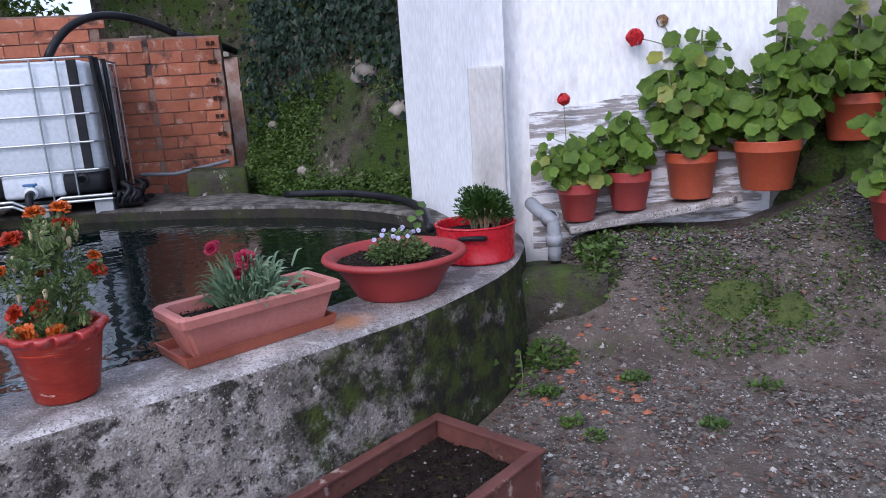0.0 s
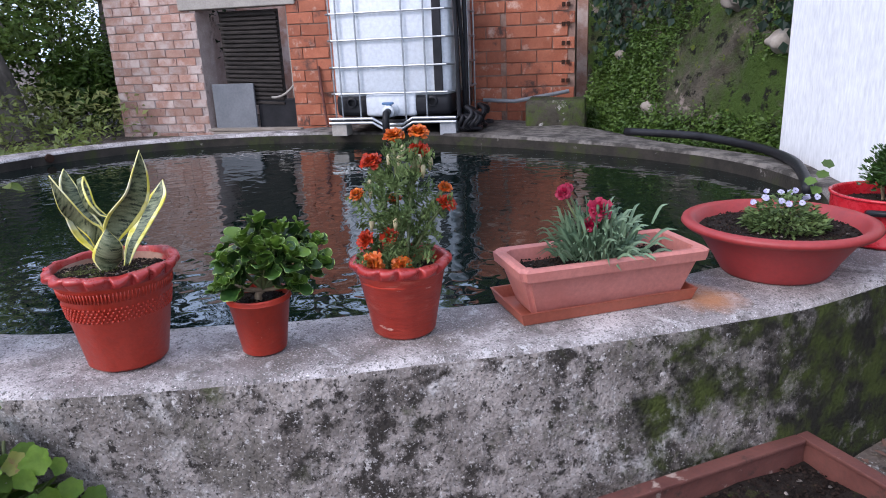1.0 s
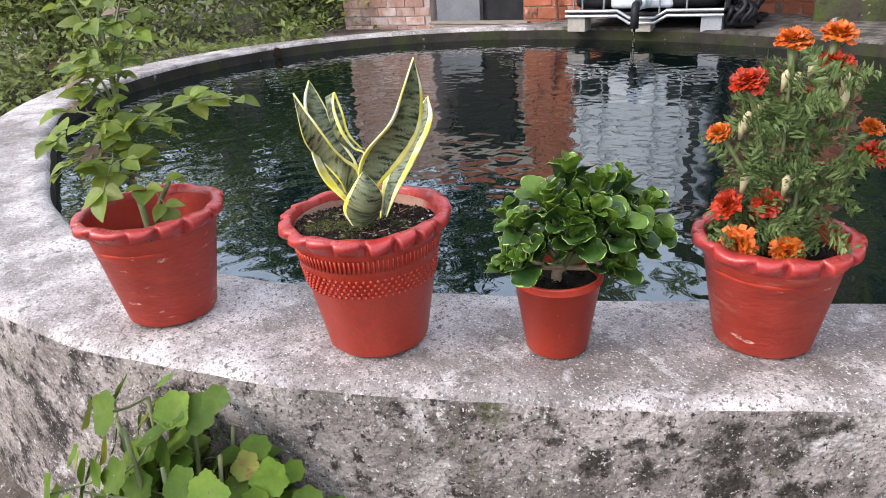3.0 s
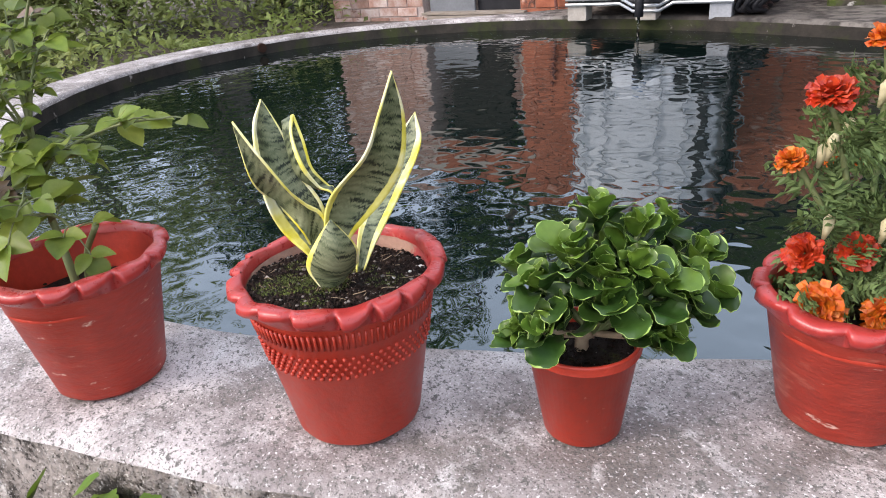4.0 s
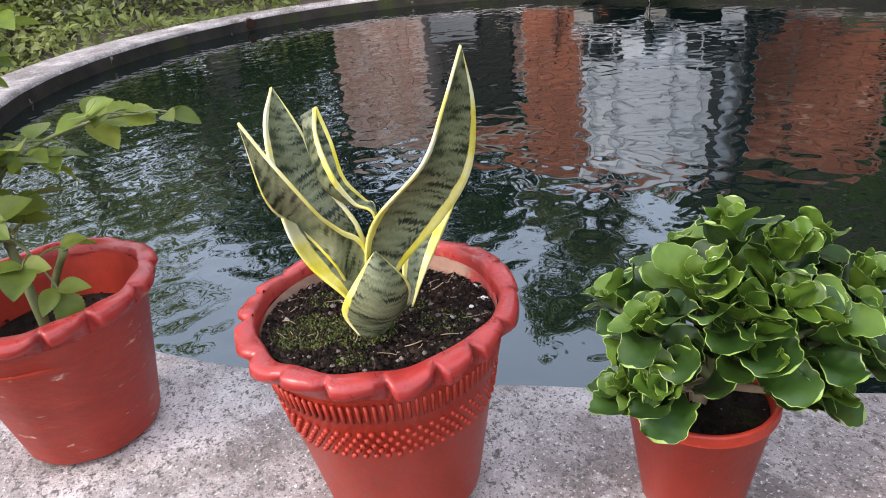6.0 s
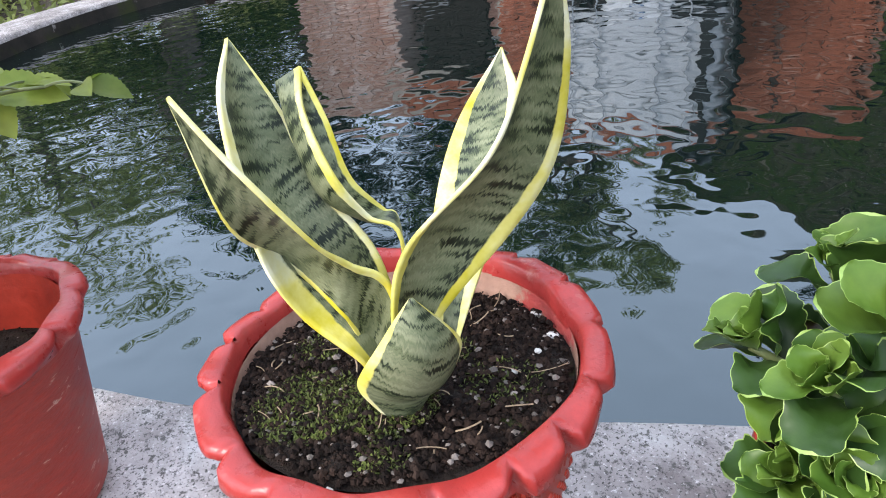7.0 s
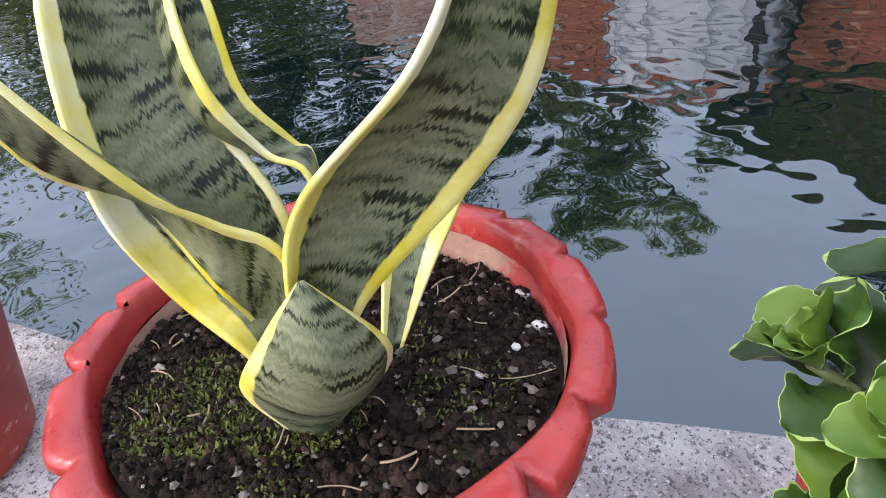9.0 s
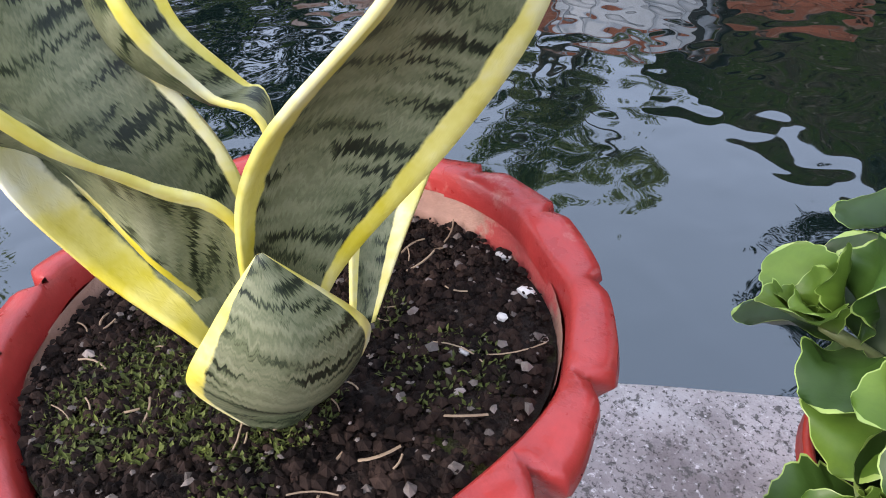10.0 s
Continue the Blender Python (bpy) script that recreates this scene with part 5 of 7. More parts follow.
def build_marigold():
    o = Vector((-1.12, 1.482, 0.765))
    p = thing("marigold", "marigold plant with feathery leaves and orange-red flower heads", "marigold", pose(*o))
    rg = random.Random(11)
    heads = [((-1.167, 1.522, 1.105), 0.030, 0), ((-1.127, 1.570, 1.113), 0.028, 0), ((-1.193, 1.465, 1.045), 0.032, 1), ((-1.117, 1.562, 1.069), 0.030, 1),
             ((-1.202, 1.420, 0.968), 0.021, 0), ((-1.156, 1.405, 0.860), 0.027, 1), ((-1.112, 1.445, 0.867), 0.024, 1), ((-1.118, 1.395, 0.806), 0.032, 0),
             ((-1.066, 1.445, 0.800), 0.028, 0), ((-1.045, 1.585, 0.938), 0.026, 1), ((-1.066, 1.600, 0.973), 0.02, 0), ((-1.18, 1.60, 1.00), 0.026, 1), ((-1.22, 1.55, 0.93), 0.024, 0)]
    ctr = Vector((-1.125, 1.488, 0.77))
    for i, (c, r, kind) in enumerate(heads):
        c = Vector(c)
        up = (c - Vector((-1.125, 1.488, 0.80)))
        up.z = abs(up.z) + (0.1 if c.z > 0.9 else 0.01)
        up = up.normalized() + Vector((0.35, -0.35, 0.1))
        st = bmesh.new()
        tube(st, bez(ctr + Vector((rg.uniform(-0.03, 0.03), rg.uniform(-0.03, 0.03), 0)) - o, (ctr * 0.4 + c * 0.6 + Vector((0, 0, 0.03))) - o, c - o, 8), [0.004] * 7 + [0.006, 0.009], 6)
        part("stem", st, STEM, p, smooth=True)
        bm = bmesh.new()
        petal_head(bm, c - o, r * 1.02, up, 8, i, 0.42)
        part("flower", bm, PETAL_RED if kind else PETAL_ORANGE, p)
    for c in ((-1.15, 1.50, 1.05), (-1.18, 1.49, 1.0), (-1.09, 1.56, 1.02), (-1.145, 1.43, 0.90), (-1.10, 1.47, 0.90), (-1.08, 1.54, 1.05), (-1.17, 1.45, 0.99), (-1.13, 1.53, 1.07), (-1.195, 1.47, 0.97), (-1.09, 1.585, 1.035), (-1.16, 1.54, 1.04)):
        bm = bmesh.new()
        c = Vector(c) + Vector((0.012, -0.02, 0.01)) - o
        tube(bm, [c - Vector((0.004, 0, 0.024)), c - Vector((0, 0, 0.006)), c + Vector((0, 0, 0.003)), c + Vector((0.002, 0, 0.010))], [0.0025, 0.0062, 0.0068, 0.0035], 8)
        part("bud", bm, BUD, p, "pale dry closed bud", True)
    g = np.random.RandomState(7)
    hub = []
    for c, r, kind in heads:
        d = Vector(c) - ctr
        for f in (0.45, 0.62, 0.8):
            hub.append(tuple(ctr - o + d * f * g.uniform(0.9, 1.05) + Vector((0, 0, 0.035 * (1 - f)))))
    for i in range(95):
        h = g.rand() ** 1.2
        a = g.rand() * 6.283
        q = (0.105 - 0.02 * h) * math.sqrt(g.rand())
        hub.append((q * math.cos(a) - 0.02 * h, q * math.sin(a) + 0.03 * h, 0.02 + 0.29 * h))
    hub = np.array(hub)
    n = 46
    P = np.repeat(hub, n, 0)
    along = np.tile(np.linspace(0, 1, n), len(hub))
    way = np.repeat(unit(np.c_[g.normal(0, 1, (len(hub), 2)), g.normal(0.25, 0.5, len(hub))]), n, 0)
    side = unit(np.cross(way, np.repeat(g.normal(0, 1, (len(hub), 3)), n, 0)))
    P = P + way * (along * 0.055)[:, None] + g.normal(0, 0.004, P.shape)
    D = way * 0.6 + side * np.where(np.arange(len(P)) % 2, 1.0, -1.0)[:, None] + g.normal(0, 0.25, P.shape)
    N = np.cross(way, side) + g.normal(0, 0.3, P.shape)
    leaf_cloud("foliage", P, D, N, g.uniform(0.012, 0.026, len(P)) * (1.1 - 0.5 * along), g.uniform(0.004, 0.008, len(P)), LEAF_FERNY, p, "feathery green leaves")["kind"] = "stuff"


build_marigold()


def build_dianthus():
    o = Vector((-0.865, 1.985, 0.715))
    p = thing("carnation", "carnation with narrow grey-green leaves and crimson flowers", "carnation", pose(*o))
    g = np.random.RandomState(3)
    bm = bmesh.new()
    for i in range(620):
        a, e = g.rand() * 6.283, 0.30 + 1.2 * g.rand()
        d = Vector((math.cos(a) * math.cos(e), math.sin(a) * math.cos(e), math.sin(e)))
        L = g.uniform(0.05, 0.09)
        b0 = Vector((g.normal(0, 0.030), g.normal(0, 0.030), 0.0)) + d * g.uniform(0, 0.125)
        blade(bm, [b0, b0 + d * L * 0.5 + Vector((0, 0, 0.012)), b0 + d * L + Vector((0, 0, -0.014))], 0.0088, (d.y, -d.x, 0.7), 5, 2, 0.3, 0, 0.3, 0.7)
    part("foliage", bm, LEAF_GREY, p, "narrow grey-green leaves", True)["kind"] = "stuff"
    for i, (c, r) in enumerate((((-0.860, 1.985, 0.872), 0.035), ((-0.870, 1.955, 0.832), 0.024), ((-0.948, 1.935, 0.917), 0.023), ((-0.955, 1.960, 0.925), 0.018))):
        c = Vector(c) - o
        bm = bmesh.new()
        petal_head(bm, c, r, (0.5, -0.4, 0.6), 4, 30 + i)
        part("flower", bm, PETAL_CRIMSON, p, "crimson flower")
        bm = bmesh.new()
        tube(bm, bez((0, 0, 0), c * 0.5, c, 6), 0.003, 6)
        part("stem", bm, STEM, p)


build_dianthus()


def build_pansies():
    o = Vector((-0.600, 2.585, 0.735))
    p = thing("pansy_plant", "low pansy plant with white and lilac flowers", "pansy", pose(*o))
    g = np.random.RandomState(9)
    n = 1100
    a = g.rand(n) * 6.283
    r = 0.115 * np.sqrt(g.rand(n))
    P = np.c_[r * np.cos(a), r * np.sin(a), 0.135 * g.rand(n) * (1 - r / 0.15)]
    D = np.c_[np.cos(a), np.sin(a), g.normal(0.5, 0.5, n)]
    N = np.c_[g.normal(0, 0.4, n), g.normal(0, 0.4, n), np.ones(n)]
    leaf_cloud("foliage", P, D, N, g.uniform(0.015, 0.032, n), g.uniform(0.009, 0.017, n), LEAF_FERNY, p, "small green leaves")["kind"] = "stuff"
    for i in range(13):
        a = i * 2.4
        r = 0.022 + 0.075 * math.sqrt(i / 13)
        c = Vector((r * math.cos(a), r * math.sin(a), 0.080 + 0.055 * (1 - r / 0.11) + 0.012 * math.sin(5 * a)))
        bm = bmesh.new()
        petal_head(bm, c, 0.0095, (0.45 + 0.3 * math.cos(a), -0.75 + 0.3 * math.sin(a), 0.6), 1, 60 + i)
        part("flower", bm, PETAL_WHITE, p)
    bm = bmesh.new()
    for q in ((0.06, 0.05, 0.12), (0.075, 0.05, 0.17), (0.05, 0.03, 0.15), (0.08, 0.07, 0.2)):
        round_leaf(bm, q, (0.3, -0.5, 0.8), 0.018, seed=int(q[2] * 1000), n=14)
    part("sprig", bm, LEAF_WEED, p)


build_pansies()


def build_box_shrubs():
    for k, (x, y, r, h) in enumerate(((-0.43, 3.14, 0.085, 0.19), (-0.50, 3.20, 0.075, 0.18), (-0.40, 3.22, 0.07, 0.16))):
        p = thing("box_shrub", "small dense dark green box shrub in the red enamel pot", "shrub", pose(x, y, RIM + 0.125), "box shrubs in the enamel pot")
        g = np.random.RandomState(20 + k)
        n = 1500
        a = g.rand(n) * 6.283
        u = g.rand(n) ** 0.33 * (0.75 + 0.45 * np.sin(a * 3 + k) ** 2)
        el = g.uniform(-0.2, 1.45, n)
        P = np.c_[r * u * np.cos(a) * np.cos(el), r * u * np.sin(a) * np.cos(el), h * 0.42 + h * 0.6 * u * np.sin(el)]
        D = np.c_[np.cos(a), np.sin(a), np.sin(el) + g.normal(0.4, 0.4, n)]
        N = np.c_[g.normal(0, 0.6, n), g.normal(0, 0.6, n), np.ones(n)]
        leaf_cloud("foliage", P, D, N, g.uniform(0.014, 0.024, n), g.uniform(0.008, 0.013, n), LEAF_BOX, p)["kind"] = "stuff"
        for i in range(5):
            bm = bmesh.new()
            q = i * 1.3
            tube(bm, bez((0.01 * math.cos(q), 0.01 * math.sin(q), 0), (0.02 * math.cos(q), 0.02 * math.sin(q), h * 0.3), (0.5 * r * math.cos(q), 0.5 * r * math.sin(q), h * 0.6), 5), 0.005, 6)
            part("stem", bm, STEM_WOODY, p)


build_box_shrubs()


def rose_leaflet(bm, base, way, normal, length):
    """An oval pointed leaflet with a toothed edge, folded along its midrib and drooping."""
    d = Vector(way).normalized()
    s = d.cross(Vector(normal)).normalized()
    up = s.cross(d)
    n = 20
    rows = []
    for i in range(n + 1):
        t = i / n
        w = length * 0.78 * math.sin(math.pi * t ** 0.72) ** 0.85 + 0.0004
        w *= 1.0 + (0.05 if i % 2 else -0.05)
        c = Vector(base) + d * length * t - up * 0.16 * length * t * t
        rows.append([bm.verts.new(c + s * w / 2 * u + up * 0.16 * w * abs(u)) for u in (-1, -0.5, 0, 0.5, 1)])
    for i in range(n):
        for j in range(4):
            bm.faces.new((rows[i][j], rows[i][j + 1], rows[i + 1][j + 1], rows[i + 1][j]))


def build_rose():
    o = Vector((-1.862, 0.545, 0.76))
    p = thing("rose_bush", "young rose bush with thin thorny stems and toothed leaves", "rose", pose(*o))
    rg = random.Random(8)
    tips = [(-2.006, 0.553, 1.190), (-1.962, 0.545, 1.12), (-1.825, 0.735, 1.03), (-1.975, 0.455, 1.02), (-1.93, 0.60, 1.16), (-1.80, 0.50, 0.93), (-2.06, 0.47, 1.10),
            (-2.02, 0.50, 1.25), (-1.95, 0.62, 1.26), (-2.08, 0.58, 1.18), (-1.83, 0.46, 1.01), (-1.86, 0.60, 0.99), (-1.79, 0.57, 0.88), (-1.90, 0.43, 0.93), (-1.88, 0.52, 1.10)]
    knee = Vector((-1.885, 0.535, 0.925))
    main = bmesh.new()
    tube(main, chain([(-1.820, 0.545, 0.755), (-1.845, 0.540, 0.85), knee, (-1.93, 0.545, 1.05), (-1.99, 0.552, 1.18)], 14), [0.0075 - 0.0003 * i for i in range(15)], 8)
    ob = part("main_stem", main, STEM, p, smooth=True)
    ob.location = -o
    second = bmesh.new()
    tube(second, chain([(-1.850, 0.555, 0.755), (-1.835, 0.57, 0.83), (-1.80, 0.60, 0.89)], 8), 0.005, 7)
    ob = part("side_stem", second, STEM, p, smooth=True)
    ob.location = -o
    for i, tp in enumerate(tips):
        tp = Vector(tp)
        s0 = knee.lerp(Vector((-1.96, 0.55, 1.10)), min(1, max(-0.6, (tp.z - 0.95) * 3.0)))
        st = bmesh.new()
        line = bez(s0, s0.lerp(tp, 0.5) + Vector((0, 0, 0.04)), tp, 10)
        tube(st, line, [0.0035 - 0.0002 * k for k in range(11)], 6)
        ob = part("twig", st, STEM, p, smooth=True)
        ob.location = -o
        for k in (2, 4, 5, 7, 8, 9, 10):
            q = line[k]
            a = k * 2.4 + i
            reach = Vector((math.cos(a), math.sin(a), rg.uniform(-0.1, 0.55))).normalized()
            if k == 10:
                reach = (line[10] - line[8]).normalized()
            size = rg.uniform(0.020, 0.042) * (1.2 if tp.z < 1.1 else 1.0)
            stalk = bmesh.new()
            end = q + reach * size * 1.1 - Vector((0, 0, 0.004))
            tube(stalk, bez(q, q + reach * size * 0.6 + Vector((0, 0, 0.006)), end, 5), 0.0013, 5)
            ob = part("leaf_stalk", stalk, STEM, p)
            ob.location = -o
            flat = Vector((rg.uniform(-0.3, 0.5), rg.uniform(-0.5, 0.2), 0.9))
            cross = reach.cross(flat).normalized()
            ruddy = rg.random() < 0.10
            spread = [(end, reach - Vector((0, 0, 0.25)), 1.25), (q.lerp(end, 0.82), cross * 0.9 + reach * 0.45, 1.0), (q.lerp(end, 0.82), reach * 0.45 - cross * 0.9, 1.0)]
            for root, way, f in spread:
                way = way + Vector((0, 0, rg.uniform(-0.35, 0.2)))
                bm = bmesh.new()
                rose_leaflet(bm, root - o, way, flat + Vector((rg.uniform(-0.4, 0.4), rg.uniform(-0.4, 0.4), 0)), size * f * rg.uniform(0.85, 1.15))
                part("leaf", bm, LEAF_ROSE_NEW if ruddy else LEAF_ROSE, p, "reddish leaf" if ruddy else "", True)


build_rose()


# ---------------------------------------------------------------- geraniums
def build_geranium(name, label, at, height, spread, count, r0, r1, yellow=0.1, flowers=(), seed=0, lean=(0, 0), group="", low=0.04, stems=7):
    o = Vector(at)
    p = thing(name, label, "geranium", pose(*o), group)
    rg = random.Random(seed)
    tops = []
    for i in range(stems):
        a = i * 2.4 + seed
        k = math.sqrt((i + 0.5) / stems)
        e = Vector((math.cos(a) * spread * 0.7 * k + lean[0], math.sin(a) * spread * 0.7 * k + lean[1], height * (1.0 - 0.55 * k) * rg.uniform(0.85, 1.0)))
        line = bez((0.02 * math.cos(a), 0.02 * math.sin(a), 0), (e.x * 0.6, e.y * 0.6, e.z * 0.4), e, 10)
        bm = bmesh.new()
        tube(bm, line, [0.007 - 0.0003 * j for j in range(11)], 7)
        part("stem", bm, STEM, p, smooth=True)
        tops.append(line)
    for i in range(count):
        line = tops[i % stems]
        t = rg.uniform(0.25, 1.0) if i >= stems else 1.0
        q = line[int(t * 10)]
        a = rg.uniform(0, 6.283)
        reach = spread * rg.uniform(0.15, 0.62) * (1.15 - 0.4 * t)
        leaf = Vector((q.x + reach * math.cos(a), q.y + reach * math.sin(a), max(low, q.z + rg.uniform(-0.03, 0.05))))
        nrm = Vector((math.cos(a) * 0.6 + 0.2, math.sin(a) * 0.6 - 0.75, rg.uniform(0.25, 0.9)))
        bm = bmesh.new()
        old = rg.random() < yellow * (1.7 - 1.2 * t)
        round_leaf(bm, leaf, nrm, rg.uniform(r0, r1), seed=seed * 997 + i, zone=1)
        ob = part("leaf", bm, [LEAF_GER_OLD if old else LEAF_GERANIUM, LEAF_GER_OLD if old else LEAF_GER_ZONE], p, "yellowing leaf" if old else "", True)
        if i % 3 == 0:
            st = bmesh.new()
            tube(st, bez(q, (q + leaf) / 2 + Vector((0, 0, -0.01)), leaf, 4), 0.0022, 5)
            part("leaf_stalk", st, STEM, p)
    for k, (f, r, m) in enumerate(flowers):
        f = Vector(f) - o
        bm = bmesh.new()
        tube(bm, bez(tops[k % stems][8], (tops[k % stems][8] + f) / 2 + Vector((0, 0, 0.03)), f, 8), 0.0025, 6)
        part("flower_stalk", bm, STEM, p)
        bm = bmesh.new()
        for j in range(16):
            d = Vector((rg.gauss(0, 1), rg.gauss(0, 1), rg.gauss(0.3, 0.8))).normalized()
            petal_head(bm, f + d * r * 0.7, r * 0.55, d, 1, k * 50 + j)
        part("flower", bm, m, p, "red flower cluster" if m is PETAL_SCARLET else "faded flower cluster")
    return p


build_geranium("geranium", "spreading geranium with round scalloped leaves at the tank wall", (-1.36, 0.44, 0.02), 0.72, 0.30, 1000, 0.020, 0.036, 0.22, (), 3, (-0.12, 0.03), low=0.22, stems=26)


# ---------------------------------------------------------------- soil: grains, chips, twigs and moss
def rocks(name, pts, sizes, material, label, category, seed=0, flat=0.6, parent=None):
    g = np.random.RandomState(seed)
    base = np.array([(1, 0, 0), (0.3, 0.95, 0.1), (-0.8, 0.6, 0), (-0.8, -0.6, 0), (0.3, -0.95, -0.1), (0.15, 0.1, 0.9), (-0.1, 0, -0.7)])
    f0 = np.array([(0, 1, 5), (1, 2, 5), (2, 3, 5), (3, 4, 5), (4, 0, 5), (1, 0, 6), (2, 1, 6), (3, 2, 6), (4, 3, 6), (0, 4, 6)])
    V_, F_ = [], []
    for i, (p, s) in enumerate(zip(pts, sizes)):
        a = g.rand() * 6.283
        b = base * (1 + g.uniform(-0.28, 0.28, base.shape)) * (1, g.uniform(0.6, 1), flat) * s
        c, d = math.cos(a), math.sin(a)
        V_.append(np.c_[b[:, 0] * c - b[:, 1] * d, b[:, 0] * d + b[:, 1] * c, b[:, 2]] + p)
        F_.append(f0 + 7 * i)
    ob = array_part(name, np.concatenate(V_), np.concatenate(F_), material, parent)
    if parent:
        ob["label"], ob["kind"] = label, "stuff"
        return ob
    return tagged(ob, label, category, kind="stuff")


CRUMB = mat("soil_crumbs", (0.006, 0.0045, 0.004), (0.060, 0.036, 0.026), 60, 0.98, 0.3, 200, island=0.75, spec=0.15)
CRUMB_PALE = mat("pale_grit", (0.11, 0.085, 0.065), (0.46, 0.39, 0.34), 60, 0.9, 0.3, 200, island=0.75)
MOSS_LEAF = mat("moss_tuft", (0.06, 0.085, 0.010), (0.16, 0.19, 0.03), 60, 0.8, 0, 60, island=0.5)


def dress_soil(parent, z, area, count, seed, s0=0.0012, s1=0.0042):
    """Crumbs and grit on a soil surface; area(g) gives a random x, y."""
    g = np.random.RandomState(seed)
    level = z if callable(z) else (lambda x, y: z)
    def spots(k, lo, hi):
        xy = [area(g) for _ in range(k)]
        return np.array([(x, y, level(x, y) + g.uniform(lo, hi)) for x, y in xy])
    P = spots(count, -0.001, 0.004)
    rocks("crumb_layer", P, s0 * 0.6 + (s1 - s0 * 0.6) * g.rand(count) ** 3, CRUMB, "dark crumbs of soil", "", seed, 0.8, parent)
    k = count // 30
    P = spots(k, 0.001, 0.005)
    rocks("grit", P, s0 * 0.8 + (s1 * 0.9 - s0 * 0.8) * g.rand(k) ** 2.5, CRUMB_PALE, "pale grit in the soil", "", seed + 1, 0.8, parent)


def disc(r):
    def pick(g):
        a, q = g.rand() * 6.283, r * math.sqrt(g.rand())
        return q * math.cos(a), q * math.sin(a)
    return pick


dress_soil(SNAKE_POT, lambda x, y: snake_soil(x, y) + 0.001, disc(0.124), 11000, 1)
dress_soil(ROSE_POT, 0.161, disc(0.10), 700, 3)
dress_soil(MARIGOLD_POT, 0.169, disc(0.095), 700, 5)
dress_soil(KALANCHOE_POT, 0.133, disc(0.066), 400, 7)
dress_soil(BOWL, 0.133, disc(0.225), 2200, 9, 0.002, 0.006)
dress_soil(TIN, 0.126, disc(0.165), 800, 11, 0.002, 0.005)
dress_soil(PLANTER, 0.119, lambda g: (g.uniform(-0.23, 0.23), g.uniform(-0.075, 0.075)), 1400, 13, 0.002, 0.006)

dress_soil(TROUGH, 0.098, lambda g: (g.uniform(0.03, 0.42), g.uniform(-0.92, -0.03)), 3600, 15, 0.003, 0.009)
g = np.random.RandomState(77)
inv = SNAKE_POT.matrix_world.inverted()
for x, y, r in ((-1.462, 1.008, 0.0055), (-1.498, 1.018, 0.005), (-1.452, 0.985, 0.003), (-1.440, 0.955, 0.003), (-1.43, 0.83, 0.0025), (-1.41, 0.80, 0.003)):
    bm = bmesh.new()
    q = inv @ Vector((x, y, 0.826))
    q.z = snake_soil(q.x, q.y) + 0.003
    bmesh.ops.create_icosphere(bm, subdivisions=1, radius=r)
    for v in bm.verts:
        v.co = Vector((v.co.x * 1.2, v.co.y * 0.8, v.co.z * 0.55)) + 0.3 * r * noise.noise_vector(v.co * 300 + q * 50) + q
    part("plaster_chip", bm, WHITE_CHIP, SNAKE_POT, "chip of white plaster on the soil")
for i in range(50):
    a, q = g.rand() * 6.283, 0.11 * math.sqrt(g.rand())
    p0 = Vector((q * math.cos(a), q * math.sin(a), 0))
    p0.z = snake_soil(p0.x, p0.y) + 0.004
    b = g.rand() * 6.283
    L = g.uniform(0.005, 0.020) if i > 6 else 0.028
    bm = bmesh.new()
    tube(bm, bez(p0, p0 + Vector((math.cos(b), math.sin(b), g.uniform(0.0, 0.5))) * L * 0.5, p0 + Vector((math.cos(b + 0.4), math.sin(b + 0.4), g.uniform(-0.05, 0.35))) * L, 4), 0.0003 + 0.0004 * g.rand(), 5)
    part("twig", bm, STEM_WOODY, SNAKE_POT)
pts = []
for cx, cy, r, k in ((-0.02, -0.075, 0.042, 2200), (0.03, -0.045, 0.034, 1500), (0.075, 0.02, 0.030, 300), (-0.075, -0.02, 0.022, 300), (0.06, -0.085, 0.018, 250), (0.02, 0.03, 0.02, 220)):
    for _ in range(k):
        a, q = g.rand() * 6.283, r * math.sqrt(g.rand())
        x, y = cx + q * math.cos(a), cy + q * math.sin(a)
        if math.hypot(x, y) < 0.118:
            pts.append((x, y, snake_soil(x, y) + 0.001 + 0.003 * g.rand()))
P = np.array(pts)
n = len(P)
a = g.rand(n) * 6.283
leaf_cloud("moss", P, np.c_[np.cos(a), np.sin(a), g.uniform(0.4, 2.0, n)], np.c_[g.normal(0, 0.5, (n, 2)), np.ones(n)], g.uniform(0.002, 0.005, n), g.uniform(0.0012, 0.0024, n), MOSS_LEAF, SNAKE_POT, "tiny green moss on the soil")["kind"] = "stuff"


# ---------------------------------------------------------------- the planted bank by the white house
slab = bmesh.new()
box(slab, (-0.42, -0.13, 0), (0.42, 0.13, 0.035), 0.006)
bmesh.ops.subdivide_edges(slab, edges=slab.edges[:], cuts=4, use_grid_fill=True)
for v in slab.verts:
    v.co += 0.006 * noise.noise_vector(v.co * 9)
ob = part("stone_slab", slab, CONCRETE_TOP, smooth=True)
ob.matrix_world = pose(0.235, 3.770, 0.690, 0, -7.5, 20)
tagged(ob, "worn grey concrete slab carrying geranium pots", "slab")

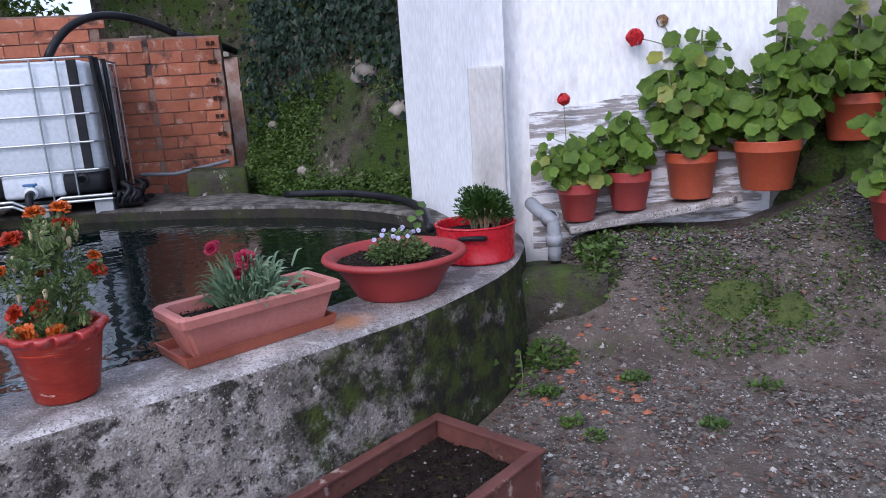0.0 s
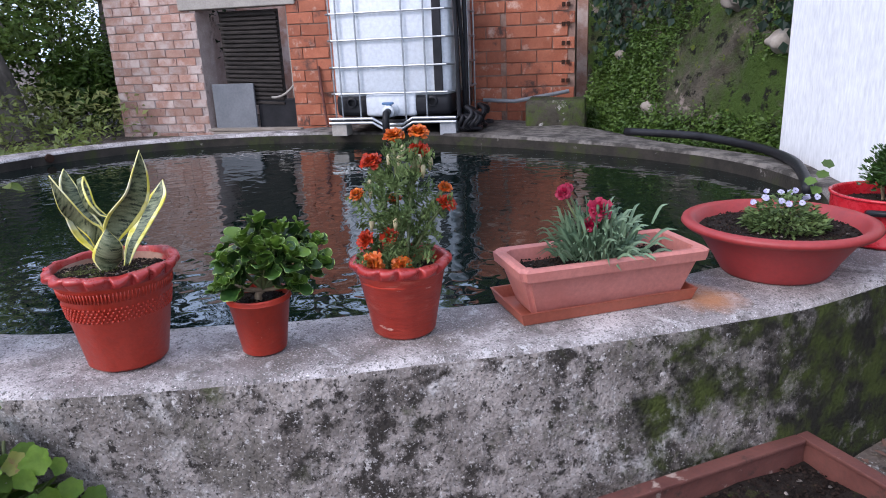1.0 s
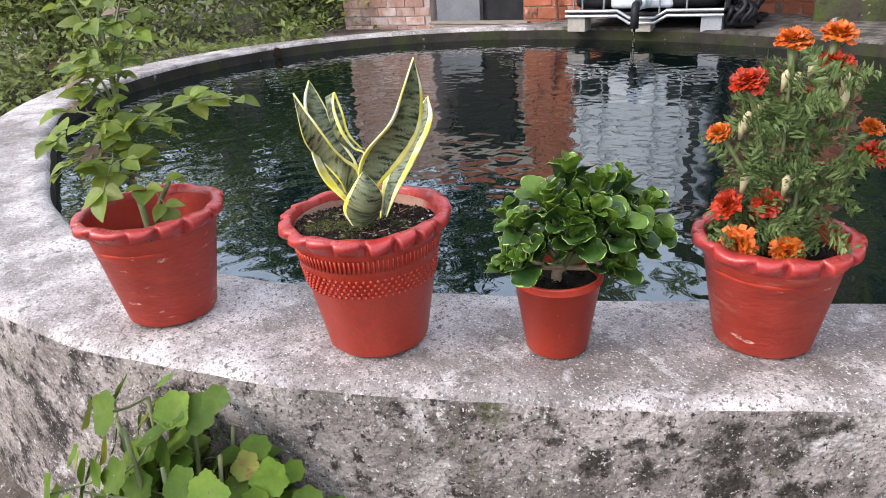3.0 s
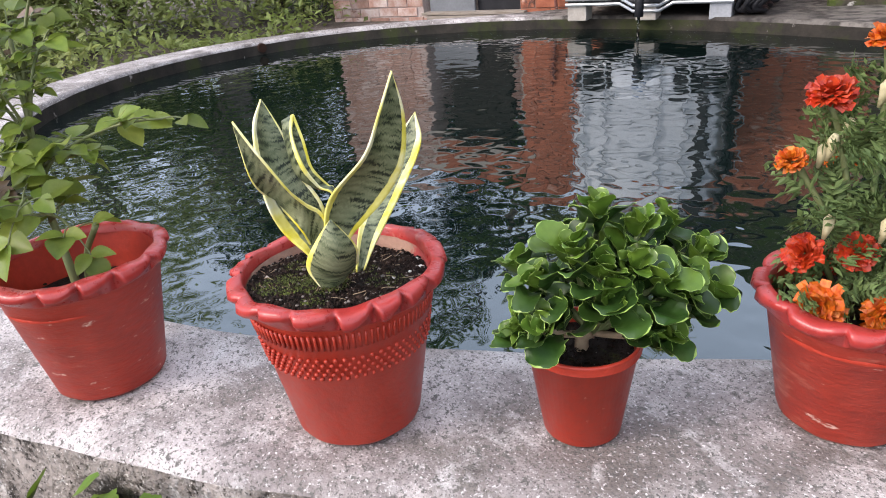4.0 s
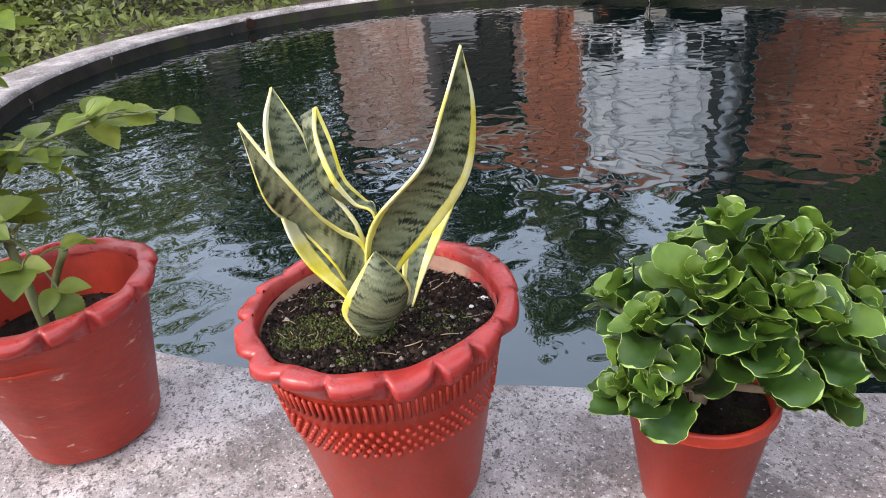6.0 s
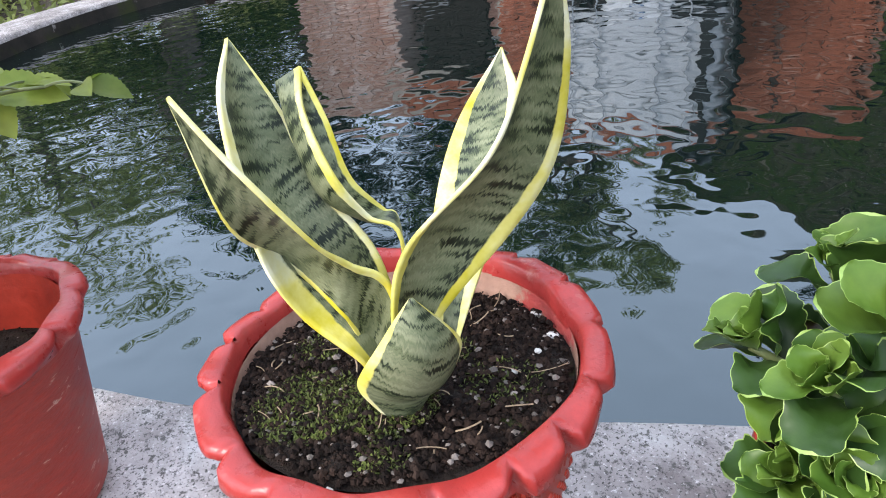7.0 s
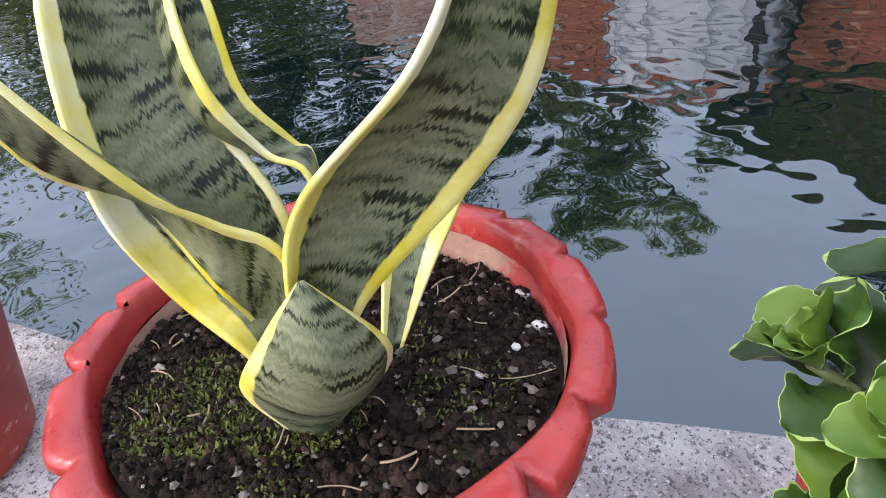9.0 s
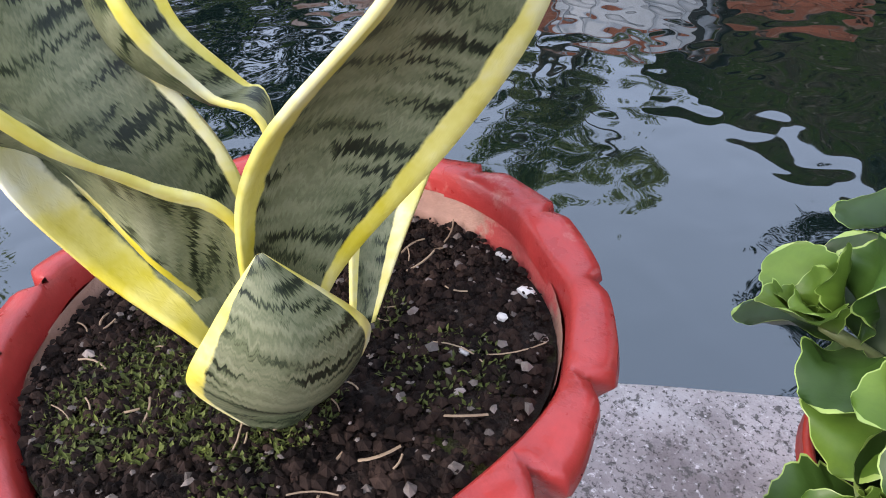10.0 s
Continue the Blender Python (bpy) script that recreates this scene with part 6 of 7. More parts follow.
POTS = "geranium pots along the white wall"
BANK = (   # x, y, z, top radius, bottom radius, height, plastic, label
    (-0.095, 3.640, 0.690, 0.105, 0.075, 0.185, PLASTIC_RED, "dark red plastic pot with a geranium, at the slab's end"),
    (0.140, 3.745, 0.727, 0.110, 0.080, 0.190, PLASTIC_RED, "dark red plastic pot, pale with dust at its foot"),
    (0.430, 3.850, 0.768, 0.123, 0.098, 0.225, PLASTIC_ORANGE, "orange plastic pot with a wide rim, on the slab"),
    (0.765, 3.760, 0.822, 0.143, 0.110, 0.225, PLASTIC_ORANGE, "orange plastic pot standing on the mossy bank"),
    (1.140, 4.000, 1.015, 0.125, 0.100, 0.215, PLASTIC_ORANGE, "orange plastic pot on top of the bank"),
    (1.230, 3.330, 0.680, 0.120, 0.090, 0.200, PLASTIC_RED, "red plastic pot on the slope beside the gravel"),
)
for x, y, z, a, b, h, m, label in BANK:
    q = plain_pot("flower_pot", label, x, y, z, a, b, h, m, POTS, 0.03)
    soil_disc(a - 0.015, h - 0.03, q, x)
GER = "geraniums along the white wall"
build_geranium("geranium", "small geranium with one red flower and bare lower stems", (-0.095, 3.64, 0.845), 0.30, 0.20, 114, 0.022, 0.042, 0.08, (((-0.16, 3.66, 1.285), 0.034, PETAL_SCARLET),), 11, (-0.05, -0.02), GER)
build_geranium("geranium", "compact geranium with dense round leaves in a dark red pot", (0.14, 3.745, 0.89), 0.36, 0.20, 161, 0.024, 0.044, 0.03, (), 12, (-0.06, 0.0), GER)
build_geranium("geranium", "tall geranium with yellowing lower leaves and a red flower head", (0.43, 3.85, 0.965), 0.78, 0.27, 323, 0.026, 0.050, 0.22, (((0.165, 3.80, 1.555), 0.046, PETAL_SCARLET), ((0.285, 3.90, 1.63), 0.032, DRY)), 13, (0.0, 0.02), GER, stems=9)
build_geranium("geranium", "tall leafy geranium in an orange pot on the bank", (0.765, 3.76, 1.02), 0.70, 0.25, 285, 0.028, 0.050, 0.05, (), 14, (0.12, 0.05), GER, stems=9)
build_geranium("geranium", "spreading geranium on top of the bank", (1.14, 4.0, 1.205), 0.48, 0.28, 209, 0.030, 0.052, 0.06, (), 15, (0.05, 0.0), GER)
build_geranium("geranium", "geranium with large leaves leaning over the gravel", (1.23, 3.33, 0.855), 0.62, 0.22, 171, 0.030, 0.050, 0.10, (), 16, (0.02, 0.0), GER)

# plastered pillar and the bare boards of the white wall
pil = bmesh.new()
box(pil, (-0.085, -0.05, 0.25), (0.085, 0.12, 1.47), 0.012)
bmesh.ops.subdivide_edges(pil, edges=[e for e in pil.edges if e.calc_length() > 0.5], cuts=10)
for v in pil.verts:
    v.co += 0.008 * noise.noise_vector(v.co * 6)
WORN_WHITE = mat("worn_whitewash", (0.46, 0.43, 0.41), (0.72, 0.70, 0.68), 5, 0.93, 0.5, 60, [((0.30, 0.26, 0.24), 6, 0.60, 0.70)], stretch=(1, 1, 0.3))
ob = part("wall_pillar", pil, WORN_WHITE)
ob.matrix_world = pose(-0.525, 3.560, 0, 0, 0, 16)
tagged(ob, "worn whitewashed stub of a pillar against the white wall", "pillar", kind="structure")
PEEL = mat("peeling_whitewash", (0.30, 0.27, 0.26), (0.42, 0.38, 0.37), 30, 0.93, 0.8, 60, [((0.80, 0.79, 0.82), 16, 0.47, 0.53)], stretch=(0.22, 0.22, 1.6), dist=0.015)
bd = bmesh.new()
n = 24
for i in range(n):
    t0, t1 = i / n, (i + 1) / n
    x0, x1 = -0.36 + 1.12 * t0, -0.36 + 1.12 * t1
    top0, top1 = [1.22 + 0.14 * t + 0.015 * fnoise(t * 30, 2) for t in (t0, t1)]
    lo, hi0, hi1 = 0.30, top0, top1
    y0, y1 = 3.74 + (x0 + 0.42) * 0.2295 - 0.006, 3.74 + (x1 + 0.42) * 0.2295 - 0.006
    vs = [bd.verts.new(p) for p in ((x0, y0, lo), (x1, y1, lo), (x1, y1, hi1), (x0, y0, hi0))]
    bd.faces.new(vs)
bmesh.ops.remove_doubles(bd, verts=bd.verts, dist=0.0001)
ex = bmesh.ops.extrude_face_region(bd, geom=bd.faces[:])
bmesh.ops.translate(bd, verts=[g for g in ex["geom"] if isinstance(g, bmesh.types.BMVert)], vec=(0.002, -0.008, 0))
bmesh.ops.recalc_face_normals(bd, faces=bd.faces)
tagged(part("wall_peeling_band", bd, PEEL), "peeling whitewash over grey horizontal scratches", "wall", kind="structure")

# drain elbow, cross wall and hose at the tank's end
pv = bmesh.new()
tube(pv, chain([(-0.33, 3.60, 0.78), (-0.27, 3.52, 0.755), (-0.20, 3.48, 0.715), (-0.185, 3.47, 0.66), (-0.185, 3.47, 0.52)], 14), 0.033, 14)
p = thing("drain_pipe", "grey plastic drain elbow coming out of the wall", "pipe", pose(0, 0, 0))
part("pipe", pv, GREY_PVC, p, smooth=True)
for q in ((-0.205, 3.482, 0.725), (-0.185, 3.47, 0.62)):
    cl = bmesh.new()
    lathe(cl, [(0.030, -0.025), (0.040, -0.025), (0.040, 0.025), (0.030, 0.025)], 18, m=pose(*q, 0 if q[2] < 0.7 else 35, 0, 30))
    part("collar", cl, GREY_PVC, p, smooth=True)
cw = bmesh.new()
box(cw, (-0.36, -0.12, 0.0), (0.26, 0.16, 0.50), 0.03)
bmesh.ops.subdivide_edges(cw, edges=cw.edges[:], cuts=5, use_grid_fill=True)
for v in cw.verts:
    v.co += 0.022 * noise.noise_vector(v.co * 5)
ob = part("wall_footing", cw, CONCRETE_MOSS, smooth=True)
ob.matrix_world = pose(-0.18, 3.40, 0.0, 0, 0, 14)
tagged(ob, "mossy concrete footing under the drain pipe", "footing", kind="structure")
hz = bmesh.new()
tube(hz, chain([(-2.75, 4.98, 0.63), (-2.2, 4.98, 0.635), (-1.75, 4.80, 0.63), (-1.45, 4.56, 0.63), (-1.22, 4.25, 0.64), (-1.05, 3.95, 0.62), (-0.98, 3.80, 0.60)], 40), 0.028, 10)
tagged(part("hose", hz, BLACK_PLASTIC, smooth=True), "black hose lying along the tank's rim", "hose")
wt_bm = bmesh.new()
tube(wt_bm, [(0.045, 3.36, 0.22), (0.035, 3.37, 0.36)], [0.014, 0.010], 8)
tagged(part("marker_stick", wt_bm, WHITE_CHIP), "short white stick at the foot of the bank", "stick")


# ---------------------------------------------------------------- loose stones, litter, weeds
def outside_tank(x, y, m=0.06):
    a = math.atan2(y - TANK[1], x - TANK[0])
    return math.hypot(x - TANK[0], y - TANK[1]) > r_out(a) + m


def in_box(x, y):
    p = pose(-0.395, 2.36, 0, 0, 0, math.degrees(math.atan2(-0.155, 0.43))).inverted() @ Vector((x, y, 0))
    return -0.03 < p.x < 0.49 and -1.0 < p.y < 0.03


def yard(count, x0, x1, y0, y1, seed, lift=0.0):
    g = np.random.RandomState(seed)
    out = []
    while len(out) < count:
        x, y = g.uniform(x0, x1), g.uniform(y0, y1)
        if outside_tank(x, y) and not in_box(x, y) and y - 0.2295 * x < 3.72:
            out.append((x, y, ground_z(x, y) + lift))
    return np.array(out), g


PEBBLE = mat("pebbles", (0.10, 0.082, 0.07), (0.27, 0.235, 0.205), 40, 0.9, 0.3, 90, island=0.75)
PEBBLE_PALE = mat("pale_pebbles", (0.42, 0.39, 0.36), (0.62, 0.58, 0.54), 40, 0.9, 0.3, 90, island=0.5)
STONE_MIX = mat("broken_stones", (0.16, 0.13, 0.115), (0.40, 0.35, 0.31), 40, 0.9, 0.3, 90, island=0.7)
P, g = yard(45000, -0.9, 1.9, 1.3, 3.75, 31)
rocks("gravel", P, g.uniform(0.003, 0.011, len(P)) * (1 + 1.2 * (g.rand(len(P)) > 0.96)), PEBBLE, "grey-brown gravel on the earth", "gravel", 1)
P, g = yard(8500, -0.9, 1.9, 1.3, 3.75, 32)
rocks("pale_gravel", P, g.uniform(0.0025, 0.008, len(P)) * (1 + 1.5 * (g.rand(len(P)) > 0.97)), PEBBLE_PALE, "scattered whitish pebbles on the earth", "gravel", 2)
P, g = yard(2600, 0.1, 1.9, 3.0, 3.75, 36)
rocks("bank_stones", P, g.uniform(0.004, 0.014, len(P)), STONE_MIX, "pale broken stones on the slope of the bank", "stones", 4)
P, g = yard(40, -0.3, 0.35, 2.7, 3.5, 33)
rocks("brick_crumbs", P, g.uniform(0.010, 0.028, len(P)), BRICK_ORANGE, "broken crumbs of orange brick on the ground", "rubble", 3)
P, g = yard(2250, -0.6, 1.9, 1.4, 3.7, 34, 0.006)
n = len(P)
a = g.rand(n) * 6.283
tagged(leaf_cloud("leaf_litter", P, np.c_[np.cos(a), np.sin(a), g.normal(0, 0.2, n)], np.c_[g.normal(0, 0.3, (n, 2)), np.ones(n)], g.uniform(0.015, 0.05, n), g.uniform(0.008, 0.026, n), mat("litter", (0.12, 0.06, 0.04), (0.26, 0.14, 0.10), 20, 0.8, 0, 40, island=0.5)), "brown fallen leaves on the gravel", "leaf litter", kind="stuff")

# mossy cushions and weeds on the bank and at the wall's foot
g = np.random.RandomState(41)
pts = []
for cx, cy, r, k in ((0.55, 3.36, 0.26, 900), (0.85, 3.34, 0.20, 500), (1.25, 3.42, 0.22, 500), (0.0, 3.50, 0.10, 420), (0.05, 3.42, 0.09, 260), (-0.15, 3.12, 0.14, 420), (-0.10, 2.85, 0.07, 150), (0.25, 3.0, 0.06, 90), (0.55, 2.7, 0.05, 70), (0.35, 3.55, 0.25, 300),
                     (0.75, 3.05, 0.08, 90), (0.15, 2.55, 0.04, 50), (0.8, 1.9, 0.06, 60), (1.0, 3.62, 0.3, 380), (1.45, 3.6, 0.3, 300), (0.05, 2.62, 0.05, 60)):
    for _ in range(k):
        a, q = g.rand() * 6.283, r * math.sqrt(g.rand())
        x, y = cx + q * math.cos(a), cy + 0.6 * q * math.sin(a)
        if outside_tank(x, y, 0.02):
            pts.append((x, y, ground_z(x, y) + 0.03 * g.rand()))
P = np.array(pts)
n = len(P)
a = g.rand(n) * 6.283
tagged(leaf_cloud("weeds", P, np.c_[np.cos(a), np.sin(a), g.uniform(0.1, 1.2, n)], np.c_[g.normal(0, 0.4, (n, 2)), np.ones(n)], g.uniform(0.012, 0.034, n), g.uniform(0.008, 0.02, n), LEAF_WEED), "small green weeds between the pebbles", "weeds", kind="stuff")
MOSS = mat("moss", (0.04, 0.06, 0.012), (0.085, 0.105, 0.022), 25, 0.97, 1.0, 120, dist=0.01)
for cx, cy, rx, ry in ((0.62, 3.40, 0.13, 0.06), (0.84, 3.36, 0.10, 0.05), (1.30, 3.36, 0.09, 0.05)):
    bm = bmesh.new()
    rings, m = 8, 28
    c = bm.verts.new((cx, cy, ground_z(cx, cy) + 0.03))
    prev = None
    for k in range(1, rings + 1):
        t = k / rings
        ring = []
        for i in range(m):
            a = 2 * math.pi * i / m
            w = 1 + 0.3 * fnoise(cx * 9 + math.cos(a) * 1.5, math.sin(a) * 1.5)
            x, y = cx + rx * t * w * math.cos(a), cy + ry * t * w * math.sin(a)
            ring.append(bm.verts.new((x, y, ground_z(x, y) + 0.03 * (1 - t ** 3) - 0.004 * (k == rings) + 0.008 * fnoise(x * 30, y * 30))))
        for i in range(m):
            if prev:
                bm.faces.new((prev[i], ring[i], ring[(i + 1) % m], prev[(i + 1) % m]))
            else:
                bm.faces.new((c, ring[i], ring[(i + 1) % m]))
        prev = ring
    tagged(part("moss_cushion", bm, MOSS, smooth=True), "yellow-green moss cushion on the bank", "moss", "moss cushions on the bank")

for x, y, h, k in ((0.02, 3.36, 0.26, 90), (0.10, 3.46, 0.14, 50), (-0.17, 3.08, 0.10, 45), (-0.20, 2.82, 0.20, 26)):
    g = np.random.RandomState(int(h * 1000))
    z0 = ground_z(x, y)
    w = thing("weed", "leafy green weed growing at the foot of the wall", "weed", pose(x, y, z0), "weeds at the wall's foot")
    st = bmesh.new()
    tube(st, [(0, 0, -0.01), (0.01, 0.0, h * 0.5), (0.0, 0.01, h)], 0.003, 6)
    part("stem", st, STEM, w)
    P = np.c_[g.normal(0, 0.028, (k, 2)), g.uniform(0.02, h, k)]
    a = g.rand(k) * 6.283
    L = g.uniform(0.022, 0.045, k)
    leaf_cloud("foliage", P, np.c_[np.cos(a), np.sin(a), g.uniform(-0.2, 0.6, k)], np.c_[g.normal(0, 0.4, k), g.normal(-0.5, 0.4, k), np.ones(k)], L, L * 0.75, LEAF_WEED, w)["kind"] = "stuff"

# a boulder and bare roots in the earth bank
for x, z, r in ((-3.38, 1.16, 0.085), (-2.2, 1.55, 0.12), (-1.75, 1.25, 0.10), (-2.9, 0.75, 0.08)):
    bm = bmesh.new()
    bmesh.ops.create_icosphere(bm, subdivisions=3, radius=r)
    for v in bm.verts:
        v.co = Vector((v.co.x * 1.1, v.co.y * 0.8, v.co.z * 0.75)) + 0.25 * r * noise.noise_vector(v.co * 14 + Vector((x, z, 0)))
    ob = part("boulder", bm, STONE, smooth=True)
    ob.matrix_world = pose(x, bank_y(x, z) - r * 0.35, z)
    tagged(ob, "pale brown stone sticking out of the earth bank", "stone", "stones in the bank")


# ---------------------------------------------------------------- trees
def build_tree(label, x, y, z, h, r, crown, leaves, material, lean=(0, 0), seed=0, size=(0.05, 0.11), blobs=22, low=0.45, forks=2):
    t = thing("tree", label, "tree", pose(x, y, z), "trees behind the tank")
    rg = random.Random(seed)
    g = np.random.RandomState(seed)
    top = Vector((lean[0], lean[1], h * 0.6))
    for k in range(forks):
        bm = bmesh.new()
        off = Vector((rg.uniform(-0.3, 0.3), rg.uniform(-0.3, 0.3), 0)) * (k > 0)
        line = chain([(off.x * 0.3, off.y * 0.3, -0.2), (lean[0] * 0.3 + off.x, lean[1] * 0.3 + off.y, h * 0.25), top + off * 2.0], 12)
        tube(bm, line, [r * (1 - 0.35 * k) * (1.25 - 0.075 * i) for i in range(13)], 12)
        for v in bm.verts:
            v.co += 0.12 * r * noise.noise_vector(v.co * 3)
        part("trunk", bm, BARK, t, smooth=True)
    cs = []
    for i in range(blobs):
        a = i * 2.4
        q = math.sqrt((i + 0.5) / blobs)
        c = Vector((lean[0] + crown * q * math.cos(a), lean[1] + crown * q * math.sin(a), h * rg.uniform(low, 1.0) - 0.2 * q * h))
        cs.append(c)
        if i % 3 == 0:
            bm = bmesh.new()
            tube(bm, bez(top * rg.uniform(0.5, 1.0), (top + c) / 2 + Vector((0, 0, 0.2)), c, 8), [r * 0.35 * (1 - 0.1 * j) for j in range(9)], 7)
            part("limb", bm, BARK, t, smooth=True)
    k = leaves // blobs
    P = []
    for c in cs:
        s = crown * rg.uniform(0.22, 0.42)
        d = g.normal(0, 1, (k, 3))
        d = d / np.linalg.norm(d, axis=1, keepdims=True) * (g.rand(k, 1) ** 0.45) * (s, s, s * 0.7)
        P.append(np.array(c) + d)
    P = np.concatenate(P)
    n = len(P)
    D = np.c_[g.normal(0, 1, (n, 2)), g.normal(-0.3, 0.5, n)]
    N = np.c_[g.normal(0, 0.6, (n, 2)), np.ones(n)]
    L = g.uniform(size[0], size[1], n)
    leaf_cloud("crown", P, D, N, L, L * 0.6, material, t)["kind"] = "stuff"


build_tree("old leaning tree with a thick dark trunk behind the tank", -8.9, 2.15, 0.4, 3.7, 0.20, 1.8, 9500, LEAF_TREE, (-0.9, -0.35), 1, forks=3, low=0.35)
build_tree("leafy tree with light gaps in its crown", -10.5, 0.2, 0.3, 4.3, 0.14, 2.1, 11000, LEAF_FAR, (0.2, 0.1), 2, low=0.3)
build_tree("leafy tree beside the shed", -10.8, 3.9, 0.4, 5.4, 0.15, 2.2, 16000, LEAF_IVY, (0.2, 0.0), 3, size=(0.07, 0.13), low=0.2)
build_tree("dark leafy tree behind the shed", -10.3, 6.5, 0.4, 7.6, 0.15, 2.1, 15000, LEAF_TREE, (0.2, 0.0), 13, size=(0.07, 0.13), low=0.3)
build_tree("tree rising behind the shed roof", -9.3, 8.0, 0.5, 7.2, 0.16, 1.5, 9500, LEAF_FAR, (0.0, -0.3), 4, low=0.6)
build_tree("tree rising behind the shed roof", -3.9, 9.9, 0.8, 8.2, 0.16, 2.1, 17000, LEAF_IVY, (0.1, -0.3), 5)
build_tree("dark tree leaning over the earth bank", -2.0, 8.0, 2.8, 4.6, 0.15, 2.0, 10000, LEAF_IVY, (0.2, -0.9), 6, low=0.2)
build_tree("dark tree leaning over the earth bank", -0.9, 7.4, 3.2, 4.2, 0.15, 2.0, 10000, LEAF_IVY, (-0.3, -0.8), 7, low=0.2)
build_tree("leafy tree at the edge of the yard", -9.0, -2.6, 0.1, 5.0, 0.14, 2.0, 8000, LEAF_FAR, (0.1, 0.1), 8)


def build_bush(label, x, y, z, r, h, leaves, material, seed):
    g = np.random.RandomState(seed)
    t = thing("bush", label, "bush", pose(x, y, z), "bushes beyond the tank")
    P = []
    for i in range(14):
        c = np.array((r * 0.7 * math.cos(i * 2.4) * math.sqrt(i / 14), r * 0.7 * math.sin(i * 2.4) * math.sqrt(i / 14), h * (0.25 + 0.55 * g.rand())))
        k = leaves // 14
        d = g.normal(0, 1, (k, 3))
        P.append(c + d / np.linalg.norm(d, axis=1, keepdims=True) * g.rand(k, 1) ** 0.4 * r * 0.42)
        if i % 3 == 0:
            bm = bmesh.new()
            tube(bm, bez((0, 0, -0.1), (c[0] * 0.3, c[1] * 0.3, c[2] * 0.6), tuple(c), 6), 0.02, 6)
            part("stem", bm, BARK, t)
    P = np.concatenate(P)
    n = len(P)
    L = g.uniform(0.05, 0.12, n)
    leaf_cloud("foliage", P, np.c_[g.normal(0, 1, (n, 2)), g.normal(0, 0.6, n)], np.c_[g.normal(0, 0.6, (n, 2)), np.ones(n)], L, L * 0.55, material, t)["kind"] = "stuff"


for i, (x, y, r, h, m) in enumerate(((-9.0, 3.0, 0.6, 1.0, LEAF_WEED), (-9.7, 1.0, 1.0, 1.8, LEAF_FAR), (-9.7, 2.9, 0.9, 1.6, LEAF_TREE), (-8.7, 0.0, 0.9, 1.6, LEAF_FAR), (-10.2, -1.2, 1.2, 2.0, LEAF_FAR), (-8.0, -1.4, 0.9, 1.2, LEAF_WEED), (-11.5, 1.6, 1.5, 2.8, LEAF_TREE), (-12.0, 3.4, 1.5, 3.0, LEAF_FAR))):
    build_bush("green bush with loose leafy shoots beyond the tank", x, y, ground_z(x, y), r, h, 3000, m, 70 + i)


# undergrowth on the far side of the tank
g = np.random.RandomState(90)
pts = []
while len(pts) < 13000:
    x, y = g.uniform(-10.5, -6.5), g.uniform(-3.5, 3.6)
    if outside_tank(x, y, 0.55) and not (x > -7.6 and y > 2.6):
        h = max(0.0, 0.10 + 0.40 * fnoise(x * 0.9, y * 0.9)) + (0.45 if outside_tank(x, y, 1.2) else 0.06)
        pts.append((x, y, ground_z(x, y) + h * g.rand()))
P = np.array(pts)
n = len(P)
L = g.uniform(0.04, 0.11, n)
tagged(leaf_cloud("undergrowth", P, np.c_[g.normal(0, 1, (n, 2)), g.normal(0.3, 0.6, n)], np.c_[g.normal(0, 0.6, (n, 2)), np.ones(n)], L, L * 0.5, LEAF_FAR), "bright green undergrowth beyond the tank", "undergrowth", kind="stuff")


# ---------------------------------------------------------------- bricks
def brick_mesh(name, l, h, d, seed):
    rg = random.Random(seed)
    bm = bmesh.new()
    box(bm, (-l / 2, -d, -h / 2), (l / 2, 0, h / 2), 0.0)
    es = [e for e in bm.edges if all(v.co.y < -d * 0.5 for v in e.verts)]
    bmesh.ops.bevel(bm, geom=es, offset=0.004, segments=1, affect="EDGES")
    for v in bm.verts:
        v.co += Vector((rg.uniform(-1, 1), rg.uniform(-1, 1), rg.uniform(-1, 1))) * 0.003
    me = bpy.data.meshes.new(name)
    bm.to_mesh(me)
    bm.free()
    return me


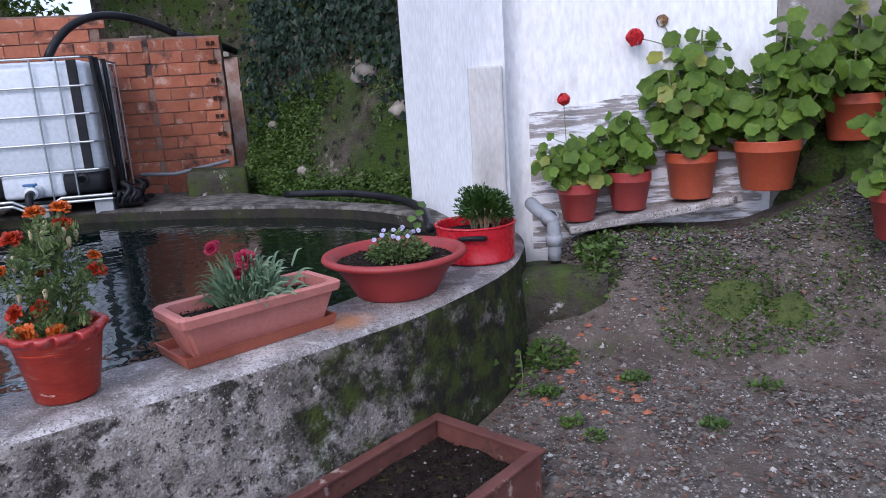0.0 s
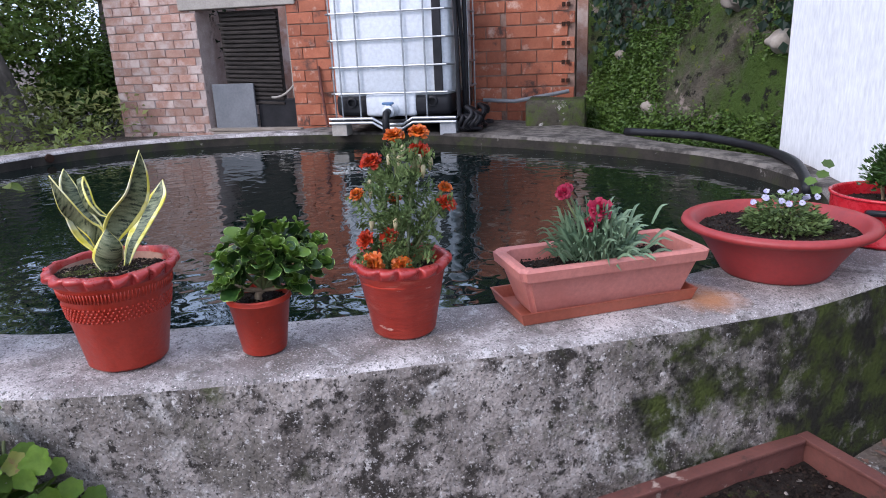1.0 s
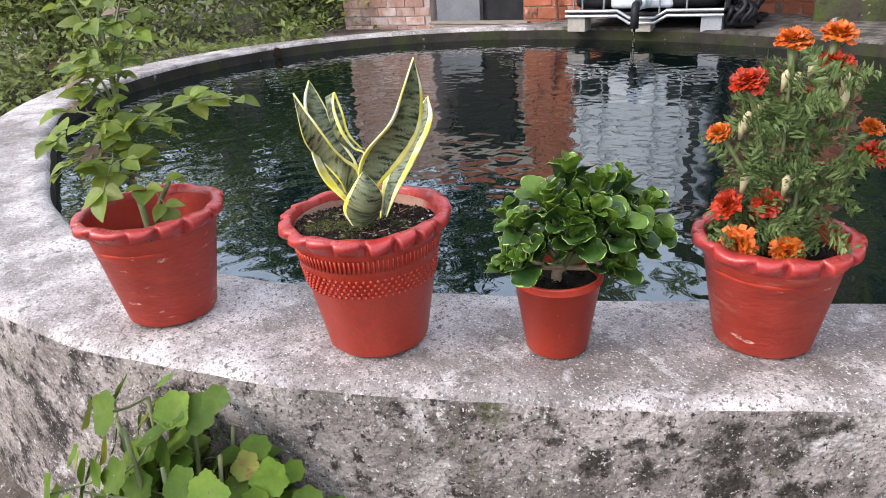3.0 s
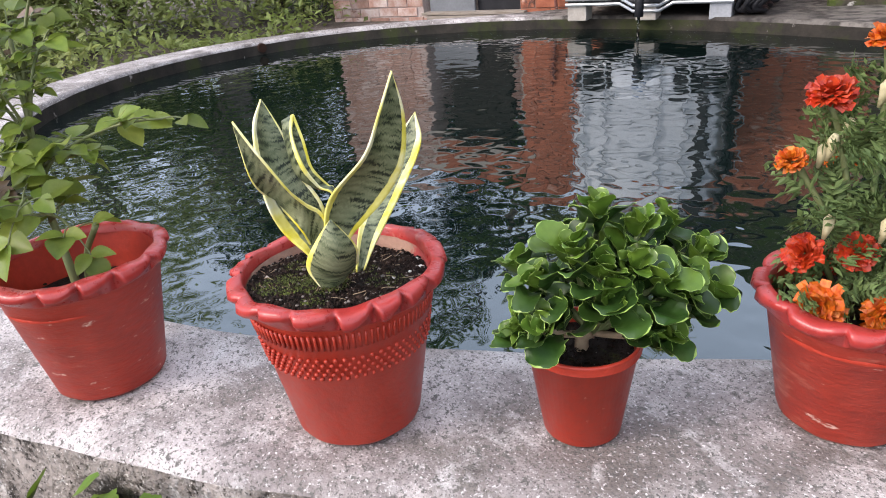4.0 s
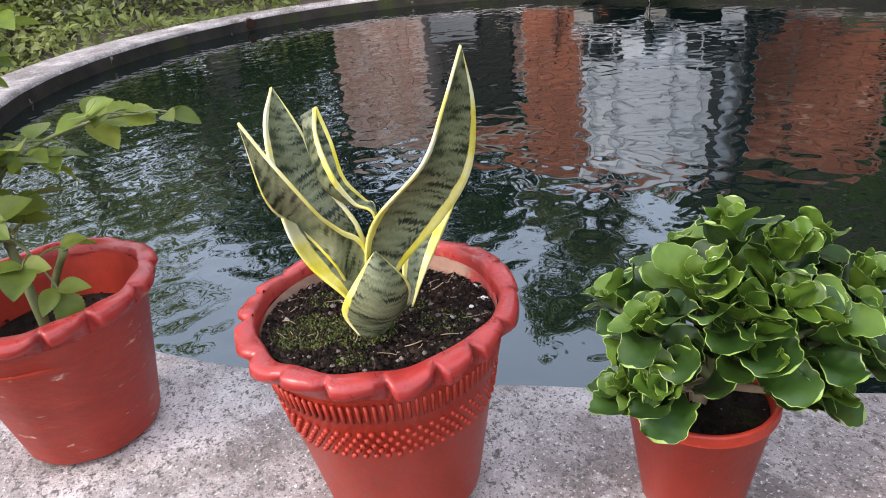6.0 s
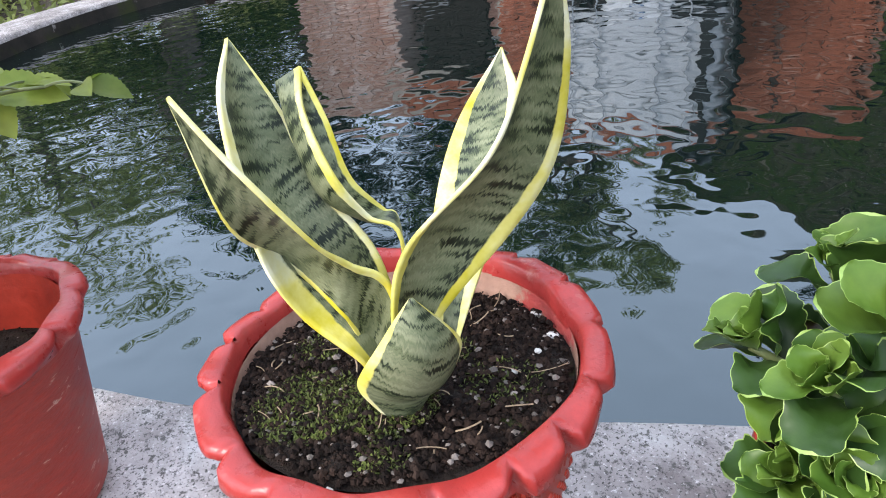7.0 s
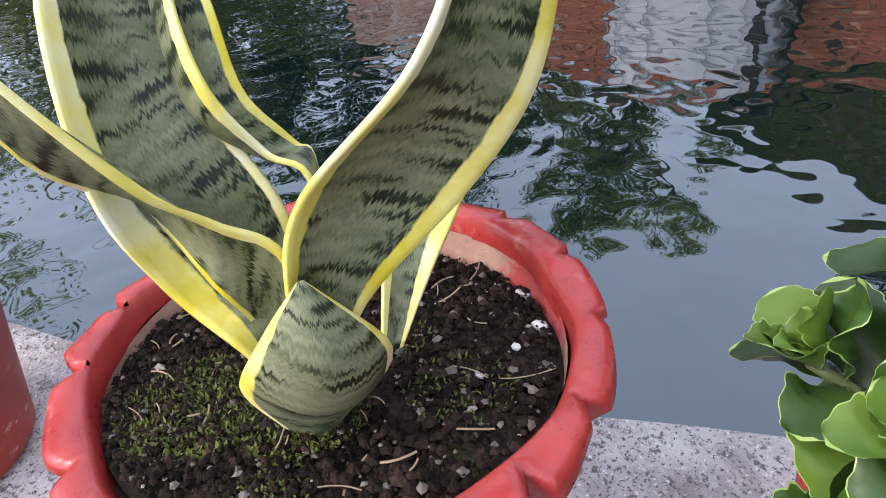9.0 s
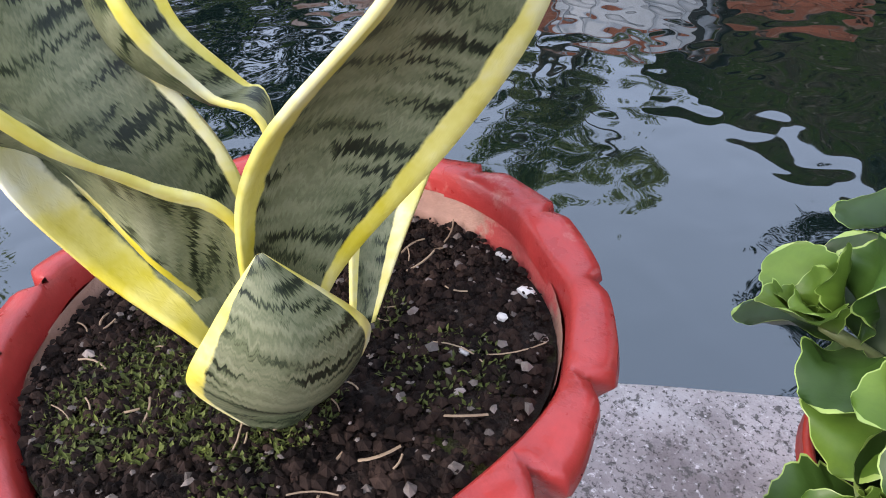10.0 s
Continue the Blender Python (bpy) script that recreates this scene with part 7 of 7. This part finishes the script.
def lay(wall, meshes, s0, s1, z0, z1, length, course, skip, seed):
    """Courses of bricks in stretcher bond on the wall's front."""
    rg = random.Random(seed)
    rows = int((z1 - z0) / course)
    for r in range(rows):
        z = z0 + course * (r + 0.5)
        s = s0 + length * (0.5 if r % 2 else 1.0) - length / 2
        while s < s1:
            a, b = max(s0, s - length / 2), min(s1, s + length / 2)
            s += length
            if b - a < 0.07 or skip((a + b) / 2, z, a, b):
                continue
            ob = new("brick", rg.choice(meshes))
            ob.parent = wall
            ob.location = ((a + b) / 2, FRONT + 0.022 - rg.uniform(-0.006, 0.004), z + rg.uniform(-0.003, 0.003))
            ob.scale = ((b - a - 0.010) / (length - 0.010), 1, 1)


def meshes_of(mat_, l, h, seed):
    out = []
    for i in range(5):
        me = brick_mesh("brick", l - 0.010, h - 0.010, 0.016, seed + i)
        me.materials.append(mat_)
        out.append(me)
    return out


def hole(s, z, a, b):
    return -3.82 < s < -2.75 and 0.50 < z < 1.90 or a < -3.80 < b - 0.09 and 0.5 < z < 1.9


OLD = meshes_of(BRICK_OLD, 0.23, 0.088, 100)
lay(OLD_WALL, OLD, -4.9, -3.80, 0.42, 2.19, 0.23, 0.088, lambda s, z, a, b: False, 1)
lay(OLD_WALL, OLD, -3.80, -2.77, 0.30, 0.51, 0.23, 0.10, lambda s, z, a, b: False, 2)
NEWB = meshes_of(BRICK_ORANGE, 0.29, 0.112, 200)
lay(NEW_WALL, NEWB, -3.80, -2.77, 1.89, 2.12, 0.29, 0.112, lambda s, z, a, b: False, 3)
lay(NEW_WALL, NEWB, -2.77, -0.55, 0.45, 2.26, 0.29, 0.112, lambda s, z, a, b: s > -1.0 and z > 2.03, 4)
lay(NEW_WALL, NEWB, -0.55, 0.09, 0.45, 2.05, 0.29, 0.112, lambda s, z, a, b: False, 5)
# hollow ends of the bricks that tooth the wall's end
for r in range(7):
    for k in (0, 1):
        ob = part("brick_hollow", hb((0.015 - 0.045 * k, FRONT - 0.012, -0.018), (0.045 - 0.045 * k, FRONT + 0.004, 0.018)), HOLE_DARK, NEW_WALL)
        ob.location = (0, 0, 0.95 + 0.112 * 1.5 * r)
